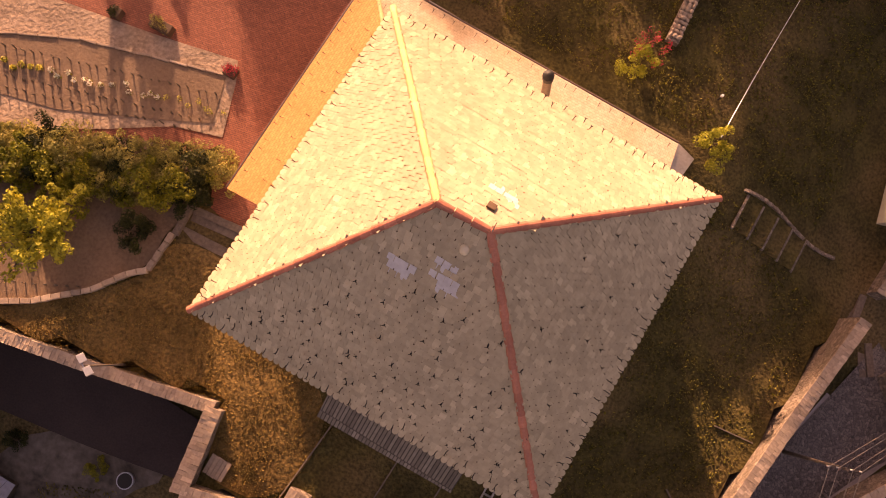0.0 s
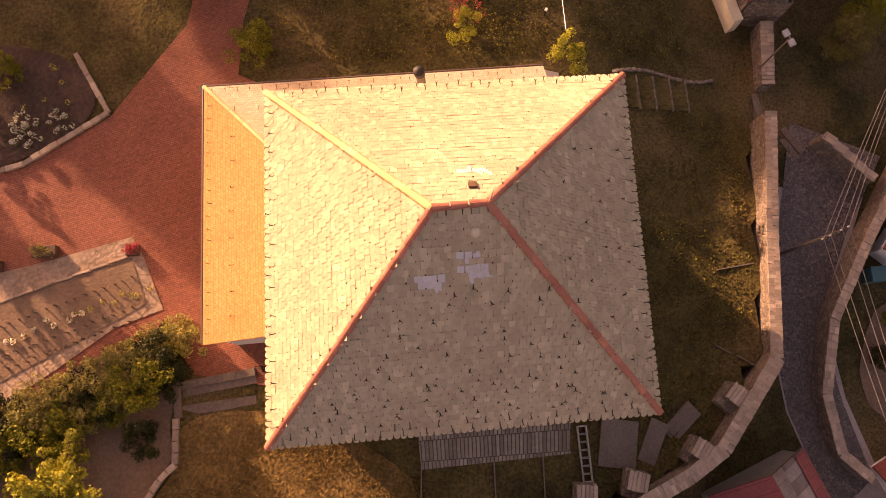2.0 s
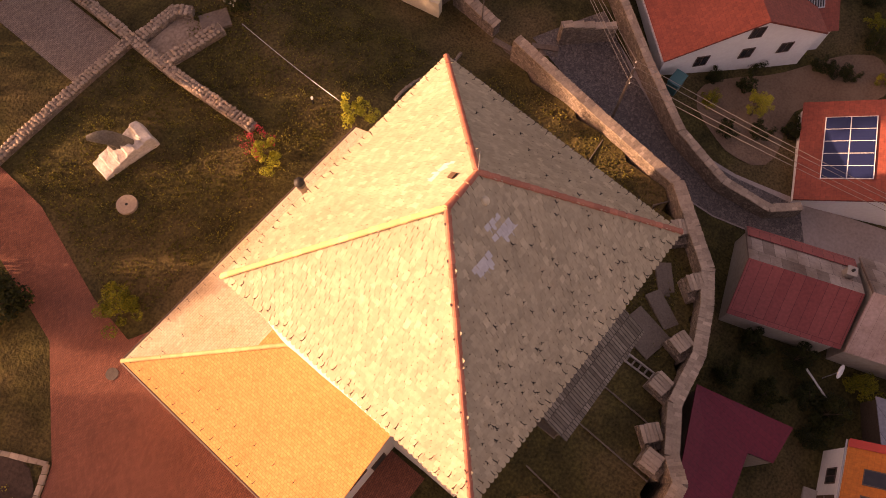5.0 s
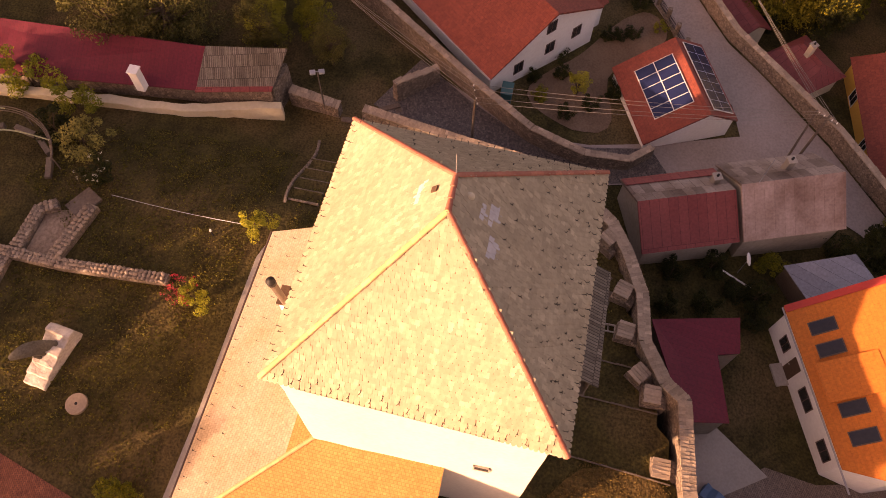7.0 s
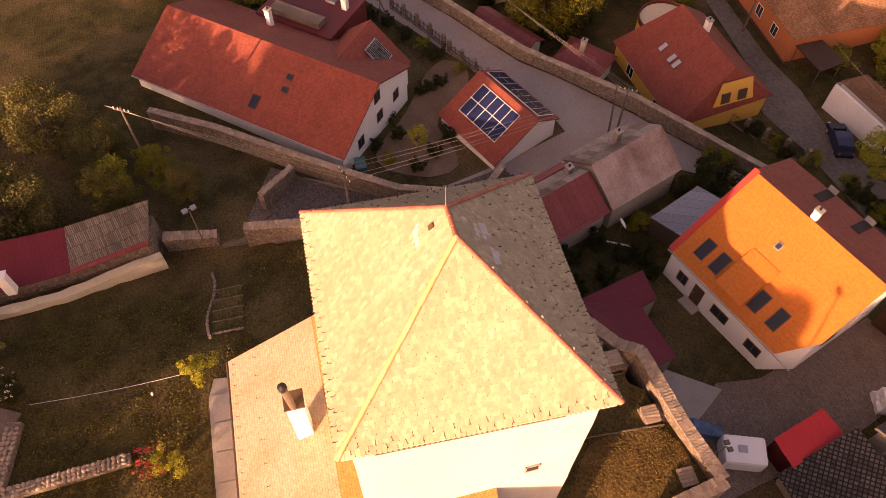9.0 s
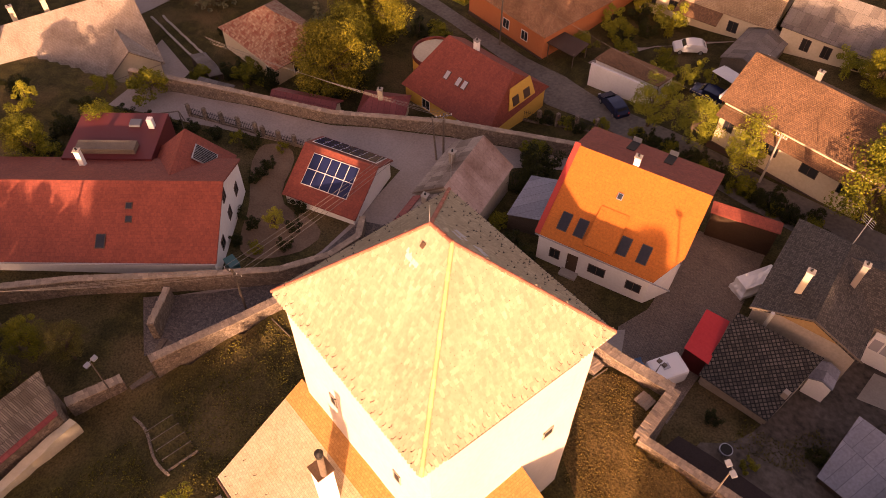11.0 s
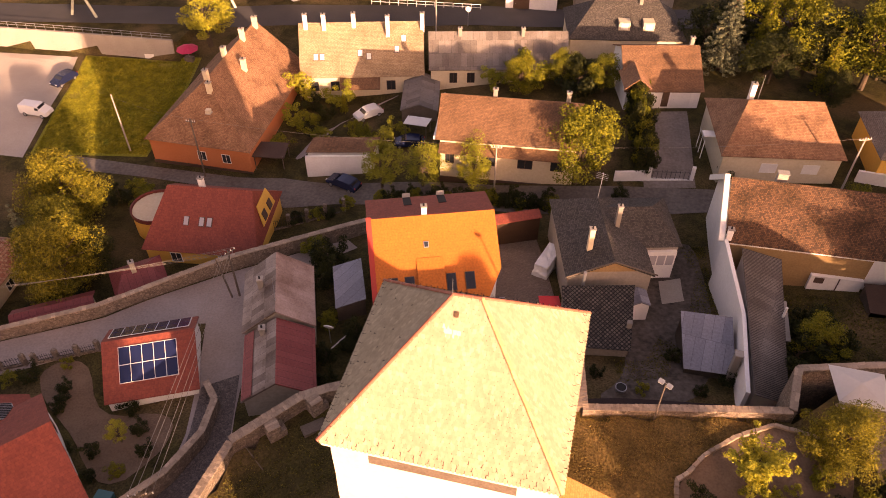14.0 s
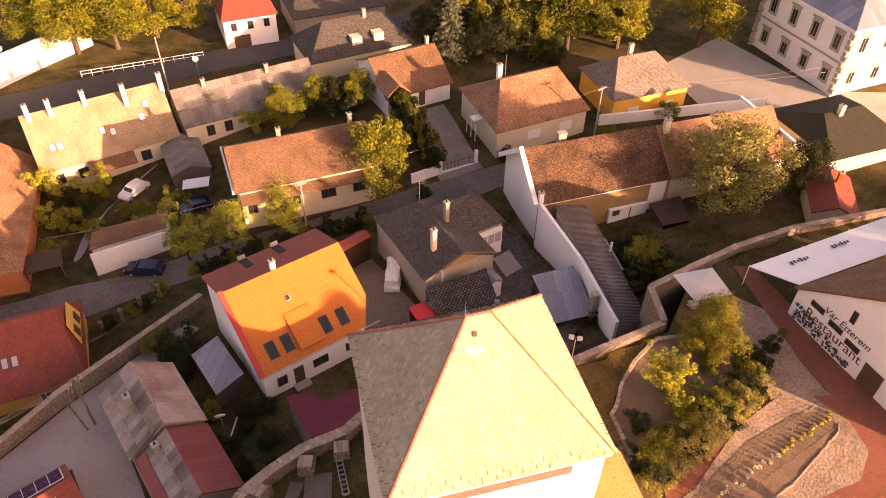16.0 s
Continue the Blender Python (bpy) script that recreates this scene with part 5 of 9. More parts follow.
h = House("long cream house under a brown corrugated tile roof", 3.8, -53.1, 4.6, 16.9, 5.1, 5.0, -6.9, -0.95, -0.95, 2.14, M_CREAM, M_BROWN, over=0.5, roof_label="brown ribbed tiles, half in tree shade")
for x, w in ((6.8, 1.1), (2.2, 2.0), (-2.2, 1.8), (-6, 1.6)):
    h.window("f", x, -3.9, w, 1.3, M_DARKFRAME)
h.chimney(2.0, -0.5, 2.9)
h.chimney(-6.6, -0.4, 3.2)
part("gable_wall", box(0.25, 9.6, 0.4, Matrix.Translation((8.6, 0, -1.2))), M_WHITE, h.ob)
part("plinth", box(16.6, 0.12, 1.8, Matrix.Translation((0, 4.66, -8.4))), M_DARKFRAME, h.ob)
part("awning", prism([[(-8, 6.0, -2.2), (8, 6.0, -2.2), (8, 4.6, -1.6), (-8, 4.6, -1.6)]], 0.08), M_BROWN, h.ob)

h = House("white garage house with a brown tile roof", -13.4, -71.1, 12, 10.4, 5.8, 4.8, -4.6, -2.0, -0.9, 1.5, M_WHITE, M_BROWN, over=0.35)
part("porch_roof", prism([[(2.0, 7.0, -0.9), (3.8, 7.0, 0.6), (3.8, 2.5, 0.6), (2.0, 2.5, -0.9)], [(5.6, 7.0, -0.9), (3.8, 7.0, 0.6), (3.8, 2.5, 0.6), (5.6, 2.5, -0.9)]], 0.12), M_OLDRED, h.ob, "red cross-gabled porch roof")
h.door("f", -2.4, -4.4, 2.6, 2.2, M_FRAME)
h.door("f", -0.4, -4.4, 0.9, 2.1)
h.chimney(-4.2, -0.5, 2.4)

h = House("cream house under a red-brown hipped tile roof", -26.95, -58.4, 8.8, 14.2, 5.8, 5.3, -4.9, -1.25, -0.45, 2.75, M_CREAM, M_OLDRED, (2.2, 3.4), over=0.4, roof_label="red-brown tiles with dark antenna shadow")
for x in (-3.6, 1.2):
    h.window("f", x, -3.0, 1.9, 1.3, M_FRAME, M_FRAME)
h.chimney(3.0, -1.6, 3.9, 0.6, 0.6, M_WHITE)
part("antenna", rod((2.2, -1.4, 2.0), (2.2, -1.4, 5.2), 0.03), M_STEEL, h.ob)
part("balcony", box(1.6, 1.2, 0.15, Matrix.Translation((7.4, 1.0, -1.6))), M_FRAME, h.ob)
for y in (-0.2, 1.0, 2.2):
    part("balcony_post", box(0.08, 0.08, 2.6, Matrix.Translation((8.1, y - 0.2, -4.4))), M_FRAME, h.ob)
h = House("yellow house under a grey two-pitch hipped roof", -44.2, -59.8, 4, 12.4, 5.0, 5.0, -5.2, -1.0, -1.0, 2.6, M_YELLOW, M_GREYTILE, (3.6, 3.0), over=0.4, roof_label="grey weathered tiles")
for x in (-3.0, 2.5):
    h.window("f", x, -3.4, 1.7, 1.3, M_FRAME, M_FRAME)
h.chimney(0.6, -1.2, 3.5, 0.6, 0.5, M_CREAM)

h = House("long white-gabled house under an old brown tile roof", -28.0, -40.6, 1.6, 16.3, 5.2, 5.6, -5.6, 0.1, -0.35, 4.2, M_WHITE, M_DAPPLED, over=0.25, roof_label="brown tiles with dappled tree shade put into their colour")
h.chimney(3.2, -1.0, 4.6, 1.0, 0.6, M_CONC, False)
h.chimney(7.9, 4.8, 1.5, 0.5, 0.5, M_WHITE)
part("parapet", prism([[(8.35, 5.3, 0.35), (8.85, 5.3, 0.35), (8.85, 0, 4.5), (8.35, 0, 4.5)], [(8.35, -5.7, 0.0), (8.85, -5.7, 0.0), (8.85, 0, 4.5), (8.35, 0, 4.5)]], 0.55), M_WHITE, h.ob, "white gable parapet")
part("front_wall", box(14.0, 0.1, 5.3, Matrix.Translation((1.25, h.y1 + 0.04, -5.6))), M_OCHRE, h.ob, "dull ochre rendered front wall")
low = part("washhouse", box(4.9, 0.5, 2.9, Matrix.Translation((-3.2, h.y1 + 0.04 + 0.2, -5.5))), M_WHITE, h.ob, "low whitewashed block against the front")
part("window", box(0.9, 0.06, 0.7, Matrix.Translation((-1.6, h.y1 + 0.04 + 0.46, -3.5))), M_DARKFRAME, low, "dark small window")
part("downpipe", box(0.09, 0.09, 2.8, Matrix.Translation((-3.4, h.y1 + 0.04 + 0.5, -5.4))), M_DARKFRAME, low)
part("door", box(0.9, 0.08, 1.9, Matrix.Translation((2.4, h.y1 + 0.04 + 0.05, -5.4))), M_OLDWOOD, h.ob)
h = House("neighbouring house under a faded orange tile roof", -44.3, -41.2, 1.6, 16.1, 5.17, 5.4, -5.0, -0.2, -0.2, 3.97, M_CREAM, M_OLDRED, over=0.25)
h.chimney(6.9, 0.6, 5.0, 0.7, 0.6, M_CREAM)
part("parapet", box(0.35, 11, 0.4, Matrix.Translation((-8.1, -0.1, 1.6)) @ Matrix.Rotation(0, 4, "X")), M_WHITE, h.ob)
h = House("dark-roofed house behind the large tree", -62.0, -40.0, 4, 12, 6, 6, -4.0, 0.2, 0.2, 2.6, M_CREAM, M_DARKGREEN, (3, 3), over=0.4)
h.chimney(1.0, 0.5, 3.6, 0.6, 0.6, M_CREAM)
h = House("low red-roofed outbuilding by the wall", -52.6, -28.6, 60, 8, 2.6, 2.6, -2.8, -0.2, -0.2, 1.0, M_CREAM, M_RED, over=0.2)
h.chimney(-1.0, 0.5, 2.2, 0.5, 0.5, M_ORANGE)

# the grey slate house, its lower roof and its wing
h = House("old grey house under mossy slate roofs", -8.15, -35.35, 103.9, 11.8, 4.2, 4.5, -6.1, -1.5, -1.5, 0.5, M_GREYWALL, M_SLATE, (2.3, 0), over=0.3, roof_label="mossy grey slates")
h.chimney(3.1, -1.9, 2.26, 0.5, 0.5, M_CREAM)
h.chimney(0.0, 1.4, 2.36, 0.5, 0.45, M_BRICK)
part("gable_wall", prism([[(5.75, 2.7, -0.95), (5.68, -2.7, -0.95), (5.62, 0, 0.22)]], 0.1), M_OCHRE, h.ob, "ochre rendered gable")
for y in (-4.4, 4.4):
    part("barge_board", rod((5.85, y, -1.45), (5.85, 0, 0.46), 0.08, n=6), M_OLDWOOD, h.ob)
part("antenna", rod((-3.5, 0, 0.4), (-3.4, 0.1, 3.9), 0.03), M_STEEL, h.ob, "thin roof antenna mast")
for k in range(4):
    part("antenna_arm", rod((-3.75, -0.5, 3.1 + 0.22 * k), (-3.1, 0.6, 3.1 + 0.22 * k), 0.015, n=4), M_STEEL, h.ob)
h = House("cross wing under grey mossy slates", -11.6, -38.5, 14, 7.6, 4.1, 3.6, -6.1, -1.5, -1.5, 0.35, M_GREYWALL, M_SLATE, (2.5, 0), over=0.3, roof_label="mossy grey slates")
ver = part("veranda", box(2.9, 0.35, 3.7, Matrix.Translation((-1.9, 4.05, -5.8))), M_WHITE, h.ob, "white glazed veranda front")
for x in (-2.8, -1.9, -1.0):
    part("pane", box(0.75, 0.05, 1.3, Matrix.Translation((x, 4.24, -3.9))), M_PALEPANE, ver)
low = thing("lower_wing", "lower wing under worn diamond slates", "house", Matrix.Translation((0, 0, 0)))
M_DIAMOND = tiled("diamond_slate", (0.05, 0.043, 0.038), (0.13, 0.112, 0.098), (0.012, 0.010, 0.009), 0.30, 0.30, 0.8, 0.05, 1.0, (0.6, 0.6, 0.55), 0.5, turn=45.0)
part("roof", prism([[(-4.9, -27.4, -1.45), (-11.7, -28.8, -1.3), (-11.85, -22.3, -3.2), (-6.1, -21.6, -3.2)]], 0.1), M_DIAMOND, low, "broken diamond slates")
bm = bmesh.new()
for a, b, t in (((-6.3, -22.2), (-11.6, -22.9), -3.3), ((-5.3, -27.6), (-6.3, -22.2), -3.3), ((-11.5, -28.4), (-11.6, -22.9), -3.25)):
    A, B = Vector((*a, 0)), Vector((*b, 0))
    add_box(bm, (B - A).length, 0.3, t + 7.5, Matrix.Translation((A + B) / 2 + Vector((0, 0, -7.5))) @ Matrix.Rotation(math.atan2(B.y - A.y, B.x - A.x), 4, "Z"))
part("wall", bm, M_GREYWALL, low)
part("chimney", box(0.45, 0.45, 1.0, Matrix.Translation((-11.5, -24.6, -2.9)), bevel=0.01), M_BRICK, low)
part("flue", rod((-6.9, -28.4, -2.0), (-6.95, -28.6, -0.4), 0.16, n=10), M_STEEL, low, "pale metal flue")
h = House("small white glazed porch", -12.4, -29.1, 104, 2.0, 0.95, 0.95, -6.3, -3.2, -3.2, -2.75, M_WHITE, M_ZINC, over=0.1, name="porch", category="porch")
for u in (-0.45, 0.45):
    h.window("f", u, -4.1, 0.75, 1.0)


def lean_to(name, label, pts, zg, roof_mat, wall_mat, category="shed"):
    """A shed whose roof's corners are given."""
    s = thing(name, label, category, Matrix.Translation((0, 0, 0)))
    part("roof", prism([pts], 0.09), roof_mat, s)
    c = sum((Vector(p) for p in pts), Vector()) / len(pts)
    ins = [c + (Vector(p) - c) * 0.94 for p in pts]
    for i in range(len(ins)):
        a, b = ins[i], ins[(i + 1) % len(ins)]
        bm = bmesh.new()
        bm.faces.new([bm.verts.new(p) for p in ((a.x, a.y, zg - 1), (b.x, b.y, zg - 1), (b.x, b.y, b.z - 0.1), (a.x, a.y, a.z - 0.1))])
        bmesh.ops.solidify(bm, geom=bm.faces[:], thickness=0.12)
        part("wall", bm, wall_mat, s)
    return s


lean_to("shed", "shed under a bluish zinc sheet roof in the yard", [(-16.0, -26.8, -1.7), (-20.6, -26.9, -1.6), (-21.0, -21.6, -3.4), (-16.6, -21.7, -3.7)], -5.5, M_ZINC, M_OLDWOOD)
lean_to("side_building", "narrow lean-to under brown corrugated sheets", [(-21.5, -34.6, 0.2), (-25.4, -34.6, -0.6), (-24.6, -18.2, -1.8), (-21.7, -18.0, -1.0)], -4.5, M_CORR, M_WHITE)
lean_to("garden_shed", "low shed under a dark brown sheet roof", [(-33.6, -34.8, -2.3), (-37.8, -35.2, -2.3), (-37.3, -31.6, -3.0), (-33.8, -31.6, -3.0)], -4.5, M_DARKSHEET, M_OLDWOOD)
lean_to("maroon_shed", "flat maroon sheet-metal roof against the castle wall", [(8.3, -12.3, -0.6), (10.0, -18.2, -1.3), (7.6, -18.4, -1.6), (7.1, -16.9, -1.4), (2.8, -17.9, -1.6), (2.0, -14.9, -0.7)], -5.4, M_MAROON, M_GREYWALL)
lean_to("carport", "grey sheet carport roof beside the orange-roofed house", [(17.9, -27.0, -3.4), (15.4, -28.6, -3.2), (13.4, -23.6, -3.5), (16.0, -22.0, -3.8)], -6.0, M_ZINC, M_OLDWOOD, "carport")
lean_to("gate_roof", "red-tiled roof over the driveway gate", [(4.4, -37.4, -3.0), (-1.4, -40.0, -3.0), (-1.9, -38.9, -3.3), (3.8, -36.2, -3.3)], -6.0, M_RED, M_WOOD, "gate")
lean_to("red_awning", "bright red sheet awning beside the grey house", [(-2.9, -26.4, -2.3), (-4.8, -27.0, -2.5), (-6.1, -22.6, -2.7), (-4.0, -22.2, -2.5)], -5.4, M_REDAWN, M_TINRED, "awning")
run_wall("white_boundary_wall", [(-19.9, -34.9), (-21.3, -26.5), (-21.1, -18.0)], 0.35, [0.7, -0.6, -0.9], "tall white boundary wall beside the yard", M_WHITE, rough=0.02)
run_wall("street_wall", STREET_WALL[1:], 0.6, [-4.9, -4.7, -4.6, -4.8, -5.2, -5.6], "stone street wall with pale coping", coping=0.42)
run_wall("lane_wall", [(36, 17.5), (32.8, 11.8), (26.4, 2.6), (23.6, -2.2), (22.6, -6.6), (23.2, -10.2), (24.9, -11.9)], 0.6, [-1.6, -2.0, -2.6, -3.2, -3.8, -4.4, -4.6], "stone garden wall along the lane", coping=0.42)
run_wall("stair_wall", [(24.2, 9.0), (27.4, 6.2)], 0.55, [-1.5, -2.6], "short stone wall by the lane steps", coping=0.6)
lean_to("garage", "long low shed with a brown roof behind the white street wall", [(29.0, -48.7, -6.5), (20.4, -49.9, -6.0), (20.1, -52.4, -5.4), (28.7, -51.2, -5.9)], -9.8, M_BROWN, M_WHITE)
awning = thing("awning", "dark flat awning at the corner of the orange-painted house", "awning", Matrix.Translation((0, 0, 0)))
part("roof", prism([[(36.6, -48.6, -8.3), (32.4, -49.3, -8.5), (32.8, -52.4, -8.2), (36.4, -51.6, -8.0)]], 0.08), M_DARKSHEET, awning)
for x, y in ((36.3, -48.8), (32.7, -49.5), (33.0, -52.2)):
    part("post", rod((x, y, ground_z(x, y) - 0.2), (x, y, -8.35), 0.06, n=6), M_POLE, awning)
canopy = thing("carport", "small carport under a pale sheet roof beside the long house", "carport", Matrix.Translation((0, 0, 0)))
part("roof", prism([[(18.4, -57.2, -6.2), (15.2, -57.0, -6.1), (15.0, -59.4, -6.4), (18.3, -59.6, -6.5)]], 0.07), M_FRAME, canopy, "whitish sheet roof")
for x, y in ((18.2, -57.4), (15.3, -57.2), (15.2, -59.2), (18.1, -59.4)):
    part("post", rod((x, y, ground_z(x, y) - 0.2), (x, y, -6.3), 0.05, n=6), M_POLE, canopy)
lean_to("woodshed", "patch of pale corrugated sheets on a low shed", [(-23.0, -29.4, -0.95), (-25.6, -29.9, -1.5), (-25.6, -25.3, -1.9), (-23.2, -25.0, -1.4)], -4.5, M_CONC, M_OLDWOOD)
rib = bmesh.new()
for k in range(90):
    y = -34.5 + k * 0.183
    f = (y + 34.6) / 16.6
    add_rod(rib, (-21.5 - 0.2 * f, y, 0.22 - 1.2 * f), (-25.4 + 0.8 * f, y - 0.05, -0.58 - 1.2 * f), 0.045, n=4)
ribs = solid("roof_ribs", rib, M_CORR, "raised ribs of the brown corrugated roof", "roof", kind="stuff")
flue = thing("flue_pipe", "pale metal flue pipe above the lean-to roof", "flue", Matrix.Translation((-24.9, -27.4, -1.9)))
part("pipe", rod((0, 0, 0), (0.05, 0.05, 2.1), 0.12, n=10), M_FRAME, flue)
stk2 = thing("chimney", "square brick chimney beside the white wall", "chimney", Matrix.Translation((-20.6, -21.8, -4.6)))
part("shaft", box(0.6, 0.6, 3.9, bevel=0.01), M_BRICK, stk2)
part("cap", box(0.72, 0.72, 0.1, Matrix.Translation((0, 0, 3.9))), M_CONC, stk2)
run_wall("white_fence_wall", [(29.0, -48.4), (20.4, -49.6)], 0.3, [-6.9, -6.3], "white plastered street wall", M_WHITE, rough=0.02)
run_wall("white_gate_wall", [(-9.4, -50.6), (-13.2, -51.2)], 0.3, [-4.6, -4.4], "white garden wall with piers", M_WHITE, rough=0.02)
run_wall("palace_wall", [(-37, -55), (-52.5, -52.6), (-60, -51)], 0.35, [-3.2, -2.4, -1.8], "white boundary wall of the large house", M_WHITE, rough=0.02)

# the restaurant in the castle yard
rest = thing("restaurant", "white gabled restaurant building with painted lettering", "restaurant", Matrix.Translation((-35.5, -13.2, 0)) @ Matrix.Rotation(radians(96), 4, "Z"))
bm = bmesh.new()
prof = [(0, -1), (16, -1), (16, 4.4), (8, 10.2), (0, 4.4)]
fa = [bm.verts.new((x, 0, z)) for x, z in prof]
fb = [bm.verts.new((x, 14, z)) for x, z in prof]
bm.faces.new(fa)
bm.faces.new(fb[::-1])
for i in range(5):
    j = (i + 1) % 5
    bm.faces.new((fa[j], fa[i], fb[i], fb[j]))
part("wall", bm, M_WHITE, rest, "white rendered gable wall")
part("roof", prism([[(-0.3, -0.25, 4.35), (-0.3, 14.3, 4.35), (8, 14.3, 10.5), (8, -0.25, 10.5)], [(16.3, -0.25, 4.35), (16.3, 14.3, 4.35), (8, 14.3, 10.5), (8, -0.25, 10.5)]], 0.18), M_BROWN, rest, "brown tile roof")
for x, z, w in ((2.4, 4.3, 1.5), (4.6, 4.0, 1.5), (6.6, 3.7, 1.5)):
    opening(rest, Matrix.Translation((x, -0.02, z)) @ Matrix.Rotation(math.pi, 4, "Z"), w, 0.6, M_WOOD)
opening(rest, Matrix.Translation((5.6, -0.02, 6.2)) @ Matrix.Rotation(math.pi, 4, "Z"), 0.5, 1.3, M_WOOD)
part("door", box(1.9, 0.14, 2.5, Matrix.Translation((9.2, -0.02, 1.0)), bevel=0.02), M_WOOD, rest, "dark wooden double door")


def lettering(txt, size, mat, parent, m, label, shear=0.0):
    cu = bpy.data.curves.new("lettering", "FONT")
    cu.body, cu.size, cu.extrude, cu.shear = txt, size, 0.01, shear
    tmp = bpy.data.objects.new("lettering_curve", cu)
    scene.collection.objects.link(tmp)
    bpy.context.view_layer.update()
    me = bpy.data.meshes.new_from_object(tmp.evaluated_get(bpy.context.evaluated_depsgraph_get()))
    bpy.data.objects.remove(tmp)
    bpy.data.curves.remove(cu)
    me.materials.clear()
    return part("lettering", me, mat, parent, label, m)


M_REDTXT = simple("dark_red_paint", (0.16, 0.02, 0.025), 0.7)
M_INK = simple("black_paint", (0.07, 0.055, 0.055), 0.8)
face_m = Matrix.Rotation(radians(90), 4, "X")
lettering("Restaurant", 1.45, M_REDTXT, rest, Matrix.Translation((1.5, -0.03, 2.6)) @ face_m, "dark red painted word Restaurant")
lettering("V\u00e1r \u00c9tterem", 1.0, M_INK, rest, Matrix.Translation((3.0, -0.03, 4.45)) @ face_m, "black painted words V\u00e1r \u00c9tterem", 0.25)
bm = bmesh.new()
for k in range(240):
    x = rng.uniform(0.4, 7.0)
    z = 1.1 + rng.random() * (1.9 - 0.18 * x) + 0.25
    s = rng.uniform(0.06, 0.24)
    vs = [bm.verts.new((x + math.cos(a) * s * rng.uniform(0.4, 1.2), -0.03 - 0.0002 * k, z + math.sin(a) * s * rng.uniform(0.4, 1.0))) for a in (0.3, 1.4, 2.6, 3.9, 5.2)]
    bm.faces.new(vs)
part("mural", bm, M_INK, rest, "dark painted mural of plain shapes")
canopy = thing("canopy", "long pale fabric canopy beside the restaurant", "canopy", Matrix.Translation((0, 0, 0)))
bm = prism([[(-33.4, -17.5, 3.7), (-36.0, -13.7, 4.2), (-49, -15.2, 4.4), (-52.5, -20.2, 3.8)]], 0.06)
part("cloth", bm, M_TARP, canopy, "cream canopy cloth")
for x, y in ((-33.5, -17.5), (-40, -18.5), (-46, -19.4)):
    part("post", rod((x, y, 0.5), (x, y, 3.75), 0.05), M_FRAME, canopy)
for x, y in ((-38.2, -16.6), (-43.4, -17.5)):
    bm = bmesh.new()
    for k in range(6):
        add_box(bm, 0.24, 0.5 - 0.12 * (k % 3), 0.02, Matrix.Translation((-1.0 + k * 0.38, 0.05 * (k % 2), 0)))
    part("mark", bm, M_INK, canopy, "dark printed mark in plain bars", Matrix.Translation((x, y, 4.06)) @ Matrix.Rotation(radians(188), 4, "Z") @ Matrix.Rotation(radians(-7), 4, "X"))
tent = thing("parasol", "large square white canopy parasol", "parasol", Matrix.Translation((-27.4, -16.2, ground_z(-27.4, -16.2))))
bm = bmesh.new()
q = [bm.verts.new(p) for p in ((1.9, -1.6, 2.7), (-2.1, -1.5, 2.7), (-2.0, 2.0, 2.65), (1.6, 1.7, 2.6))]
c = bm.verts.new((-0.1, 0.1, 3.15))
for i in range(4):
    bm.faces.new((q[i], q[(i + 1) % 4], c))
bmesh.ops.solidify(bm, geom=bm.faces[:], thickness=0.05)
part("canopy", bm, M_TARP, tent, "white square canopy")
part("pole", rod((0, 0, 0), (-0.1, 0.1, 3.1), 0.04), M_STEEL, tent)
part("base", box(0.8, 0.8, 0.12, bevel=0.03), M_CONC, tent)

# the large white house at the court
pal = thing("mansion", "large white classical house with tall windows", "mansion", Matrix.Translation((-71.4, -51.6, 0)) @ Matrix.Rotation(radians(-84), 4, "Z"))
part("wall", box(17, 24, 11.5, Matrix.Translation((8.5, -12, -5))), M_WHITE, pal, "white stone-trimmed walls")
part("cornice", box(17.6, 24.6, 0.5, Matrix.Translation((8.5, -12, 6.0)), bevel=0.08), M_WHITE, pal)
part("string_course", box(17.2, 24.2, 0.3, Matrix.Translation((8.5, -12, 1.2)), bevel=0.05), M_CONC, pal, "grey stone string course")
for qx, qy in ((0, 0), (17, 0), (0, -24)):
    for k in range(12):
        part("quoin", box(0.9 if k % 2 else 0.6, 0.9 if k % 2 == 0 else 0.6, 0.62, Matrix.Translation((qx, qy, -3.9 + k * 0.83)), bevel=0.02), M_CONC, pal)
part("roof", prism([[(-0.3, 0.3, 6.5), (17.3, 0.3, 6.5), (12, -6, 10), (5, -6, 10)], [(-0.3, 0.3, 6.5), (5, -6, 10), (5, -18, 10), (-0.3, -24.3, 6.5)], [(17.3, 0.3, 6.5), (12, -6, 10), (12, -18, 10), (17.3, -24.3, 6.5)]], 0.15), M_ZINC, pal, "grey sheet metal roof")
for z, hh in ((3.8, 2.2), (-1.2, 1.8)):
    for k in range(4):
        w = opening(pal, facing(2.2 + k * 4.2, 0.02, z, 90), 1.1, hh, M_CONC, M_GLASS)
        part("surround", box(1.75, 0.10, hh + 0.9, Matrix.Translation((0, -0.04, 0.1)), False, bevel=0.02), M_CONC, w)
        part("pediment", box(1.95, 0.3, 0.22, Matrix.Translation((0, 0.06, hh / 2 + 0.5))), M_CONC, w)
    for k in range(5):
        w = opening(pal, facing(-0.02, -2.6 - k * 4.6, z, 180), 1.2, hh, M_CONC, M_GLASS)
        part("surround", box(1.85, 0.10, hh + 0.9, Matrix.Translation((0, -0.04, 0.1)), False, bevel=0.02), M_CONC, w)
        part("pediment", box(2.05, 0.3, 0.22, Matrix.Translation((0, 0.06, hh / 2 + 0.5))), M_CONC, w)

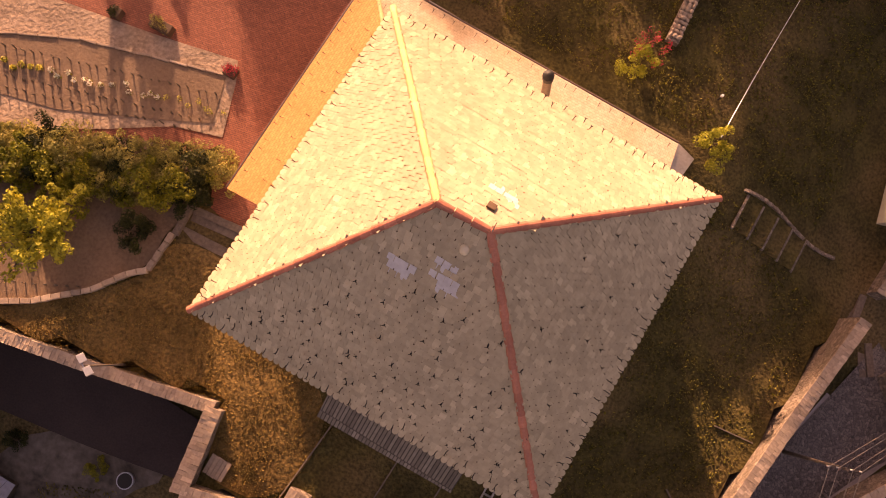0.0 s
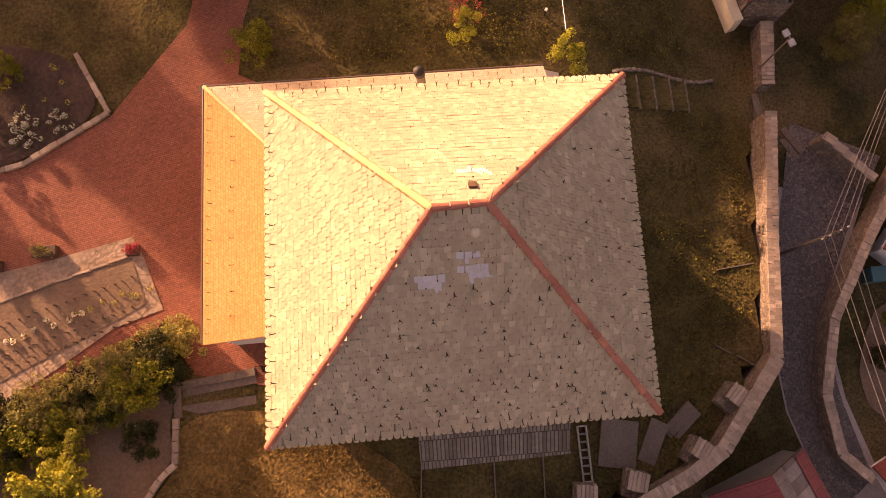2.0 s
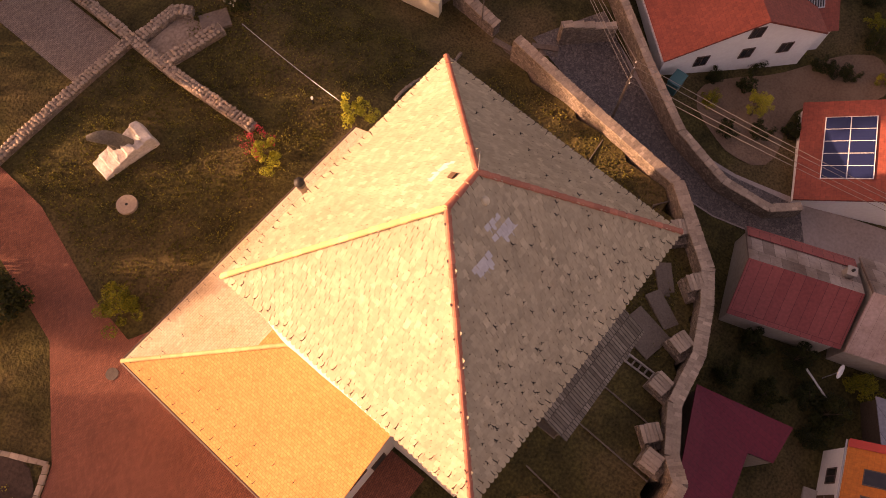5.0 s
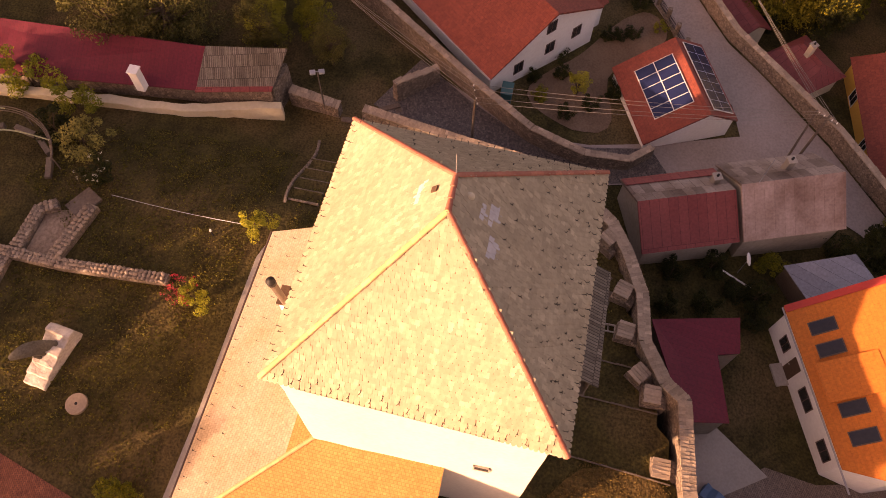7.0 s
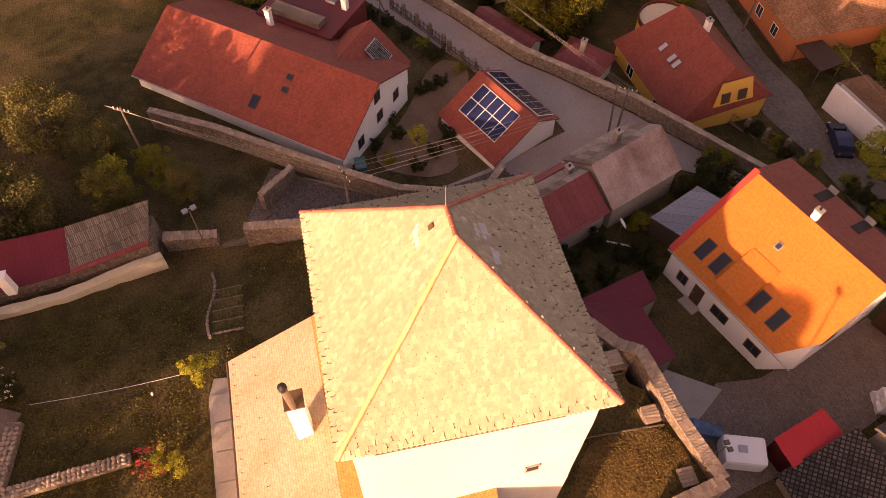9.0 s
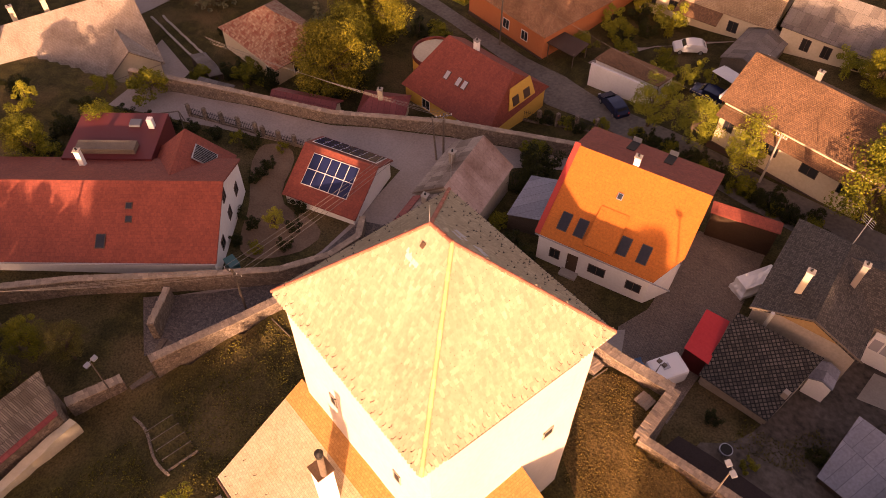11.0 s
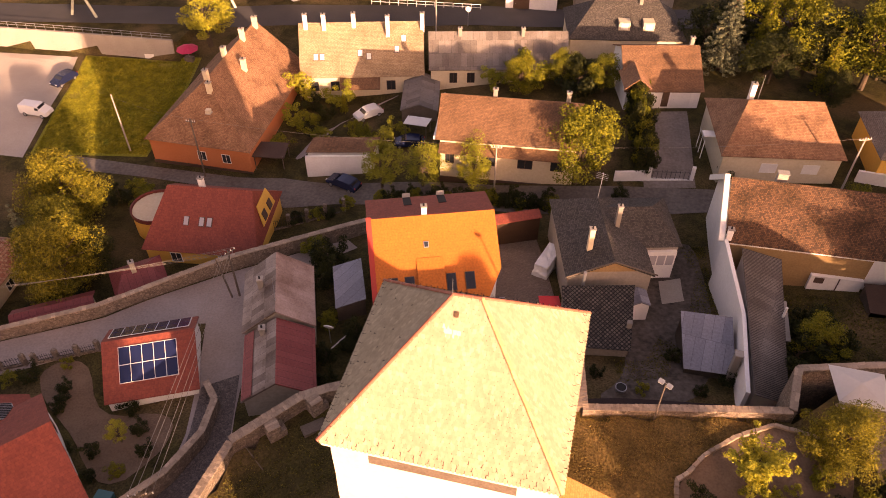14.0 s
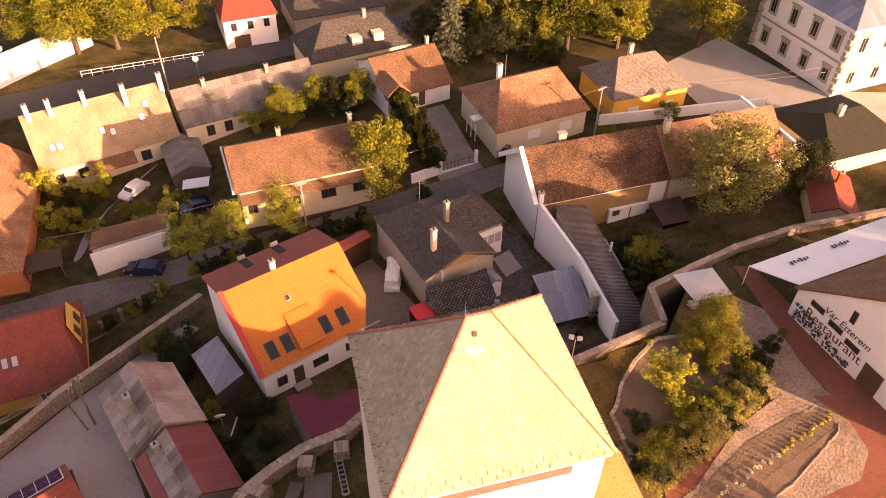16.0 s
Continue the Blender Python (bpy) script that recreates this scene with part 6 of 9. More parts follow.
# beyond the main road
h = House("white two-storey house with a red roof by the main road", 6.5, -97.5, 6, 9, 5, 5, -6.2, -1.0, -1.0, 1.8, M_WHITE, M_RED, (2, 2))
for x in (-2.6, 0, 2.6):
    h.window("f", x, -2.3, 0.9, 1.3, M_DARKFRAME)
h.door("f", 1.6, -6.0, 2.6, 2.2)
h = House("grey block behind the main road", -8, -99, 6, 16, 6, 6, -6.2, -2.0, -2.0, 0.2, M_GREYWALL, M_SLATE, (2, 2))
h = House("ivy-clad corner house with dormers under a dark roof", -8.6, -84.0, 10, 17, 5, 5, -6, -2.4, -2.4, 1.4, M_CREAM, M_SLATE, (4, 4), over=0.4)
for x in (-3, 0.5):
    part("dormer", box(1.6, 1.6, 1.3, Matrix.Translation((x, 3.0, -1.6))), M_CREAM, h.ob)
    part("window", box(1.0, 0.1, 0.8, Matrix.Translation((x, 3.82, -1.3))), M_FRAME, h.ob)
h.chimney(-2, 0.4, 2.3)
run_wall("embankment_wall", [(50, -91.2), (45, -87.9), (37.2, -94.8), (31, -99.5)], 0.6, [-1.4, -1.4, -1.6, -2.4], "pale rendered abutment wall beside the bridge", M_WHITE, rough=0.02)
run_wall("roadside_wall", [(104, -67.5), (87, -69.2), (73, -70.2), (58.5, -71.0)], 0.4, [-6.1, -6.1, -6.1, -6.0], "tall pale concrete retaining wall below the main road", M_CONC, rough=0.03)
run_wall("terrace_wall", [(63.6, -70.6), (56.8, -71.4)], 0.35, [-8.7, -8.4], "low white terrace wall at the end of the field", M_WHITE, rough=0.02)
par = thing("parasol", "pink parasol over a garden table", "parasol", Matrix.Translation((55.6, -70.0, ground_z(55.6, -70.0))))
part("pole", rod((0, 0, 0), (0, 0, 2.5), 0.03), M_STEEL, par)
bm = bmesh.new()
bmesh.ops.create_cone(bm, cap_ends=False, segments=8, radius1=1.7, radius2=0.02, depth=0.7, matrix=Matrix.Translation((0, 0, 2.4)))
bmesh.ops.solidify(bm, geom=bm.faces[:], thickness=0.03)
part("canopy", bm, plain("pink_cloth", (0.5, 0.03, 0.09), (0.6, 0.05, 0.12), 0.8, 5, 0.7, 0.1, 0.01), par, "pink parasol cloth")
part("table", box(1.4, 0.8, 0.75, bevel=0.03), M_OLDWOOD, par)
rl = thing("guard_rail", "thin grey railing on the retaining wall", "railing", Matrix.Translation((0, 0, 0)))
for a, b in (((104, -67.5), (87, -69.2)), ((87, -69.2), (73, -70.2)), ((73, -70.2), (58.5, -71.0))):
    for zz in (-5.5, -5.1):
        part("rail", rod((*a, zz), (*b, zz), 0.04, n=6), M_STEEL, rl)
    for k in range(9):
        x, y = a[0] + (b[0] - a[0]) * k / 9, a[1] + (b[1] - a[1]) * k / 9
        part("post", rod((x, y, -6.1), (x, y, -5.05), 0.035, n=6), M_STEEL, rl)
br = thing("footbridge", "pale green steel truss bridge over the main road", "bridge", Matrix.Translation((0, 0, 0)))
BA, BB, BD = Vector((44.5, -87.3, -1.7)), Vector((42.2, -93.0, -1.7)), Vector((0.93, 0.368, 0.004))
part("deck", prism([[BA, BA + BD * 60, BB + BD * 60, BB]], 0.4), M_CONC, br, "pale concrete deck")
for p in (BA, BB):
    part("kerb_beam", prism([[p + Vector((0, 0.4, 0.25)), p + BD * 60 + Vector((0, 0.4, 0.25)), p + BD * 60 + Vector((0, -0.4, 0.25)), p + Vector((0, -0.4, 0.25))]], 0.5), M_WHITE, br, "pale edge beam")
    for k in range(16):
        a, b = p + BD * (1 + 3.6 * k), p + BD * (1 + 3.6 * (k + 1))
        mid = (a + b) / 2 + Vector((0, 0, 2.9))
        ch = part("lower_chord", rod(a + Vector((0, 0, 0.3)), b + Vector((0, 0, 0.3)), 0.16, n=6), M_GREENSTEEL, br)
        part("diagonal", rod(a + Vector((0, 0, 0.3)), mid, 0.13, n=6), M_GREENSTEEL, ch)
        part("diagonal", rod(mid, b + Vector((0, 0, 0.3)), 0.13, n=6), M_GREENSTEEL, ch)
        if k < 15:
            part("upper_chord", rod(mid, mid + BD * 3.6, 0.17, n=6), M_GREENSTEEL, br)
for q in (12, 34):
    for dx in (-1.0, 1.2):
        part("pier_leg", rod(BA + BD * q + Vector((dx * 2, -1, -4.8)), BA + BD * q + Vector((dx * 0.4, -1, 0)), 0.22, n=8), M_GREENSTEEL, br)
rail = thing("guard_rail", "long white street railing with a round sign", "railing", Matrix.Translation((0, 0, 0)))
ra, rb = Vector((32, -89.4, -6.0)), Vector((14, -91.0, -6.0))
for zz in (0.5, 1.0):
    part("rail", rod(ra + Vector((0, 0, zz)), rb + Vector((0, 0, zz)), 0.05, n=6), M_FRAME, rail)
for k in range(13):
    p = ra.lerp(rb, k / 12)
    part("post", rod(p, p + Vector((0, 0, 1.05)), 0.05, n=6), M_FRAME, rail)
sg = thing("round_sign", "round road sign on a post", "sign", Matrix.Translation((15.0, -85.2, -6.2)))
part("post", rod((0, 0, 0), (0, 0, 3.2), 0.05), M_STEEL, sg)
part("plate", rod((0, -0.03, 3.1), (0, 0.03, 3.1), 0.45, n=20), M_FRAME, sg)


# ---- trees and shrubs ----
def leaf_cloud(centres, per, size, seed, squash=1.0):
    """Small leaves scattered over the shells of many clumps; each leaf is a bent quad."""
    r = np.random.RandomState(seed)
    cs = np.array([c[:3] for c in centres])
    rad = np.array([c[3] for c in centres])
    n = len(cs) * per
    idx = np.repeat(np.arange(len(cs)), per)
    d = r.normal(size=(n, 3))
    d /= np.linalg.norm(d, axis=1)[:, None]
    d[:, 2] = d[:, 2] * 0.85 + 0.12
    p = cs[idx] + d * (rad[idx] * r.uniform(0.55, 1.08, n) ** 0.7)[:, None] * np.array([1, 1, squash])
    nrm = d + r.normal(size=(n, 3)) * 0.55
    nrm /= np.linalg.norm(nrm, axis=1)[:, None]
    t = np.cross(nrm, r.normal(size=(n, 3)))
    t /= np.linalg.norm(t, axis=1)[:, None]
    b = np.cross(nrm, t)
    s = (size * r.uniform(0.6, 1.3, n))[:, None]
    v = np.stack([p - t * s, p - b * s * 0.55 + nrm * s * 0.15, p + t * s, p + b * s * 0.55 + nrm * s * 0.15], axis=1).reshape(-1, 3)
    me = bpy.data.meshes.new("crown")
    me.from_pydata(v.tolist(), [], [(4 * i, 4 * i + 1, 4 * i + 2, 4 * i + 3) for i in range(n)])
    return me




# ---- castle grounds ----
gal = thing("timber_gallery", "timber gallery with a shake roof hung on the tower", "gallery", Matrix.Translation((0, 0, 0)))
part("roof", prism([[(-1.9, -7.15, 13.95), (3.5, -7.05, 14.1), (3.5, -5.1, 15.3), (-1.9, -5.1, 15.3)]], 0.1), M_WOODSHINGLE, gal, "weathered grey wooden shakes")
for k in range(18):
    part("board", box(0.28, 0.05, 1.9, Matrix.Translation((-1.6 + k * 0.29, -6.8, 12.2 + rng.uniform(-0.05, 0.05)))), M_OLDWOOD, gal)
part("floor", box(5.2, 1.7, 0.12, Matrix.Translation((0.8, -6.0, 12.1))), M_OLDWOOD, gal)
for x in (-1.6, 0.8, 3.2):
    part("bracket", rod((x, -5.2, 10.6), (x, -6.7, 12.1), 0.09, n=6), M_OLDWOOD, gal)


def low_line(name, a, b, w, h, mat, label, category="kerb", pieces=0.0):
    """A low straight kerb or rail laid on the ground from a to b."""
    n = max(1, int(math.hypot(b[0] - a[0], b[1] - a[1]) / (pieces or 1.2)))
    ob = thing(name, label, category, Matrix.Translation((a[0], a[1], ground_z(*a))))
    ang = math.atan2(b[1] - a[1], b[0] - a[0])
    L = math.hypot(b[0] - a[0], b[1] - a[1]) / n
    for k in range(n):
        f = (k + 0.5) / n
        x, y = a[0] + (b[0] - a[0]) * f, a[1] + (b[1] - a[1]) * f
        part("stone" if pieces else "length", box(L * (0.95 if pieces else 1.02), w * rng.uniform(0.9, 1.1) if pieces else w, h + 0.3, Matrix.Translation((x - a[0], y - a[1], ground_z(x, y) - ground_z(*a) - 0.3 + (rng.uniform(-0.03, 0.03) if pieces else 0)))
                                                  @ Matrix.Rotation(ang + (rng.gauss(0, 0.05) if pieces else 0), 4, "Z"), bevel=0.02 if pieces else 0), mat, ob)
    return ob


for a, b in (((-2.0, -7.2), (-2.6, -13.6)), ((1.8, -7.2), (1.5, -12.8)), ((4.5, -7.2), (4.2, -11.6)), ((15.4, -3.2), (17.4, -4.6)), ((16.2, 1.2), (18.4, 1.4))):
    low_line("garden_edging", a, b, 0.07, 0.12, M_OLDWOOD, "thin wooden edging strip in the shaded lawn")
hr = thing("cable_rail", "thin pale cable strung over the lawn", "cable", Matrix.Translation((8.8, 25.0, ground_z(8.8, 25))))
for k in range(8):
    A, B = [Vector((-0.3 * q / 8, -9.8 * q / 8, ground_z(8.8 - 0.3 * q / 8, 25 - 9.8 * q / 8) - ground_z(8.8, 25) + 0.3 - 0.12 * math.sin(q * math.pi / 8))) for q in (k, k + 1)]
    part("length", rod(A, B, 0.022, n=5), M_STEEL, hr)
for q in (0, 8):
    part("peg", rod((-0.3 * q / 8, -9.8 * q / 8, ground_z(8.8, 25 - 9.8 * q / 8) - ground_z(8.8, 25) - 0.1), (-0.3 * q / 8, -9.8 * q / 8, ground_z(8.8, 25 - 9.8 * q / 8) - ground_z(8.8, 25) + 0.34), 0.03, n=6), M_POLE, hr)
hol = thing("hollow_blocks", "row of hollow concrete blocks beside the steps", "blocks", Matrix.Translation((6.75, -6.9, ground_z(6.75, -8) - 0.1)))
for k in range(7):
    bm = bmesh.new()
    for x, y, sx, sy in ((0.24, 0, 0.08, 0.46), (-0.24, 0, 0.08, 0.46), (0, 0.2, 0.42, 0.07), (0, -0.2, 0.42, 0.07)):
        add_box(bm, sx, sy, 0.35, Matrix.Translation((x, y, 0)))
    part("block", bm, M_CONC, hol, "", Matrix.Translation((0, -0.25 - k * 0.42, 0)))


def plank_steps(x, y, deg, n, length, depth, rise, mat, label):
    ob = thing("steps", label, "steps", Matrix.Translation((x, y, ground_z(x, y))) @ Matrix.Rotation(radians(deg), 4, "Z"))
    for k in range(n):
        part("step", box(length, depth * 1.04, 0.5, Matrix.Translation((0, -k * depth, -0.3 - k * rise)), bevel=0.02), mat, ob)
    return ob


plank_steps(7.9, -7.9, 78, 5, 2.6, 0.42, 0.06, M_OLDWOOD, "weathered timber steps fanning towards the wall")
plank_steps(10.4, -8.0, 62, 3, 2.4, 0.34, 0.05, M_OLDWOOD, "weathered timber steps fanning towards the wall")
plank_steps(12.3, -7.0, 40, 3, 2.2, 0.34, 0.05, M_OLDWOOD, "weathered timber steps fanning towards the wall")
est = thing("garden_stairs", "four shallow timber-edged lawn steps", "steps", Matrix.Translation((0, 0, 0)))
for k in range(5):
    x = 11.6 + k * 1.15
    part("edge", box(0.16, 2.2, 0.35, Matrix.Translation((x, 12.35, ground_z(x, 12.35) - 0.22)), bevel=0.02), M_STONE, est)
    if k < 4:
        part("tread", box(0.95, 2.1, 0.3, Matrix.Translation((x + 0.58, 12.35, ground_z(x + 0.58, 12.35) - 0.24))), M_GRASS, est)
for k in range(9):
    a, b = (11.2 + k * 0.8, 13.55 + 0.25 * math.sin(k * 0.7)), (12.0 + k * 0.8, 13.55 + 0.25 * math.sin((k + 1) * 0.7))
    low_line("edging_stone", a, b, 0.2, 0.15, M_STONE, "low stone edging of the lawn steps", "kerb", 0.4)
plank_steps(-12.4, -2.75, 6, 3, 3.9, 0.4, 0.13, M_OLDCONC, "long worn concrete steps below the brick plaza")
lst = thing("landing", "concrete landing below the steps", "paving", Matrix.Translation((-12.4, -4.15, ground_z(-12.4, -4.5) - 0.1)) @ Matrix.Rotation(radians(3), 4, "Z"))
part("slab", box(3.9, 0.55, 0.3, Matrix.Translation((0, 0, -0.2)), bevel=0.02), M_OLDCONC, lst)
part("end_wall", box(0.35, 1.9, 0.7, Matrix.Translation((-2.1, 0.6, -0.3)), bevel=0.04), M_OLDCONC, lst)
plank_steps(21.2, 11.7, -84, 4, 1.9, 0.42, 0.18, M_OLDCONC, "worn steps through the gap in the castle wall")
plank_steps(23.2, 9.4, -60, 6, 2.0, 0.40, 0.17, M_OLDCONC, "worn concrete steps down to the lane")
plank_steps(7.6, 26.2, 150, 4, 2.0, 0.4, 0.06, M_OLDCONC, "four old steps beside the ruin")


def rubble(name, pts, thick, high, label):
    """A ruined wall of loose stones, each with its own edges."""
    ob = thing(name, label, "ruin", Matrix.Translation((pts[0][0], pts[0][1], 0)))
    for a, b in zip(pts, pts[1:]):
        L = math.hypot(b[0] - a[0], b[1] - a[1])
        ang = math.atan2(b[1] - a[1], b[0] - a[0])
        n = max(1, int(L / 0.28))
        mx, my = (a[0] + b[0]) / 2, (a[1] + b[1]) / 2
        part("core", box(L + thick * 0.6, thick * 1.0, high + 0.92, Matrix.Translation((mx - pts[0][0], my - pts[0][1], ground_z(mx, my) - 1.0)) @ Matrix.Rotation(ang, 4, "Z"), bevel=0.05), M_STONE, ob)
        for k in range(n):
            f = (k + 0.5) / n
            x, y = a[0] + (b[0] - a[0]) * f, a[1] + (b[1] - a[1]) * f
            for s in (-0.34, 0.0, 0.34):
                part("stone", rng.choice(ROCKS), None, ob, "", Matrix.Translation((x - pts[0][0] - math.sin(ang) * s * thick, y - pts[0][1] + math.cos(ang) * s * thick, ground_z(x, y) + high - 0.06 + rng.uniform(-0.07, 0.05)))
                     @ Matrix.Rotation(rng.uniform(0, 6.28), 4, "Z") @ Matrix.Diagonal((0.17 * rng.uniform(0.7, 1.3), 0.145 * rng.uniform(0.7, 1.3), 0.1, 1)))
    return ob


ROCKS = []
for k in range(5):
    bm = bmesh.new()
    bmesh.ops.create_icosphere(bm, subdivisions=1, radius=1)
    for v in bm.verts:
        v.co *= 1 + 0.28 * noise.noise(v.co * 1.3 + Vector((k * 7, 0, 0)))
    me = mesh_of(bm, "stone")
    me.materials.append(M_COPING)
    ROCKS.append(me)
rubble("ruin_wall", [(3.2, 40), (3.3, 33.6), (3.2, 29.6), (3.1, 25.6), (3.5, 18.9)], 0.75, 0.55, "low ruined wall of grey rubble in the lawn")
rubble("ruin_wall", [(-9.0, 29.4), (-2.8, 29.6), (2.8, 29.7)], 0.7, 0.5, "low ruined cross wall of grey rubble")
rubble("ruin_wall", [(3.6, 29.3), (6.6, 29.2), (7.2, 28.4)], 0.8, 0.6, "low ruined chamber wall of grey rubble")
rubble("ruin_wall", [(3.4, 26.6), (5.2, 26.2), (7.4, 25.8)], 0.9, 0.6, "low ruined chamber wall of grey rubble")
draped("ruin_floor", [(3.6, 28.8), (6.8, 28.8), (7.4, 26.4), (3.6, 26.9)], M_GRAVEL, "bare earth floor inside the ruin", "ground", 0.06)
draped("slab_floor", [(-1.5, 39), (2.7, 39), (2.7, 30.2), (-1.5, 30.2)], M_PAVER, "old paved floor between the ruin walls", "paving", 0.06)

# a wedge of pale stone that rises in ledges to one end, with a bronze wing leaning on it
SM = Matrix.Translation((-2.8, 23.7, ground_z(-2.8, 23.7) - 0.1)) @ Matrix.Rotation(radians(-8), 4, "Z")
bm = bmesh.new()
prof = [(-2.0, 0.0), (-1.95, 0.38), (-1.4, 0.5), (-1.38, 0.62), (-0.75, 0.74), (-0.72, 0.86), (-0.1, 0.96), (-0.06, 1.1), (0.5, 1.16), (0.56, 1.02), (1.1, 1.08), (1.16, 1.3), (1.75, 1.22), (1.95, 0.0)]
sides = [[bm.verts.new((x, y * (0.78 + 0.08 * x / 2), z)) for x, z in prof] for y in (-1, 1)]
bm.faces.new(sides[0])
bm.faces.new(sides[1][::-1])
for q in range(len(prof)):
    r = (q + 1) % len(prof)
    bm.faces.new((sides[0][r], sides[0][q], sides[1][q], sides[1][r]))
bmesh.ops.recalc_face_normals(bm, faces=bm.faces[:])
bmesh.ops.triangulate(bm, faces=bm.faces[:])
bmesh.ops.bevel(bm, geom=bm.edges[:], offset=0.03, segments=1, affect="EDGES")
bmesh.ops.subdivide_edges(bm, edges=bm.edges[:], cuts=2, use_grid_fill=True)
for v in bm.verts:
    v.co += Vector((noise.noise(v.co * 2), noise.noise(v.co * 2 + Vector((4, 0, 0))), noise.noise(v.co * 2 + Vector((0, 7, 0))))) * 0.08
solid("stone_block", bm, M_PALESTONE, "pale rough stone block rising in ledges", "stone", SM)
bm = bmesh.new()
rows_ = []
for k in range(11):
    f = k / 10
    c = Vector((0.75 - 2.0 * f, -0.25 + 1.5 * f, 1.0 + 1.0 * f + 0.35 * math.sin(f * 3.1)))
    w = 0.10 + 0.36 * math.sin(0.25 + f * 2.75)
    side = Vector((0.45, 0.55, 0.7)).normalized()
    up = Vector((0.5, 0.5, -0.7)).normalized()
    rows_.append([bm.verts.new(c + side * w * q + up * e) for q, e in ((-1, 0), (-0.3, 0.06), (0.4, 0.05), (1, 0), (0.4, -0.05), (-0.3, -0.06))])
for a, b in zip(rows_, rows_[1:]):
    for q in range(6):
        bm.faces.new((a[q], a[(q + 1) % 6], b[(q + 1) % 6], b[q]))
bm.faces.new(rows_[0][::-1])
bm.faces.new(rows_[-1])
add_rod(bm, (0.1, 0.1, 0.7), (-0.45, 0.45, 1.55), 0.24, 0.13, 9)
add_rod(bm, (-0.35, 0.2, 0.7), (-0.5, 0.5, 1.3), 0.15, 0.1, 8)
solid("statue", bm, M_BRONZE, "weathered bronze wing shape leaning on the stone", "statue", SM)
mill = thing("millstone", "round stone disc lying in the lawn", "stone", Matrix.Translation((-5.2, 21.1, ground_z(-5.2, 21.1))))
bm = bmesh.new()
bmesh.ops.create_cone(bm, cap_ends=True, segments=28, radius1=0.68, radius2=0.64, depth=0.3, matrix=Matrix.Translation((0, 0, 0.05)))
part("disc", bm, M_COPING, mill)
part("hole", rod((0, 0, 0.15), (0, 0, 0.21), 0.09, n=12), M_OPENSHADE, mill)
man = thing("manhole", "round iron manhole cover in the brick paving", "manhole", Matrix.Translation((-12.8, 13.8, ground_z(-12.8, 13.8))))
bm = bmesh.new()
bmesh.ops.create_cone(bm, cap_ends=True, segments=24, radius1=0.36, radius2=0.36, depth=0.14, matrix=Matrix.Translation((0, 0, 0.01)))
part("cover", bm, M_POLE, man)

arb = thing("arbour", "ring of bent poles and plank seats round a fire circle", "arbour", Matrix.Translation((8.6, 34.4, ground_z(8.6, 34.4))))
for rr, zz in ((4.9, 1.5), (5.0, 1.62), (4.8, 1.38)):
    bm = bmesh.new()
    for k in range(26):
        a0_, a1_ = -1.25 + k * 0.1, -1.25 + (k + 1) * 0.1
        add_rod(bm, (math.cos(a0_) * rr, math.sin(a0_) * rr, zz), (math.cos(a1_) * rr, math.sin(a1_) * rr, zz), 0.045, n=5)
    part("bent_pole", bm, M_OLDWOOD, arb)
for a in (-1.2, -0.7, -0.2, 0.4, 0.9):
    part("upright", rod((math.cos(a) * 4.9, math.sin(a) * 4.9, 0), (math.cos(a) * 4.9, math.sin(a) * 4.9, 1.6), 0.05, n=6), M_OLDWOOD, arb)
    part("seat", box(0.4, 1.7, 0.45, Matrix.Rotation(a, 4, "Z") @ Matrix.Translation((4.2, 0, -0.05)), bevel=0.03), M_OLDWOOD, arb)
for a in (-0.9, 0.1):
    bm = bmesh.new()
    for k in range(10):
        f, g = k / 10, (k + 1) / 10
        P = lambda q: Vector((math.cos(a) * 4.9 * (1 - 0.55 * q), math.sin(a) * 4.9 * (1 - 0.55 * q), 1.5 + 2.6 * math.sin(q * 1.6)))
        add_rod(bm, P(f), P(g), 0.05, n=5)
    part("arch", bm, M_PALEPOLE, arb, "pale bent poles")

# kerbs of the beds
FB = [(-20.2, 16.6), (-18.3, 12.8), (-23.0, 10.1), (-26.5, 9.3), (-31, 8.6)]
for a, b in zip(FB, FB[1:]):
    low_line("bed_kerb", a, b, 0.28, 0.22, M_COPING, "pale stone kerb of the flower bed", "kerb", 0.5)
for a, b in (((-32.0, -1.6), (-31.4, -0.9)), ((-31.4, -0.9), (-25.2, 2.0)), ((-25.2, 2.0), (-17.2, 4.3))):
    low_line("bed_edging", a, b, 0.12, 0.2, M_COPING, "thin pale edging of the planted strip", "kerb", 1.0)
SB = [(-14.6, -4.6), (-14.6, -6.9), (-15.4, -7.6), (-16.5, -9.2), (-18.8, -11.2), (-21.7, -12.9), (-24.9, -12.6), (-27.0, -11.8)]
for a, b in zip(SB, SB[1:]):
    low_line("bed_kerb", a, b, 0.3, 0.32, M_COPING, "low stone kerb round the shrub bed", "kerb", 0.5)
for a, b in (((-10.8, 12.4), (6.4, 12.0)),):
    wk = thing("slab_walk", "walk of large old stone slabs beside the annex", "path", Matrix.Translation((0, 0, 0)))
    for k in range(9):
        x = -10.0 + k * 1.95
        part("slab", box(1.88, 1.45, 0.2, Matrix.Translation((x, 12.95 - 0.01 * k + rng.uniform(-0.04, 0.04), ground_z(x, 13) - 0.06)) @ Matrix.Rotation(rng.gauss(0, 0.012), 4, "Z"), bevel=0.02), M_CONC, wk)


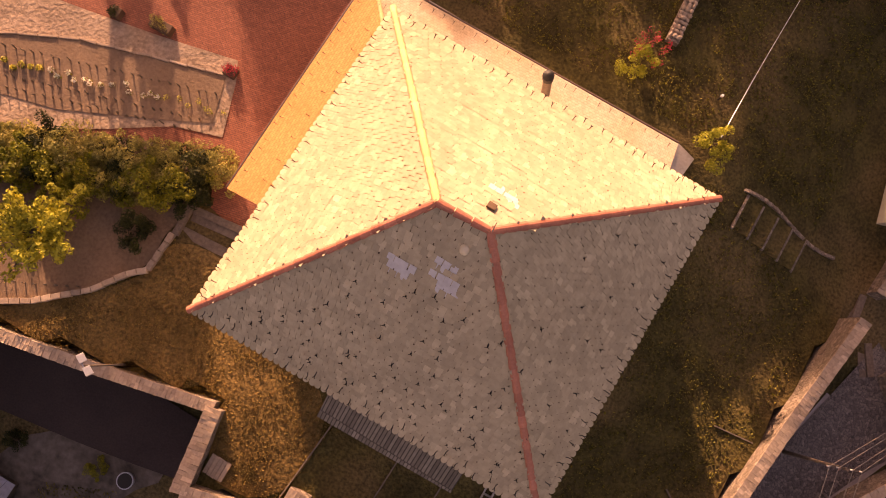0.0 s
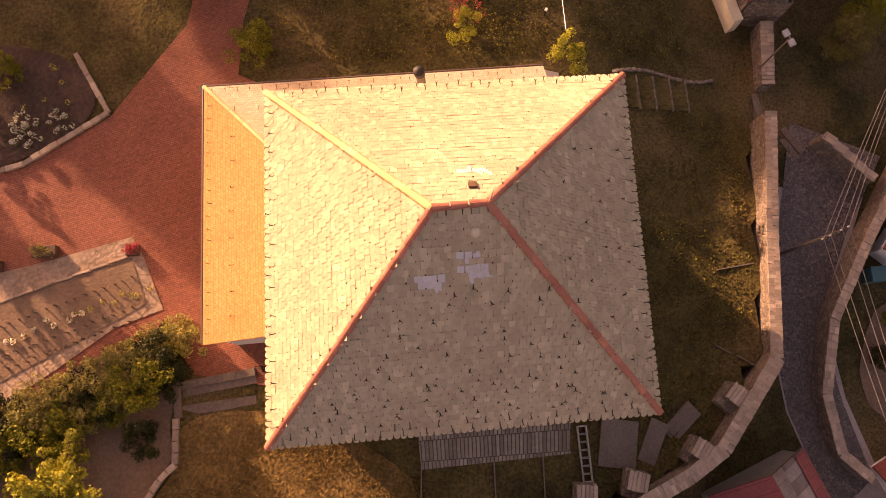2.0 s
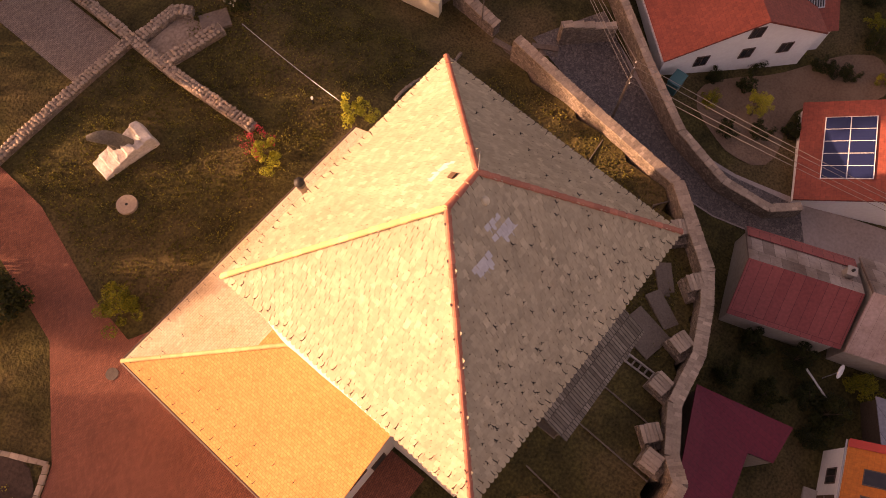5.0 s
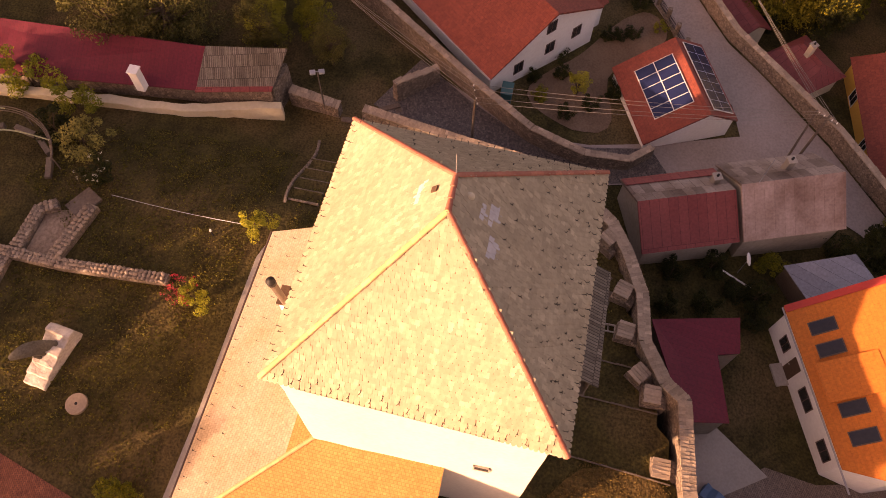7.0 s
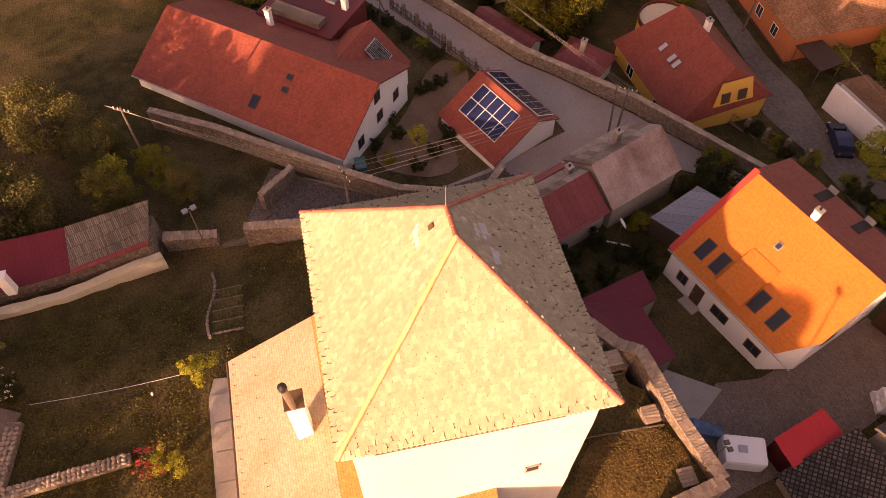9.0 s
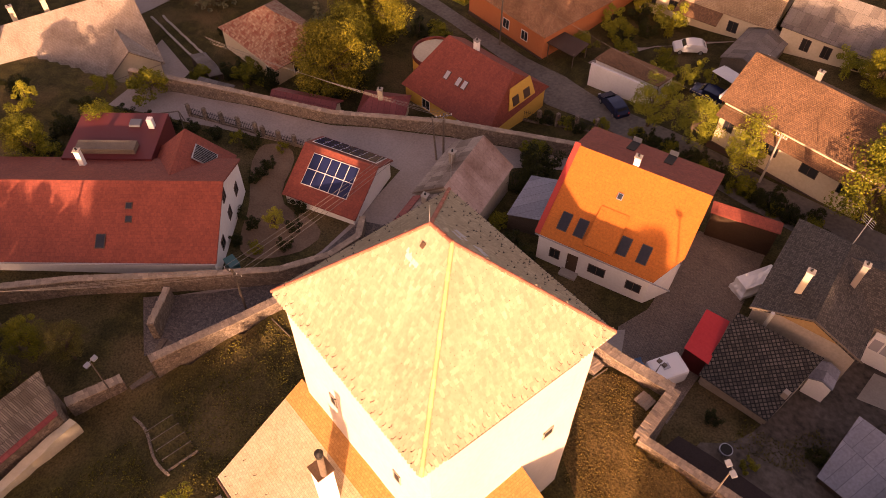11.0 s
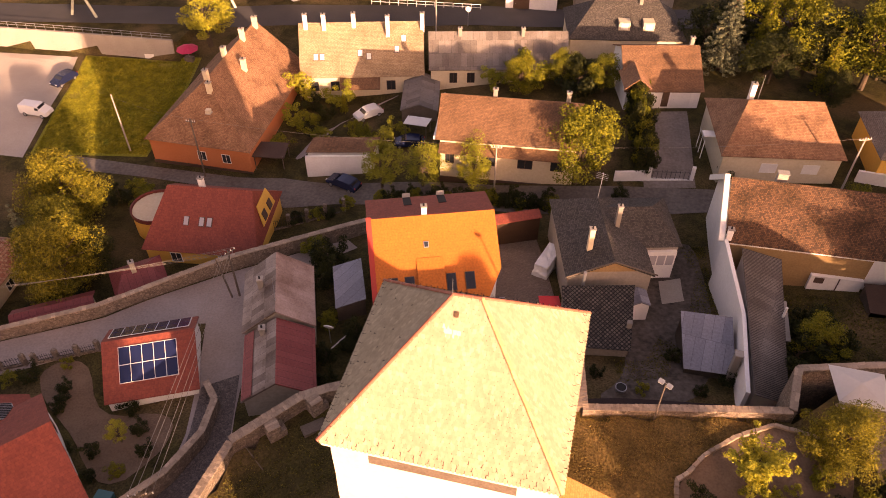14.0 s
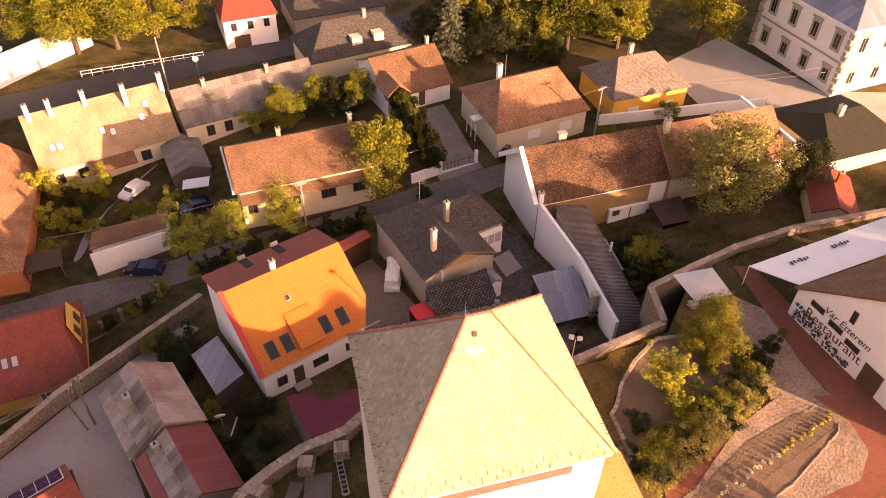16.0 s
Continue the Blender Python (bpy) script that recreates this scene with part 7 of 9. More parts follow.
def sprigs(name, label, pts, mat, size, per, category="flowers", spread=0.16, z0=0.25, stem=True):
    """Small plants: stems with clusters of petals or leaves, one thing a row."""
    cs = [(x, y, ground_z(x, y) + z0 * rng.uniform(0.8, 1.2), spread) for x, y in pts]
    c0 = cs[0]
    ob = thing(name, label, category, Matrix.Translation((c0[0], c0[1], ground_z(c0[0], c0[1]))))
    me = leaf_cloud([(x - c0[0], y - c0[1], z - ground_z(c0[0], c0[1]), s) for x, y, z, s in cs], per, size, len(pts) + 3)
    part("blossom", me, mat, ob)
    if stem:
        part("foliage", leaf_cloud([(x - c0[0], y - c0[1], z - ground_z(c0[0], c0[1]) - 0.15, s * 1.3) for x, y, z, s in cs], per, size * 0.9, len(pts) + 9), L_GREEN, ob)
    return ob


def make_tree(name, label, leaf_mat, seed, height=6.0, spread=2.6, clumps=64, per=190, size=0.088, trunk_h=0.24, category="tree", low=0.0):
    r = random.Random(seed)
    ob = thing(name, label, category, Matrix.Translation((0, 0, -500)))
    bm = bmesh.new()
    top = Vector((r.uniform(-0.2, 0.2), r.uniform(-0.2, 0.2), height * 0.6))
    add_rod(bm, (0, 0, -0.6), top * (trunk_h / 0.6), height * 0.035, height * 0.026, 8)
    add_rod(bm, top * (trunk_h / 0.6), top, height * 0.026, height * 0.012, 7)
    centres = []
    for k in range(clumps):
        a = r.uniform(0, 2 * math.pi)
        w = r.random()
        z = height * (trunk_h + low + (1 - trunk_h - low) * w)
        env = math.sin(math.pi * min(1, 0.16 + 0.78 * w)) ** 0.7
        d = spread * env * r.uniform(0.35, 1.0) * (1 + 0.25 * math.sin(3 * a + seed))
        c = (math.cos(a) * d, math.sin(a) * d, z * r.uniform(0.92, 1.05), spread * r.uniform(0.17, 0.33))
        centres.append(c)
        if k % 3 == 0:
            st = top * r.uniform(0.5, 0.95)
            add_rod(bm, st, Vector(c[:3]) * 0.9 + st * 0.1, height * 0.011, height * 0.004, 5)
    part("trunk", bm, M_BARK, ob)
    part("crown", leaf_cloud(centres, per, size, seed), leaf_mat, ob)
    return ob


def make_spruce(name, label, leaf_mat, seed, height=12.0, spread=3.0):
    r = random.Random(seed)
    ob = thing(name, label, "tree", Matrix.Translation((0, 0, -500)))
    part("trunk", rod((0, 0, -0.6), (0, 0, height * 0.97), height * 0.022, 0.03, 8), M_BARK, ob)
    centres = []
    z = height * 0.1
    while z < height:
        w = 1 - z / height
        n = max(3, int(9 * w) + 2)
        for k in range(n):
            a = 2 * math.pi * k / n + r.uniform(-0.3, 0.3)
            for q in (0.35, 0.65, 0.95):
                d = spread * w * q * r.uniform(0.85, 1.1)
                centres.append((math.cos(a) * d, math.sin(a) * d, z - d * 0.22, 0.16 * spread * (0.35 + w * 0.8) * (1.15 - q * 0.5)))
        z += height * 0.055
    part("crown", leaf_cloud(centres, 26, 0.16, seed, 0.6), leaf_mat, ob)
    return ob


def make_star_tree():
    """A young tree whose bright leaves sit along separate rising shoots, with gaps between them."""
    r = random.Random(77)
    ob = thing("tree", "young bright yellow-green tree with separate rising shoots", "tree", Matrix.Translation((0, 0, -500)))
    bm = bmesh.new()
    add_rod(bm, (0, 0, -0.5), (0, 0, 2.2), 0.14, 0.1, 8)
    centres = []
    for k in range(30):
        a, lift = k * 2.4, r.uniform(0.25, 1.25)
        base = Vector((0, 0, r.uniform(1.4, 3.0)))
        d = Vector((math.cos(a) * math.cos(lift), math.sin(a) * math.cos(lift), math.sin(lift)))
        L = r.uniform(1.9, 3.1)
        tip = base + d * L
        add_rod(bm, base, tip, 0.045, 0.012, 5)
        for q in (0.38, 0.56, 0.74, 0.92):
            c = base.lerp(tip, q) + Vector((r.gauss(0, 0.07), r.gauss(0, 0.07), r.gauss(0, 0.05)))
            centres.append((c.x, c.y, c.z, 0.40 * (1.15 - 0.6 * q)))
    part("trunk", bm, M_BARK, ob)
    part("crown", leaf_cloud(centres, 46, 0.11, 77), L_YELLOW, ob)
    return ob


BROAD = [make_tree("tree", "broad leafy green tree in a garden", L_GREEN, 11), make_tree("tree", "broad leafy green tree in a garden", L_GREEN, 12, spread=2.9, clumps=70),
         make_tree("tree", "broad leafy green tree in a garden", L_GREEN, 13, spread=2.4, clumps=58)]
YELLOWT = [make_tree("tree", "young tree with yellow-green leaves", L_YELLOW, 21, 6, 2.3, 46, 160, 0.085), make_tree("tree", "young tree with yellow-green leaves", L_YELLOW, 22, 6, 2.5, 48, 160, 0.085)]
OLIVET = [make_tree("tree", "large walnut tree with browning leaves", L_OLIVE, 31, 6, 2.9, 84, 190, 0.08, 0.22)]
WILD = [make_tree("tree", "wild olive-green tree crowding the lane", L_WILD, 33, 6, 2.7, 66, 180, 0.08), make_tree("tree", "wild olive-green tree crowding the lane", L_WILD, 34, 6, 2.6, 64, 180, 0.082)]
PINE = [make_tree("tree", "unseen tall bare-stemmed pine added to cast shade", L_DARK, 35, 6, 2.4, 24, 150, 0.13, 0.66)]
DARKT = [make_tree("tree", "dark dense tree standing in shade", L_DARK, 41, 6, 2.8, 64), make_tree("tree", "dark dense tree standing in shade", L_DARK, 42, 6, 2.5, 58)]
STAR = [make_star_tree()]
ROUND = [make_tree("tree", "dense round tree beside the restaurant path", L_ROUND, 77, 6, 2.7, 150, 200, 0.075, 0.12)]
BUSH_G = [make_tree("bush", "rounded green garden bush with small leaves", L_GREEN, 51, 1.5, 1.0, 22, 120, 0.06, 0.1, "bush"), make_tree("bush", "rounded green garden bush with small leaves", L_GREEN, 52, 1.4, 1.1, 24, 120, 0.06, 0.1, "bush")]
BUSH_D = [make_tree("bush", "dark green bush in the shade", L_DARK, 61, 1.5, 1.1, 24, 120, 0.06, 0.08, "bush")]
BUSH_Y = [make_tree("bush", "loose yellow-green garden shrub in sun", L_YELLOW, 71, 1.6, 1.0, 20, 110, 0.055, 0.12, "bush")]
BUSH_O = [make_tree("bush", "olive-grey shrub of a loose hedge", L_OLIVE, 81, 1.3, 1.1, 26, 120, 0.05, 0.06, "bush")]
SPRUCE = [make_spruce("spruce", "tall blue-green spruce with hanging boughs", L_SPRUCE, 91), make_spruce("spruce", "slender dark conifer among garden trees", L_GREEN, 92, 12, 2.2)]


def plant(kind, x, y, h, wide=1.0, label="", z=None, base_h=6.0):
    src = kind[int(abs(x * 7 + y * 3)) % len(kind)]
    k = h / base_h
    zz = ground_z(x, y) if z is None else z
    ob = copy_thing(src, Matrix.Translation((x, y, zz)) @ Matrix.Rotation((x * 1.7 + y) % 6.28, 4, "Z") @ Matrix.Diagonal((k * wide, k * wide, k, 1)))
    if label:
        tagged(ob, label)
    return ob


for x, y, h, w in ((-5.0, -49.6, 9.6, 1.1), (4.4, -68.6, 5.5, 1.1), (-1.2, -71, 5.2, 1.1), (-6.8, -69.5, 5.2, 1.1), (-41, -75.5, 12, 1.1), (-31, -80, 12, 1.0), (-48.6, -73.5, 11, 1.2), (-60.9, -70, 13, 1.1),
                   (32.8, -97.0, 11, 1.1), (27, -97, 11, 1.2), (20.9, -99.5, 11, 1.2), (15.6, -100.4, 9, 1.1), (38, -100, 10, 1.1), (24, -102, 11, 1.2), (50.5, 1.5, 5.0, 1.1), (52.4, 8.4, 6, 1.0), (-27.9, -25.8, 4.5, 1.2), (28.7, 17, 4.0, 1.0), (23.6, -56, 3.2, 1.0)):
    plant(BROAD, x, y, h, w)
for x, y, h, w in ((18.3, -46.3, 6.2, 1.1), (13.2, -46.7, 6.0, 1.05), (7.1, -47.2, 6.6, 1.1), (53.6, -73.6, 10, 1.25), (27, 20, 5, 0.9), (29.7, -5.3, 2.6, 1.0)):
    plant(YELLOWT, x, y, h, w)
for x, y, h, w in ((54.5, -35.0, 10.0, 0.95), (48.5, -24.0, 9.5, 1.0), (50.4, -28.4, 9.0, 0.9)):
    plant(ROUND, x, y, h, w, "dense dark conifer with sunlit tips beside the street")
plant(OLIVET, -41.8, -33.2, 10.6, 1.22)
plant(ROUND, -25.6, -11.2, 5.2, 1.1, "dense round tree beside the restaurant path")
plant(STAR, -19.6, -7.9, 4.5, 1.55)
for x, y, h, w in ((23.4, 31.5, 8, 1.0), (24.9, 27.4, 8, 1.0), (26.2, 20.5, 5.2, 0.95), (36, 31, 6.5, 1.0), (33.6, 25.2, 7.6, 1.0), (26.3, 14.8, 4.2, 0.9), (30, 36, 10, 1.0), (31, 20.5, 5.2, 0.9)):
    plant(WILD, x, y, h, w)
# unseen tall trees, mostly north-west of the castle, added to shade lawns and roofs
for x, y, h, w in ((-36.0, 19.1, 8.5, 0.38), (-36.7, 32.6, 10.4, 0.75), (-43.0, 39.8, 12.5, 0.64), (-14.4, 48.6, 19.2, 0.64), (-9, 54, 13.6, 0.84), (-22, 60, 15.1, 1.13), (-12, 64, 13.0, 1.1), (3, 66, 13.0, 0.99), (-45.1, 54.0, 17.0, 0.43), (-40.3, 58.4, 17.0, 0.30), (-53, -14.5, 8.5, 0.8), (-56.5, -16.5, 8.5, 0.9)):
    plant(BROAD, x, y, h, w, "unseen tall broad tree added to cast shade")
for x, y, h, w in ((-37.2, 18.0, 11.7, 0.58), (-19.4, 59.4, 21, 0.8), (-17.6, 53.6, 20, 0.82)):
    plant(PINE, x, y, h, w)
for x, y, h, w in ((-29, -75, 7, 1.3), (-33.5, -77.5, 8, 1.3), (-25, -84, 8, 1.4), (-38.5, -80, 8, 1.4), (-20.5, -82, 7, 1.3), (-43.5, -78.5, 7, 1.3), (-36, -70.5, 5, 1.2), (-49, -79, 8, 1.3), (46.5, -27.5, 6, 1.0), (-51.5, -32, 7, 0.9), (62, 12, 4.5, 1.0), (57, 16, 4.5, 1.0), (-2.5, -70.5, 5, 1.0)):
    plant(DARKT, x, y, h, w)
for x, y, h, k in ((-22.5, -77.5, 14.5, 0), (-27.5, -79, 13.5, 1), (-35.6, -73.5, 10, 1), (53.2, -37.5, 8.5, 1), (53.2, -26.2, 10.5, 0), (50.2, -30.8, 9.5, 1), (77.0, -23.6, 13, 0), (81.6, -32, 12, 1), (78, -27, 9, 0), (28.6, -63, 3.8, 1), (-51, -32.5, 6, 1), (56, -9, 5, 0), (86, -36, 12, 1)):
    plant([SPRUCE[k]], x, y, h, 1.0, base_h=12.0)
for x, y, h, kind in ((82.2, -20.1, 2.8, BUSH_Y), (69.5, -20.6, 1.2, BUSH_D), (62.8, -13.4, 1.6, BUSH_G), (8.2, 14.4, 1.9, BUSH_Y), (-10.0, 16.2, 1.9, BUSH_G), (-14.4, 21.5, 3.4, BUSH_D), (-14.6, 25.0, 3.0, BUSH_D), (12.7, 29.0, 2.8, BUSH_O), (10.0, 26.4, 1.8, BUSH_D), (13.2, 31.4, 2.4, BUSH_D),
                      (2.6, 16.4, 1.7, BUSH_Y), (-16.2, -5.5, 1.7, BUSH_D), (-24.7, -8.9, 1.5, BUSH_G), (-19.6, -6.4, 1.8, BUSH_G), (-22.6, -7.6, 0.9, BUSH_Y), (-21.2, -7.2, 0.8, BUSH_Y), (19.3, -29.6, 3.2, BUSH_D), (18.0, -28.0, 2.6, BUSH_D),
                      (24.8, -40.2, 1.4, BUSH_G), (21.5, -42.0, 1.6, BUSH_G), (47.2, -39.7, 2.4, BUSH_G), (-25.6, 14, 1.5, BUSH_Y), (-26, 11.7, 1.6, BUSH_Y), (-24, 15.6, 1.4, BUSH_G), (35, -65.5, 2.8, BUSH_Y), (32.4, -58, 2.6, BUSH_G),
                      (34.4, -53, 2.4, BUSH_G), (30.5, -61, 2.2, BUSH_D), (33.2, -62.5, 2.4, BUSH_D), (23.8, -53.6, 2.4, BUSH_Y), (20.3, -54.6, 2.8, BUSH_Y), (26.5, -52.2, 2.0, BUSH_D), (22.2, -52.0, 1.8, BUSH_D), (6.8, -63, 1.6, BUSH_G),
                      (-22.3, -51.8, 2.0, BUSH_D), (-36.5, -50.5, 2.6, BUSH_G), (16.2, 31.6, 2.6, BUSH_Y), (17.4, 36, 3.2, BUSH_Y), (-33.2, -11.0, 0.7, BUSH_G), (13.5, -20.5, 2.0, BUSH_D), (15.4, -17.2, 1.8, BUSH_D), (12.2, -16.8, 1.6, BUSH_D),
                      (14.4, -14.4, 1.6, BUSH_D), (11.5, -14.2, 1.4, BUSH_D), (16.6, -21.6, 1.6, BUSH_G), (14.0, -44.6, 1.4, BUSH_D), (10.4, -45.0, 1.4, BUSH_D), (2.0, -45.8, 1.5, BUSH_D), (-2.0, -46.3, 1.4, BUSH_D), (40, -40.9, 1.6, BUSH_G)):
    plant(kind, x, y, h, 1.0, base_h=1.5)
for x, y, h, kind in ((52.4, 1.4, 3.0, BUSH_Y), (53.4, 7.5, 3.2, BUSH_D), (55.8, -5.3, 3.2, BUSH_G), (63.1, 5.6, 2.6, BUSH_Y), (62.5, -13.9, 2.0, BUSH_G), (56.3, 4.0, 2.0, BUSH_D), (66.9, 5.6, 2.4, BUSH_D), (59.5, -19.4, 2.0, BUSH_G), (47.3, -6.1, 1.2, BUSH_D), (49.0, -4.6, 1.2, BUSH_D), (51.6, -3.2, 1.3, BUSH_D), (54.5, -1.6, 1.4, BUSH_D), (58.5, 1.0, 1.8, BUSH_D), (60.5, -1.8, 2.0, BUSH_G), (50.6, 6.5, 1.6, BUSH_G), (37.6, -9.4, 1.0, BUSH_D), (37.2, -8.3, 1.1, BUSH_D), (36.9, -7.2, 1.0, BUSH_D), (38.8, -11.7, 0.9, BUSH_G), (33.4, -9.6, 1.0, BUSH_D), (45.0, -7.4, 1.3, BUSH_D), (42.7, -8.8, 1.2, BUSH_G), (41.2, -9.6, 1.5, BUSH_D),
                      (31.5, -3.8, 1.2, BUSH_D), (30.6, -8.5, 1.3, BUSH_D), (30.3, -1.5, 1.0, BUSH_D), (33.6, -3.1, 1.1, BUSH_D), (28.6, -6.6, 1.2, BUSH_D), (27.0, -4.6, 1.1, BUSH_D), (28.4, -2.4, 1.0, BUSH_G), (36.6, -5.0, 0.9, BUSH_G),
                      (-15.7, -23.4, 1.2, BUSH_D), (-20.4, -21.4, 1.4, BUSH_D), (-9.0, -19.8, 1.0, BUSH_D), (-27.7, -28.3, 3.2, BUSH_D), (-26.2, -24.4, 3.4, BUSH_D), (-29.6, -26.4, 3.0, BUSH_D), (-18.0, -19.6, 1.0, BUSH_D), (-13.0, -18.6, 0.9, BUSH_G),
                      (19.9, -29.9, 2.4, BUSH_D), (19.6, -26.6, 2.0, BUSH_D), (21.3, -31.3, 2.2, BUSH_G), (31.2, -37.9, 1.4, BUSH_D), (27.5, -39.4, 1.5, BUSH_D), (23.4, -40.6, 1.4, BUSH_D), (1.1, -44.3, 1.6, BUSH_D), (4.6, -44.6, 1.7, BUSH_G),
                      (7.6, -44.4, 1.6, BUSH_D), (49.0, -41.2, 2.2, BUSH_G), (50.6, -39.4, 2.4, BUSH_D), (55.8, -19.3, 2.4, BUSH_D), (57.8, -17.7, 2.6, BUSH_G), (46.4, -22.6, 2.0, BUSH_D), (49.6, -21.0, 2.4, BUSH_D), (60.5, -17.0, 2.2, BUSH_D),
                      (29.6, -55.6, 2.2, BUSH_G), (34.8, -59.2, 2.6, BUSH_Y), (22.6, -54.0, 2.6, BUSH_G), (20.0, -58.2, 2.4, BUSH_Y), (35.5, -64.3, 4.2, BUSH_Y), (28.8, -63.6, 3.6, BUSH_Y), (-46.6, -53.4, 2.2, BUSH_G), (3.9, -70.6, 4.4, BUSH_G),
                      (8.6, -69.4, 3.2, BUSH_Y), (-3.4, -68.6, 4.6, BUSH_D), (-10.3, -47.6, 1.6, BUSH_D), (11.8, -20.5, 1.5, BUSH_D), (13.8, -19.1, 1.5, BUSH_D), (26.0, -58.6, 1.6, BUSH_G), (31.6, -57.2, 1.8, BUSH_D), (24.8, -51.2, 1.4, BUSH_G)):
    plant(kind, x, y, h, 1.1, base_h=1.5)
for i in range(22):
    x = 17.5 - i * 1.02
    plant(BUSH_D if i % 4 else BUSH_G, x, -43.4 - 0.055 * (17.5 - x) + 0.25 * math.sin(i * 1.7), 1.5 + 0.3 * math.sin(i * 2.3), 1.0, "dark clipped hedge along the back street", base_h=1.5)
k = 0
for i in range(19):
    f = i / 18
    for side in (-0.9, 0.6):
        x, y = -14.4 - 13.2 * f + side * 0.4, -1.2 - 5.3 * f + side * 1.0 + rng.uniform(-0.3, 0.3)
        plant((BUSH_O, BUSH_O, BUSH_G, BUSH_O)[k % 4] if k % 5 else BUSH_D, x, y, rng.uniform(1.35, 1.9), 1.2, base_h=1.5)
        k += 1
for i in range(6):
    plant(BUSH_D, -27.8 - i * 0.5 + rng.uniform(-0.8, 0.8), -7.0 - i * 0.55, 1.3, 1.2, base_h=1.5)
for i in range(15):
    plant(BUSH_D if i % 3 else BUSH_G, -11.3 - 0.10 * i, -65.2 + i * 0.95, 3.9 + 0.5 * math.sin(i * 2.1), 0.62, "tall dark hedge beside the driveway", base_h=1.5)
for src in STAR + ROUND + WILD + PINE + BROAD + YELLOWT + OLIVET + DARKT + BUSH_G + BUSH_D + BUSH_Y + BUSH_O + SPRUCE:
    for o in list(src.children_recursive) + [src]:
        bpy.data.objects.remove(o)


# ---- flowers, stakes and small things in the castle yard ----
row = [(-32.0 + i * 0.5 + rng.gauss(0, 0.12), -2.4 + i * 0.152 + rng.gauss(0, 0.15)) for i in range(33)]
sprigs("flower_row", "row of pale yellow flowers in the dry bed", row[:13], L_YELFL, 0.085, 40)
sprigs("flower_row", "row of white flowers in the dry bed", row[13:26], L_WHITEFL, 0.075, 26)
sprigs("flower_row", "row of pale yellow flowers in the dry bed", row[26:], L_YELFL, 0.05, 22)
sprigs("flower_patch", "patch of white flowers in the dark bed", [(-22.3 + rng.uniform(-1.6, 2.4), 11.6 + rng.uniform(-0.5, 1.6)) for i in range(34)], L_WHITEFL, 0.07, 20)
sprigs("flower_patch", "scattered yellow flowers in the dark bed", [(-24 + rng.uniform(-2, 4), 14 + rng.uniform(-1, 2)) for i in range(9)], L_YELFL, 0.05, 14)
sprigs("rose_flowers", "red rose blossoms on the garden shrub", [(2.6 + rng.uniform(-0.9, 0.9), 17.1 + rng.uniform(-0.7, 0.9)) for i in range(26)], L_FLOWER, 0.06, 16, spread=0.2, z0=1.5, stem=False)
sprigs("white_roses", "white blossoms on the dark shrub", [(10.0 + rng.uniform(-1.2, 1.2), 26.6 + rng.uniform(-1.3, 1.3)) for i in range(18)], L_WHITEFL, 0.05, 8, spread=0.1, z0=1.7, stem=False)
stk = thing("vine_stakes", "rows of small staked plants in the dry bed", "plants", Matrix.Translation((0, 0, 0)), kind="stuff")
bm = bmesh.new()
for off in (-1.5, -0.8, 0.9):
    for i in range(30):
        x, y = -31.4 + i * 0.50 + rng.gauss(0, 0.06), -2.2 + off + i * 0.152
        z = ground_z(x, y)
        add_rod(bm, (x, y, z), (x + rng.gauss(0, 0.04), y + rng.gauss(0, 0.04), z + rng.uniform(0.35, 0.65)), 0.055, 0.025, 5)
for i in range(16):
    x, y = -17.2 - i * 0.5, -9.4 - i * 0.16 - 0.5 * math.sin(i * 0.2)
    z = ground_z(x, y)
    add_rod(bm, (x, y, z), (x, y, z + 0.4), 0.04, 0.03, 5)
part("stakes", bm, M_OLDWOOD, stk)


def planter(x, y, sx, sy, sz, label, leaf_mat):
    p = thing("planter", label, "planter", Matrix.Translation((x, y, ground_z(x, y))))
    part("box", box(sx, sy, sz, bevel=0.04), M_WOOD, p)
    part("foliage", leaf_cloud([(rng.uniform(-sx / 2, sx / 2) * 0.8, rng.uniform(-sy / 2, sy / 2) * 0.8, sz + 0.1, 0.22) for _ in range(8)], 40, 0.05, 7), leaf_mat, p)


planter(-21.6, 4.9, 1.3, 0.6, 0.5, "brown wooden flower box with dull plants", L_OLIVE)
planter(-16.9, 4.6, 0.7, 0.6, 0.4, "small planter with red flowers", L_FLOWER)
planter(-24.2, 4.3, 0.6, 0.6, 0.5, "round dark planter with dull plants", L_DARK)
cyc = thing("bicycle", "black bicycle leaning by the annex steps", "bicycle", Matrix.Translation((-9.6, -2.4, ground_z(-9.6, -2.4) + 0.05)) @ Matrix.Rotation(radians(-12), 4, "Z") @ Matrix.Rotation(radians(14), 4, "X"))
for x in (-0.5, 0.5):
    bm = bmesh.new()
    for k in range(16):
        a, b = k * math.pi / 8, (k + 1) * math.pi / 8
        add_rod(bm, (x + 0.33 * math.cos(a), 0, 0.34 + 0.33 * math.sin(a)), (x + 0.33 * math.cos(b), 0, 0.34 + 0.33 * math.sin(b)), 0.022, n=5)
    for k in range(6):
        a = k * math.pi / 3
        add_rod(bm, (x, 0, 0.34), (x + 0.32 * math.cos(a), 0, 0.34 + 0.32 * math.sin(a)), 0.005, n=4)
    part("wheel", bm, M_TYRE, cyc)
bm = bmesh.new()
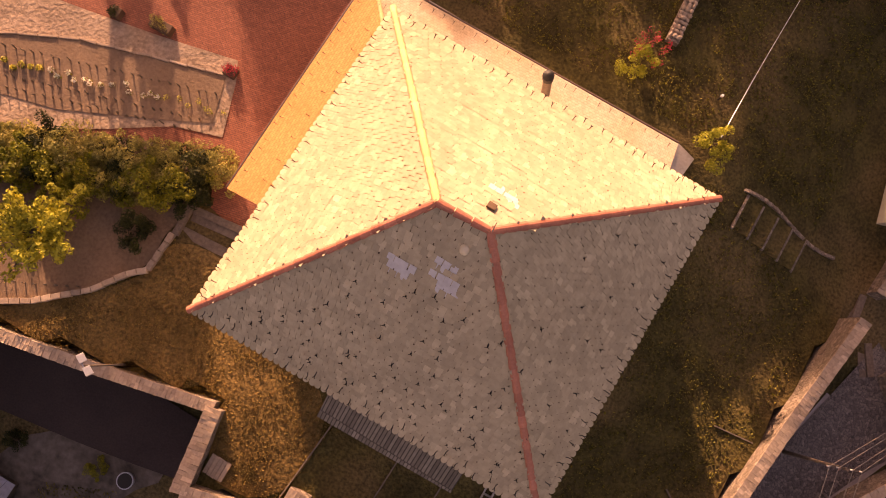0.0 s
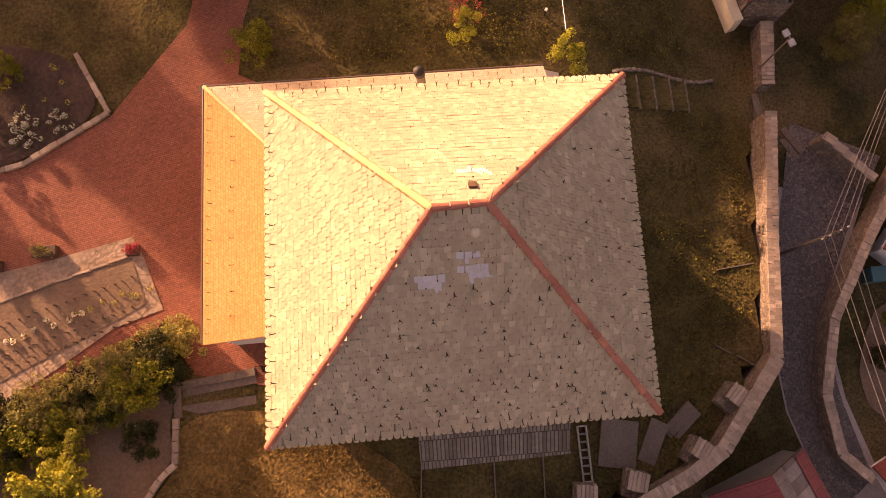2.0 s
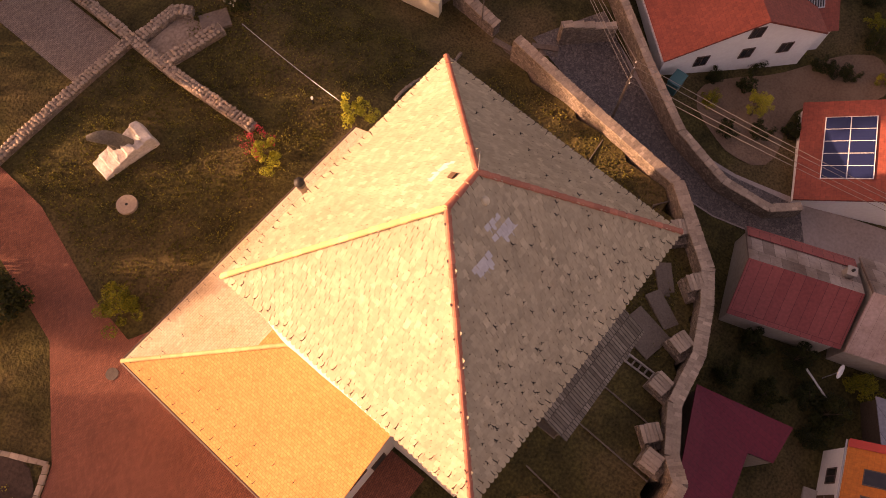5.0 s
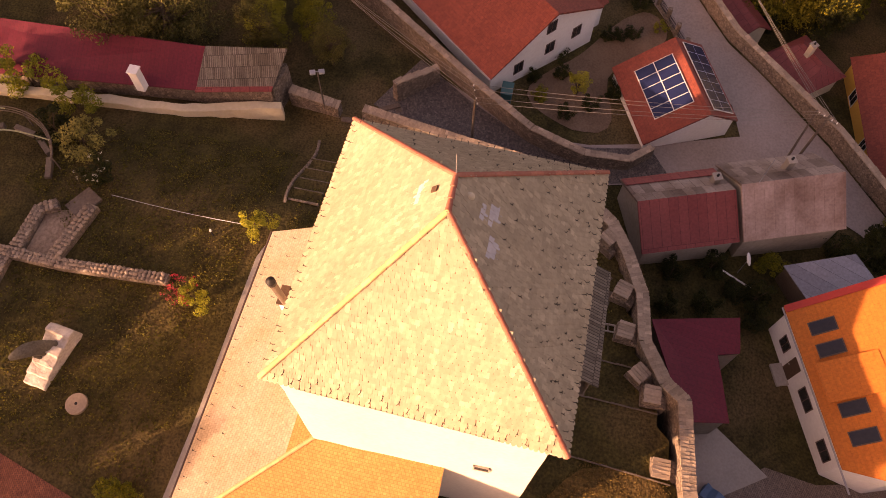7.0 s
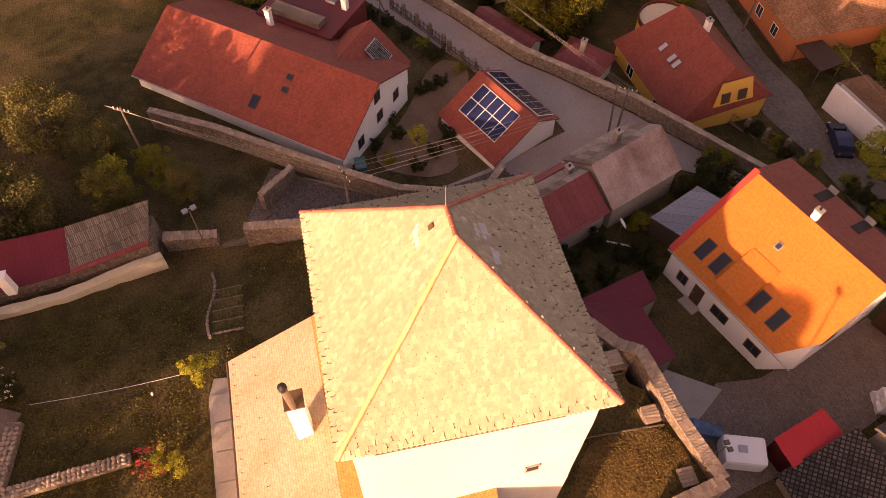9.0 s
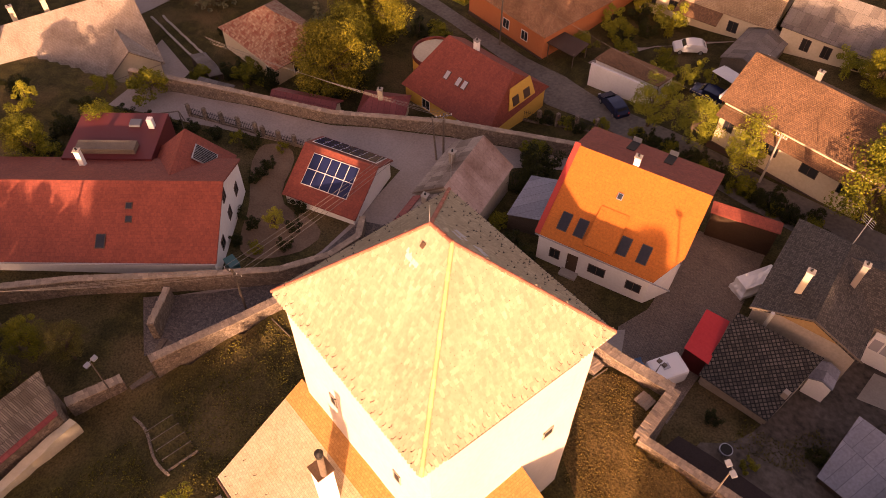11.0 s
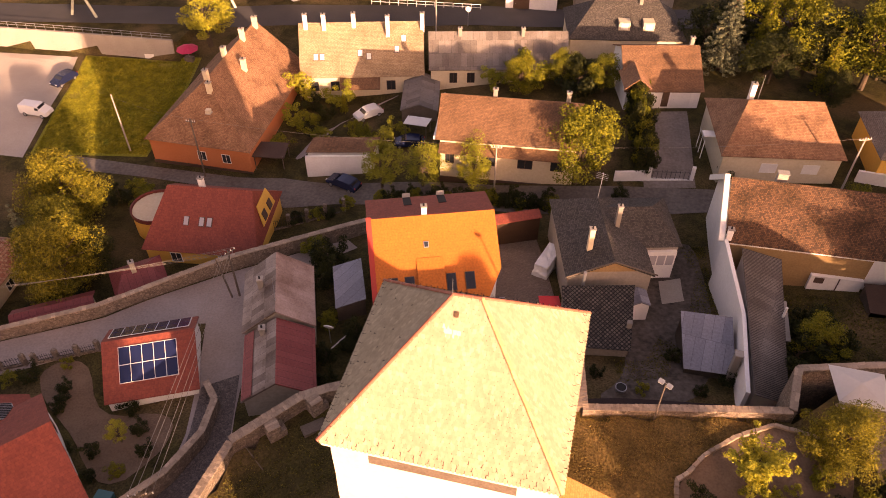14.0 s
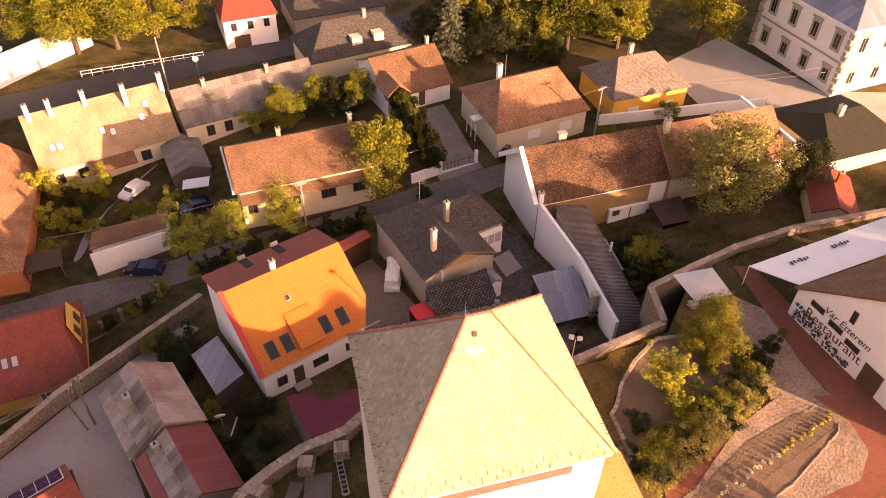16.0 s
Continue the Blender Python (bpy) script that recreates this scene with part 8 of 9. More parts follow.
for a, b in (((-0.5, 0, 0.34), (-0.15, 0, 0.8)), ((-0.5, 0, 0.34), (-0.02, 0, 0.3)), ((-0.02, 0, 0.3), (-0.17, 0, 0.85)), ((-0.02, 0, 0.3), (0.35, 0, 0.8)), ((-0.15, 0, 0.8), (0.35, 0, 0.82)), ((0.5, 0, 0.34), (0.33, 0, 0.95))):
    add_rod(bm, a, b, 0.02, n=5)
part("bike_frame", bm, M_IRON, cyc)
part("handlebar", rod((0.33, -0.28, 0.98), (0.33, 0.28, 0.98), 0.015, n=5), M_IRON, cyc)
part("saddle", box(0.24, 0.14, 0.06, Matrix.Translation((-0.18, 0, 0.87)), bevel=0.02), M_IRON, cyc)


def flood_lamp(x, y, h, deg, label, lean=0.0, z=None):
    p = thing("floodlight", label, "lamp", Matrix.Translation((x, y, (ground_z(x, y) if z is None else z) - 0.2)) @ Matrix.Rotation(radians(deg), 4, "Z"))
    part("pole", rod((0, 0, 0), (lean, 0, h), 0.06, 0.045, 10), M_POLE, p)
    part("arm", rod((lean, -0.35, h), (lean, 0.35, h), 0.03, n=6), M_STEEL, p)
    for s in (-0.33, 0.33):
        hd = part("lamp_head", box(0.34, 0.42, 0.16, Matrix.Translation((lean + 0.1, s, h + 0.02)) @ Matrix.Rotation(radians(20), 4, "Y"), bevel=0.02), M_STEEL, p)
        part("lens", box(0.28, 0.36, 0.02, Matrix.Translation((lean + 0.12, s, h - 0.02)) @ Matrix.Rotation(radians(20), 4, "Y")), M_FRAME, hd)


flood_lamp(-12.95, -11.6, 4.6, 60, "slim pole with two floodlights at the castle wall")
flood_lamp(21.2, 13.9, 4.2, 200, "slim pole with two floodlights by the stairway", z=-2.0)
wl = thing("wall_lamp", "dark two-headed lamp on an arm over the castle wall", "lamp", Matrix.Translation((-5.15, -15.3, 2.4)))
part("arm", rod((0, 0, -0.1), (0.33, -1.4, -0.3), 0.045, 0.035, 8), M_POLE, wl)
for x in (0.12, 0.56):
    part("lamp_head", box(0.3, 0.36, 0.14, Matrix.Translation((x, -1.5, -0.36)) @ Matrix.Rotation(radians(18), 4, "X"), bevel=0.02), M_POLE, wl)
part("wall_plate", box(0.24, 0.1, 0.34, Matrix.Translation((0, 0.0, -0.3)), bevel=0.01), M_POLE, wl)
lb = thing("bollard_light", "small bollard light in the lawn", "lamp", Matrix.Translation((7.4, 17.2, ground_z(7.4, 17.2))))
part("post", rod((0, 0, 0), (0, 0, 0.55), 0.06, n=8), M_IRON, lb)
part("lens", rod((0, 0, 0.55), (0, 0, 0.72), 0.08, n=10), M_FRAME, lb)

hut = thing("long_hut", "low stone building under mossy shakes and maroon sheet roofs", "building", Matrix.Translation((0, 0, 0)))
part("roof", prism([[(20.3, 17.4, 0.0), (23.2, 16.9, 1.5), (22.0, 22.9, 1.6), (18.9, 22.9, 0.2)]], 0.14), M_WOODSHINGLE, hut, "mottled mossy wooden shakes")
part("sheet_roof", prism([[(18.9, 22.9, 0.15), (22.0, 22.9, 1.55), (21.0, 42, 1.6), (16.6, 42, 0.2)]], 0.1), M_MAROON, hut, "smooth maroon sheet roof")
part("verge", prism([[(20.1, 17.4, 0.08), (20.5, 17.4, 0.2), (19.1, 22.9, 0.32), (18.7, 22.9, 0.2)]], 0.12), M_TINRED, hut, "red painted verge board")
bm = bmesh.new()
for a, b in (((20.5, 17.6), (22.9, 17.2)), ((20.5, 17.6), (17.0, 41)), ((22.9, 17.2), (20.8, 41))):
    A, B = Vector((*a, 0)), Vector((*b, 0))
    d = B - A
    add_box(bm, d.length, 0.35, 4.6, Matrix.Translation((A + B) / 2 + Vector((0, 0, -4.7))) @ Matrix.Rotation(math.atan2(d.y, d.x), 4, "Z"))
part("wall", bm, M_STONE, hut)
part("chimney", box(0.65, 0.65, 2.0, Matrix.Translation((18.2, 26.8, 0.2)), bevel=0.02), M_WHITE, hut, "white chimney")
part("chimney_cap", box(0.8, 0.8, 0.1, Matrix.Translation((18.2, 26.8, 2.2)), bevel=0.02), M_WHITE, hut)
run_wall("revetment_wall", [(20.1, 16.9), (19.0, 20.5), (17.9, 24.0), (16.9, 33.6), (15.5, 44)], 0.7, [-1.4, -1.2, -1.0, -0.6, -0.5], "sloping rough-plastered revetment wall", M_CREAM, rough=0.14)

# ---- poles, wires and street things ----


def pole(x, y, h, label, mat=M_POLE, arms=(), z=None, r=0.13):
    zz = ground_z(x, y) if z is None else z
    p = thing("utility_pole", label, "pole", Matrix.Translation((x, y, zz)))
    part("post", rod((0, 0, -0.6), (0, 0, h), r, r * 0.65, 10), mat, p)
    for zc, w, deg in arms:
        m = Matrix.Translation((0, 0, zc)) @ Matrix.Rotation(radians(deg), 4, "Z")
        part("crossarm", box(w, 0.1, 0.1, m, bevel=0.01), mat, p)
        for s in (-0.46, -0.2, 0.2, 0.46):
            part("insulator", rod(m @ Vector((s * w, 0, 0.1)), m @ Vector((s * w, 0, 0.28)), 0.045, n=8), M_FRAME, p)
    return p


pole(21.5, 2.2, 7.2, "dark wooden power pole beside the lane", arms=((6.7, 1.8, 20),), z=-4.6)
pole(27.0, -23.6, 6.6, "twin-legged power pole at the street corner", arms=((6.2, 1.6, 60),), z=-6.4)
brc = pole(27.6, -23.2, 5.6, "leaning support post of the corner power pole", z=-6.4, r=0.11)
brc.matrix_basis = brc.matrix_basis @ Matrix.Rotation(radians(7), 4, "Y")
pole(4.5, -46.9, 6.6, "grey concrete street pole before the cream house", M_CONC, ((6.2, 1.2, 5),))
pole(-34.6, -51.4, 8.6, "pale concrete pole beside the cream house", M_CONC, ((8.2, 1.4, 20),))
pole(42.4, -46.2, 9.0, "weathered pole before the orange-painted house", M_POLE, ((8.5, 1.2, 0),))
pole(54.8, -49.2, 9.0, "thin pole at the edge of the field", M_CONC)
pole(30.0, 17.8, 8.0, "dark wooden pole among the trees", M_POLE, ((7.6, 1.4, 60),))
pole(19.6, -82.8, 8.5, "thin street pole by the main road", M_CONC)


def wire(a, b, sag, r=0.012):
    cu = bpy.data.curves.new("wire", "CURVE")
    cu.dimensions, cu.bevel_depth, cu.bevel_resolution = "3D", r, 0
    sp = cu.splines.new("POLY")
    sp.points.add(14)
    a, b = Vector(a), Vector(b)
    for i in range(15):
        f = i / 14
        p = a.lerp(b, f) - Vector((0, 0, sag * 4 * f * (1 - f)))
        sp.points[i].co = (*p, 1)
    cu.materials.append(M_WIRE)
    ob = new("power_wire", cu)
    return tagged(ob, "thin pale overhead power wire between poles", "wire", "overhead wires")


M_WIRE = simple("wire_metal", (0.30, 0.26, 0.22), 0.5, 0.5)
ca, cb, cc = Matrix.Rotation(radians(20), 4, "Z"), Matrix.Rotation(radians(60), 4, "Z"), Matrix.Rotation(radians(60), 4, "Z")
for s in (-0.83, -0.36, 0.36, 0.83):
    p0 = Vector((21.5, 2.2, 2.4)) + ca @ Vector((s, 0, 0))
    wire(p0, Vector((27.0, -23.6, 0.1)) + cb @ Vector((s * 0.85, 0, 0)), 0.5, 0.02)
    wire(p0, Vector((30.5, 18.5, 4.4)) + cc @ Vector((s * 0.8, 0, 0)), 0.4, 0.02)
    wire(Vector((27.0, -23.6, 0.1)) + cb @ Vector((s * 0.85, 0, 0)), (52 + s, -12, 0.2), 0.5, 0.016)
wire((4.5, -46.9, -0.3), (-34.6, -51.4, 3.4), 0.8)
wire((4.5, -46.9, -0.3), (42.4, -46.2, -1.8), 0.8)
wire((-34.6, -51.4, 3.4), (-75, -48, 4.0), 0.8)
wire((-34.2, -51.4, 3.2), (-75, -47, 3.6), 0.8)
wire((42.4, -46.2, -1.8), (54.8, -49.2, -2.2), 0.4)


def car(label, x, y, deg, paint, L=4.1, W=1.72, van=False):
    c = thing("car", label, "car", Matrix.Translation((x, y, ground_z(x, y) + 0.07)) @ Matrix.Rotation(radians(deg), 4, "Z"))
    bm = bmesh.new()
    if van:
        prof = [(-0.5, 0.35), (-0.5, 1.5), (-0.47, 1.75), (0.18, 1.8), (0.33, 1.15), (0.49, 0.95), (0.5, 0.35)]
    else:
        prof = [(-0.5, 0.35), (-0.5, 0.85), (-0.44, 1.0), (-0.34, 1.38), (-0.1, 1.46), (0.1, 1.42), (0.27, 0.98), (0.47, 0.82), (0.5, 0.6), (0.5, 0.35)]
    sides = []
    for s in (-1, 1):
        sides.append([bm.verts.new((px * L, s * W / 2 * (1 - 0.12 * max(0, pz - 0.9)), pz)) for px, pz in prof])
    n = len(prof)
    bm.faces.new(sides[0])
    bm.faces.new(sides[1][::-1])
    for i in range(n):
        j = (i + 1) % n
        bm.faces.new((sides[0][j], sides[0][i], sides[1][i], sides[1][j]))
    bmesh.ops.bevel(bm, geom=bm.edges[:], offset=0.05, segments=2, affect="EDGES")
    part("body", bm, paint, c)
    zs = (1.05, 1.33) if not van else (1.2, 1.6)
    for s in (-1, 1):
        part("side_window", box(L * 0.40 if not van else L * 0.13, 0.02, zs[1] - zs[0], Matrix.Translation((-0.04 * L if not van else 0.2 * L, s * (W / 2 * 0.965), zs[0])) @ Matrix.Rotation(radians(s * 6), 4, "X")), M_GLASS, c)
    sl = -58 if not van else -28
    part("windscreen", box(0.03, W * 0.76, 0.5, Matrix.Translation((0.205 * L if not van else 0.262 * L, 0, 1.22 if not van else 1.5)) @ Matrix.Rotation(radians(sl + 10), 4, "Y"), False), M_GLASS, c)
    if not van:
        part("rear_window", box(0.03, W * 0.7, 0.38, Matrix.Translation((-0.402 * L, 0, 1.2)) @ Matrix.Rotation(radians(22), 4, "Y"), False), M_GLASS, c)
    for px in (-0.31, 0.32):
        for s in (-1, 1):
            wh = part("wheel", rod((px * L, s * W * 0.40, 0.31), (px * L, s * W * 0.51, 0.31), 0.31, n=18), M_TYRE, c)
            part("rim", rod((px * L, s * W * 0.50, 0.31), (px * L, s * W * 0.52, 0.31), 0.2, n=14), M_STEEL, wh)
    for s in (-0.36, 0.36):
        part("headlight", box(0.06, 0.28, 0.14, Matrix.Translation((0.497 * L, s * W, 0.64)), bevel=0.01), M_FRAME, c)
        part("tail_light", box(0.05, 0.18, 0.22, Matrix.Translation((-0.5 * L, s * W * 1.1, 0.78)), bevel=0.01), M_REDAWN, c)


car("white hatchback parked on a garden track", 24.9, -62.5, 46, M_CARW)
car("dark blue car parked along the back street", 23.4, -46.4, -18, M_CARB, 4.4)
car("white delivery van on the parking ground", 71.8, -53.9, 178, M_CARW, 4.4, 1.8, True)
car("dark car parked at the edge of the parking ground", 72.6, -62.2, 75, M_CARB)
car("dark car parked beside the carport of the long house", 17.2, -55.7, 12, M_CARB, 4.0)

cv = thing("covered_trailer", "trailer under a wrinkled white tarpaulin", "trailer", Matrix.Translation((-3.2, -34.4, ground_z(-3.2, -34.4))) @ Matrix.Rotation(radians(72), 4, "Z"))
bm = box(4.2, 1.7, 1.6)
bmesh.ops.subdivide_edges(bm, edges=bm.edges[:], cuts=7, use_grid_fill=True)
for v in bm.verts:
    w = noise.noise(v.co * 1.8) * 0.14
    v.co += Vector((w, w * 0.8, w * 1.4 if v.co.z > 0.3 else 0))
    if v.co.z > 0.8:
        v.co.x *= 0.9
        v.co.y *= 0.86
part("tarpaulin", bm, M_TARP, cv)
tk = thing("caravan", "small white rounded caravan in the yard", "caravan", Matrix.Translation((-4.1, -20.3, ground_z(-4.1, -20.3) + 0.2)) @ Matrix.Rotation(radians(70), 4, "Z"))
part("body", box(2.9, 2.0, 1.7, bevel=0.28), M_CARW, tk)
part("hatch", box(0.6, 0.5, 0.08, Matrix.Translation((0.2, 0, 1.7)), bevel=0.02), M_STEEL, tk)
bt = thing("covered_boat", "low pile under a blue tarpaulin", "tarpaulin", Matrix.Translation((-1.6, -18.6, ground_z(-1.6, -18.6))) @ Matrix.Rotation(radians(60), 4, "Z"))
bm = box(2.8, 1.1, 0.8)
bmesh.ops.subdivide_edges(bm, edges=bm.edges[:], cuts=6, use_grid_fill=True)
for v in bm.verts:
    if v.co.z > 0.1:
        v.co.z += 0.3 * noise.noise(v.co * 1.7)
        v.co.y *= 0.8
part("tarpaulin", bm, M_BLUE, bt)
tr = thing("tub", "old oval metal tub lying in the yard", "tub", Matrix.Translation((-11.2, -18.3, ground_z(-11.2, -18.3))))
bm = bmesh.new()
bmesh.ops.create_cone(bm, cap_ends=True, segments=20, radius1=0.42, radius2=0.5, depth=0.5, matrix=Matrix.Translation((0, 0, 0.25)))
part("shell", bm, M_STEEL, tr)
part("inside", rod((0, 0, 0.46), (0, 0, 0.515), 0.43, n=20), M_OPENSHADE, tr)
bn = thing("recycling_bin", "teal plastic bin at the garden corner", "bin", Matrix.Translation((27.4, 0.4, ground_z(27.4, 0.4))))
part("body", box(1.3, 0.9, 1.2, bevel=0.06), M_TEAL, bn)
part("lid", box(1.36, 0.96, 0.12, Matrix.Translation((0, 0, 1.2)), bevel=0.04), M_TEAL, bn)
sl = thing("playground_slide", "green plastic slide on a small frame", "slide", Matrix.Translation((47.0, -3.0, ground_z(47, -3))) @ Matrix.Rotation(radians(150), 4, "Z"))
part("chute", prism([[(0, -0.3, 1.7), (0, 0.3, 1.7), (2.6, 0.3, 0.2), (2.6, -0.3, 0.2)]], 0.08), simple("green_plastic", (0.18, 0.42, 0.04), 0.4), sl)
for y in (-0.35, 0.35):
    part("leg", rod((0, y, 0), (0, y, 1.9), 0.05, n=6), M_WOOD, sl)
for a, b in (((-0.4, -1.6, 0), (0, 0, 2.2)), ((0.5, -1.6, 0), (0, 0, 2.2)), ((-0.4, -3.4, 0), (0, -2.6, 2.2)), ((0, 0, 2.2), (0, -2.6, 2.2))):
    part("swing_bar", rod(a, b, 0.05, n=6), M_WOOD, sl)
ds = thing("satellite_dish", "white satellite dish on a garden mast", "dish", Matrix.Translation((15.8, -19.4, ground_z(15.8, -19.4))))
part("mast", rod((0, 0, 0), (0, 0, 2.2), 0.04, n=6), M_STEEL, ds)
bm = bmesh.new()
bmesh.ops.create_uvsphere(bm, u_segments=16, v_segments=8, radius=0.5, matrix=Matrix.Translation((0, 0, 2.3)) @ Matrix.Rotation(radians(60), 4, "X") @ Matrix.Diagonal((1, 1, 0.25, 1)))
part("dish", bm, M_FRAME, ds)
pst = thing("timber_beam", "pale timber beam leaning in the garden", "beam", Matrix.Translation((14.6, -20.6, ground_z(14.6, -20.6))))
part("beam", rod((0, 0, 0.05), (0.6, 2.6, 1.0), 0.07, n=6), M_FRAME, pst)

# rough grass standing in the castle lawns


def tufts(name, label, poly, n, mat, seed, size=0.16):
    r = random.Random(seed)
    xs, ys = [p[0] for p in poly], [p[1] for p in poly]
    v, f = [], []
    while len(f) < n:
        x, y = r.uniform(min(xs), max(xs)), r.uniform(min(ys), max(ys))
        if not inside((x, y), poly) or noise.noise(Vector((x * 0.5, y * 0.5, seed))) + 0.7 < r.random():
            continue
        z, a, s = ground_z(x, y) + 0.03, r.uniform(0, 6.28), size * r.uniform(0.5, 1.3)
        dx, dy, k = math.cos(a) * s * 0.6, math.sin(a) * s * 0.6, len(v)
        lx, ly = r.uniform(-0.5, 0.5) * s, r.uniform(-0.5, 0.5) * s
        v += [(x - dx, y - dy, z), (x + dx, y + dy, z), (x + dx * 0.6 + lx, y + dy * 0.6 + ly, z + s * r.uniform(0.7, 1.1)), (x - dx * 0.7 + lx, y - dy * 0.7 + ly, z + s * r.uniform(0.6, 1.0))]
        f.append((k, k + 1, k + 2, k + 3))
    me = bpy.data.meshes.new(name)
    me.from_pydata(v, [], f)
    ob = part(name, me, mat)
    tagged(ob, label, "grass", kind="stuff")


L_DRYG = leafy("dry_grass_blades", (0.24, 0.155, 0.05), (0.32, 0.215, 0.07))
L_LAWN = leafy("lawn_blades", (0.085, 0.078, 0.016), (0.22, 0.19, 0.038))
tufts("dry_grass", "tufts of sun-dried grass in the lawn", [(-8.1, -11.4), (-22.8, -13.8), (-18.7, -11.6), (-16.5, -9.4), (-14.9, -7), (-14.6, -4.8), (-6, -5.6), (-2, -9), (-2.5, -13.6), (-6.4, -14.2), (-7.1, -11)], 15000, L_DRYG, 3, 0.07)
tufts("lawn_grass", "tufts of green and brown lawn grass", [(-9, 15), (8.2, 14.5), (16.5, 14.5), (15.5, 28), (9, 32), (3.8, 24), (2.8, 25), (2.4, 29), (-8, 28.6), (-8.4, 24), (-9.8, 18)], 18000, L_LAWN, 4, 0.09)
L_FIELD = leafy("field_blades", (0.20, 0.20, 0.024), (0.33, 0.31, 0.045))
tufts("field_grass", "short sunlit blades of the mown field", [(67.6, -46.4), (52.4, -48.9), (54.4, -70.4), (72.6, -68.8)], 42000, L_FIELD, 21, 0.2)
tufts("yard_weeds", "low weeds in the trodden yard", [(-17.6, -30), (-20.6, -29), (-19.6, -41), (-16.8, -40.5), (-18.6, -36)], 1600, L_LAWN, 11, 0.11)
tufts("yard_weeds", "low weeds in the trodden yard", [(-11.0, -19), (-15.4, -21), (-16.2, -25.5), (-14.6, -26), (-13.4, -22.6), (-10.6, -22)], 1500, L_LAWN, 12, 0.11)
tufts("garden_grass", "shaded rough garden grass behind the long house", [(-25.6, -20), (-26.0, -34), (-33.4, -34), (-38.4, -31), (-40, -24), (-34, -19.6)], 5000, L_LAWN, 13, 0.11)
tufts("lawn_grass", "tufts of green and brown lawn grass", [(6, 11), (10, 13), (19.5, 10), (18.4, 2), (17.4, -4), (13.6, -8), (8, -9.6), (5.8, -6)], 10000, L_LAWN, 5, 0.09)

# the garden below the street: path edgings, a sheet-roofed hutch, a slide and a swing
for a, b in (((80.2, -15.2), (64.2, -15.1)), ((79.4, -16.5), (63.8, -16.5))):
    low_line("path_edging", a, b, 0.3, 0.14, M_CONC, "concrete edging strip of the garden path", "kerb", 1.6)
lean_to("hutch", "low hutch under pale rippled sheets", [(66.9, -14.4, -11.2), (66.5, -16.4, -11.5), (61.0, -16.0, -11.5), (61.2, -14.2, -11.2)], -12.6, M_CORR, M_OLDWOOD)
gz_ = ground_z(50, -2.2)
sl = thing("slide", "bright green plastic garden slide", "slide", Matrix.Translation((49.0, -1.0, gz_)) @ Matrix.Rotation(math.atan2(-2.4, 1.9), 4, "Z"))
bm = bmesh.new()
ring = []
for k in range(9):
    f = k / 8
    x, z = 2.7 * f, 0.25 + 1.25 * (0.5 - 0.5 * math.cos(math.pi * f))
    ring.append([bm.verts.new((x, y, z + e)) for y, e in ((-0.3, 0.16), (-0.26, 0.0), (0.26, 0.0), (0.3, 0.16), (0.27, -0.05), (-0.27, -0.05))])
for a, b in zip(ring, ring[1:]):
    for q in range(6):
        bm.faces.new((a[q], a[(q + 1) % 6], b[(q + 1) % 6], b[q]))
part("chute", bm, simple("green_plastic", (0.16, 0.42, 0.06), 0.4), sl)
for y in (-0.28, 0.28):
    part("leg", rod((2.75, y, 1.5), (3.2, y, 0.0), 0.05), M_FRAME, sl)
    part("rail", rod((2.6, y, 1.55), (2.6, y, 2.0), 0.04), M_FRAME, sl)
sw = thing("swing_frame", "wooden garden swing frame on the grass", "swing", Matrix.Translation((49.6, -4.6, ground_z(49.6, -4.6))) @ Matrix.Rotation(radians(60), 4, "Z"))
part("beam", rod((-1.2, 0, 2.0), (1.2, 0, 2.0), 0.06), M_OLDWOOD, sw)
for x in (-1.2, 1.2):
    for y in (-0.8, 0.8):
        part("leg", rod((x * 1.1, y, 0), (x, 0, 2.02), 0.055), M_OLDWOOD, sw)
for y in (-0.25, 0.25):
    part("rope", rod((y, 0, 2.0), (y, 0, 0.5), 0.015), M_OLDWOOD, sw)
part("seat", box(0.6, 0.2, 0.05, Matrix.Translation((0, 0, 0.48))), M_OLDWOOD, sw)

# iron fences and gates along the streets


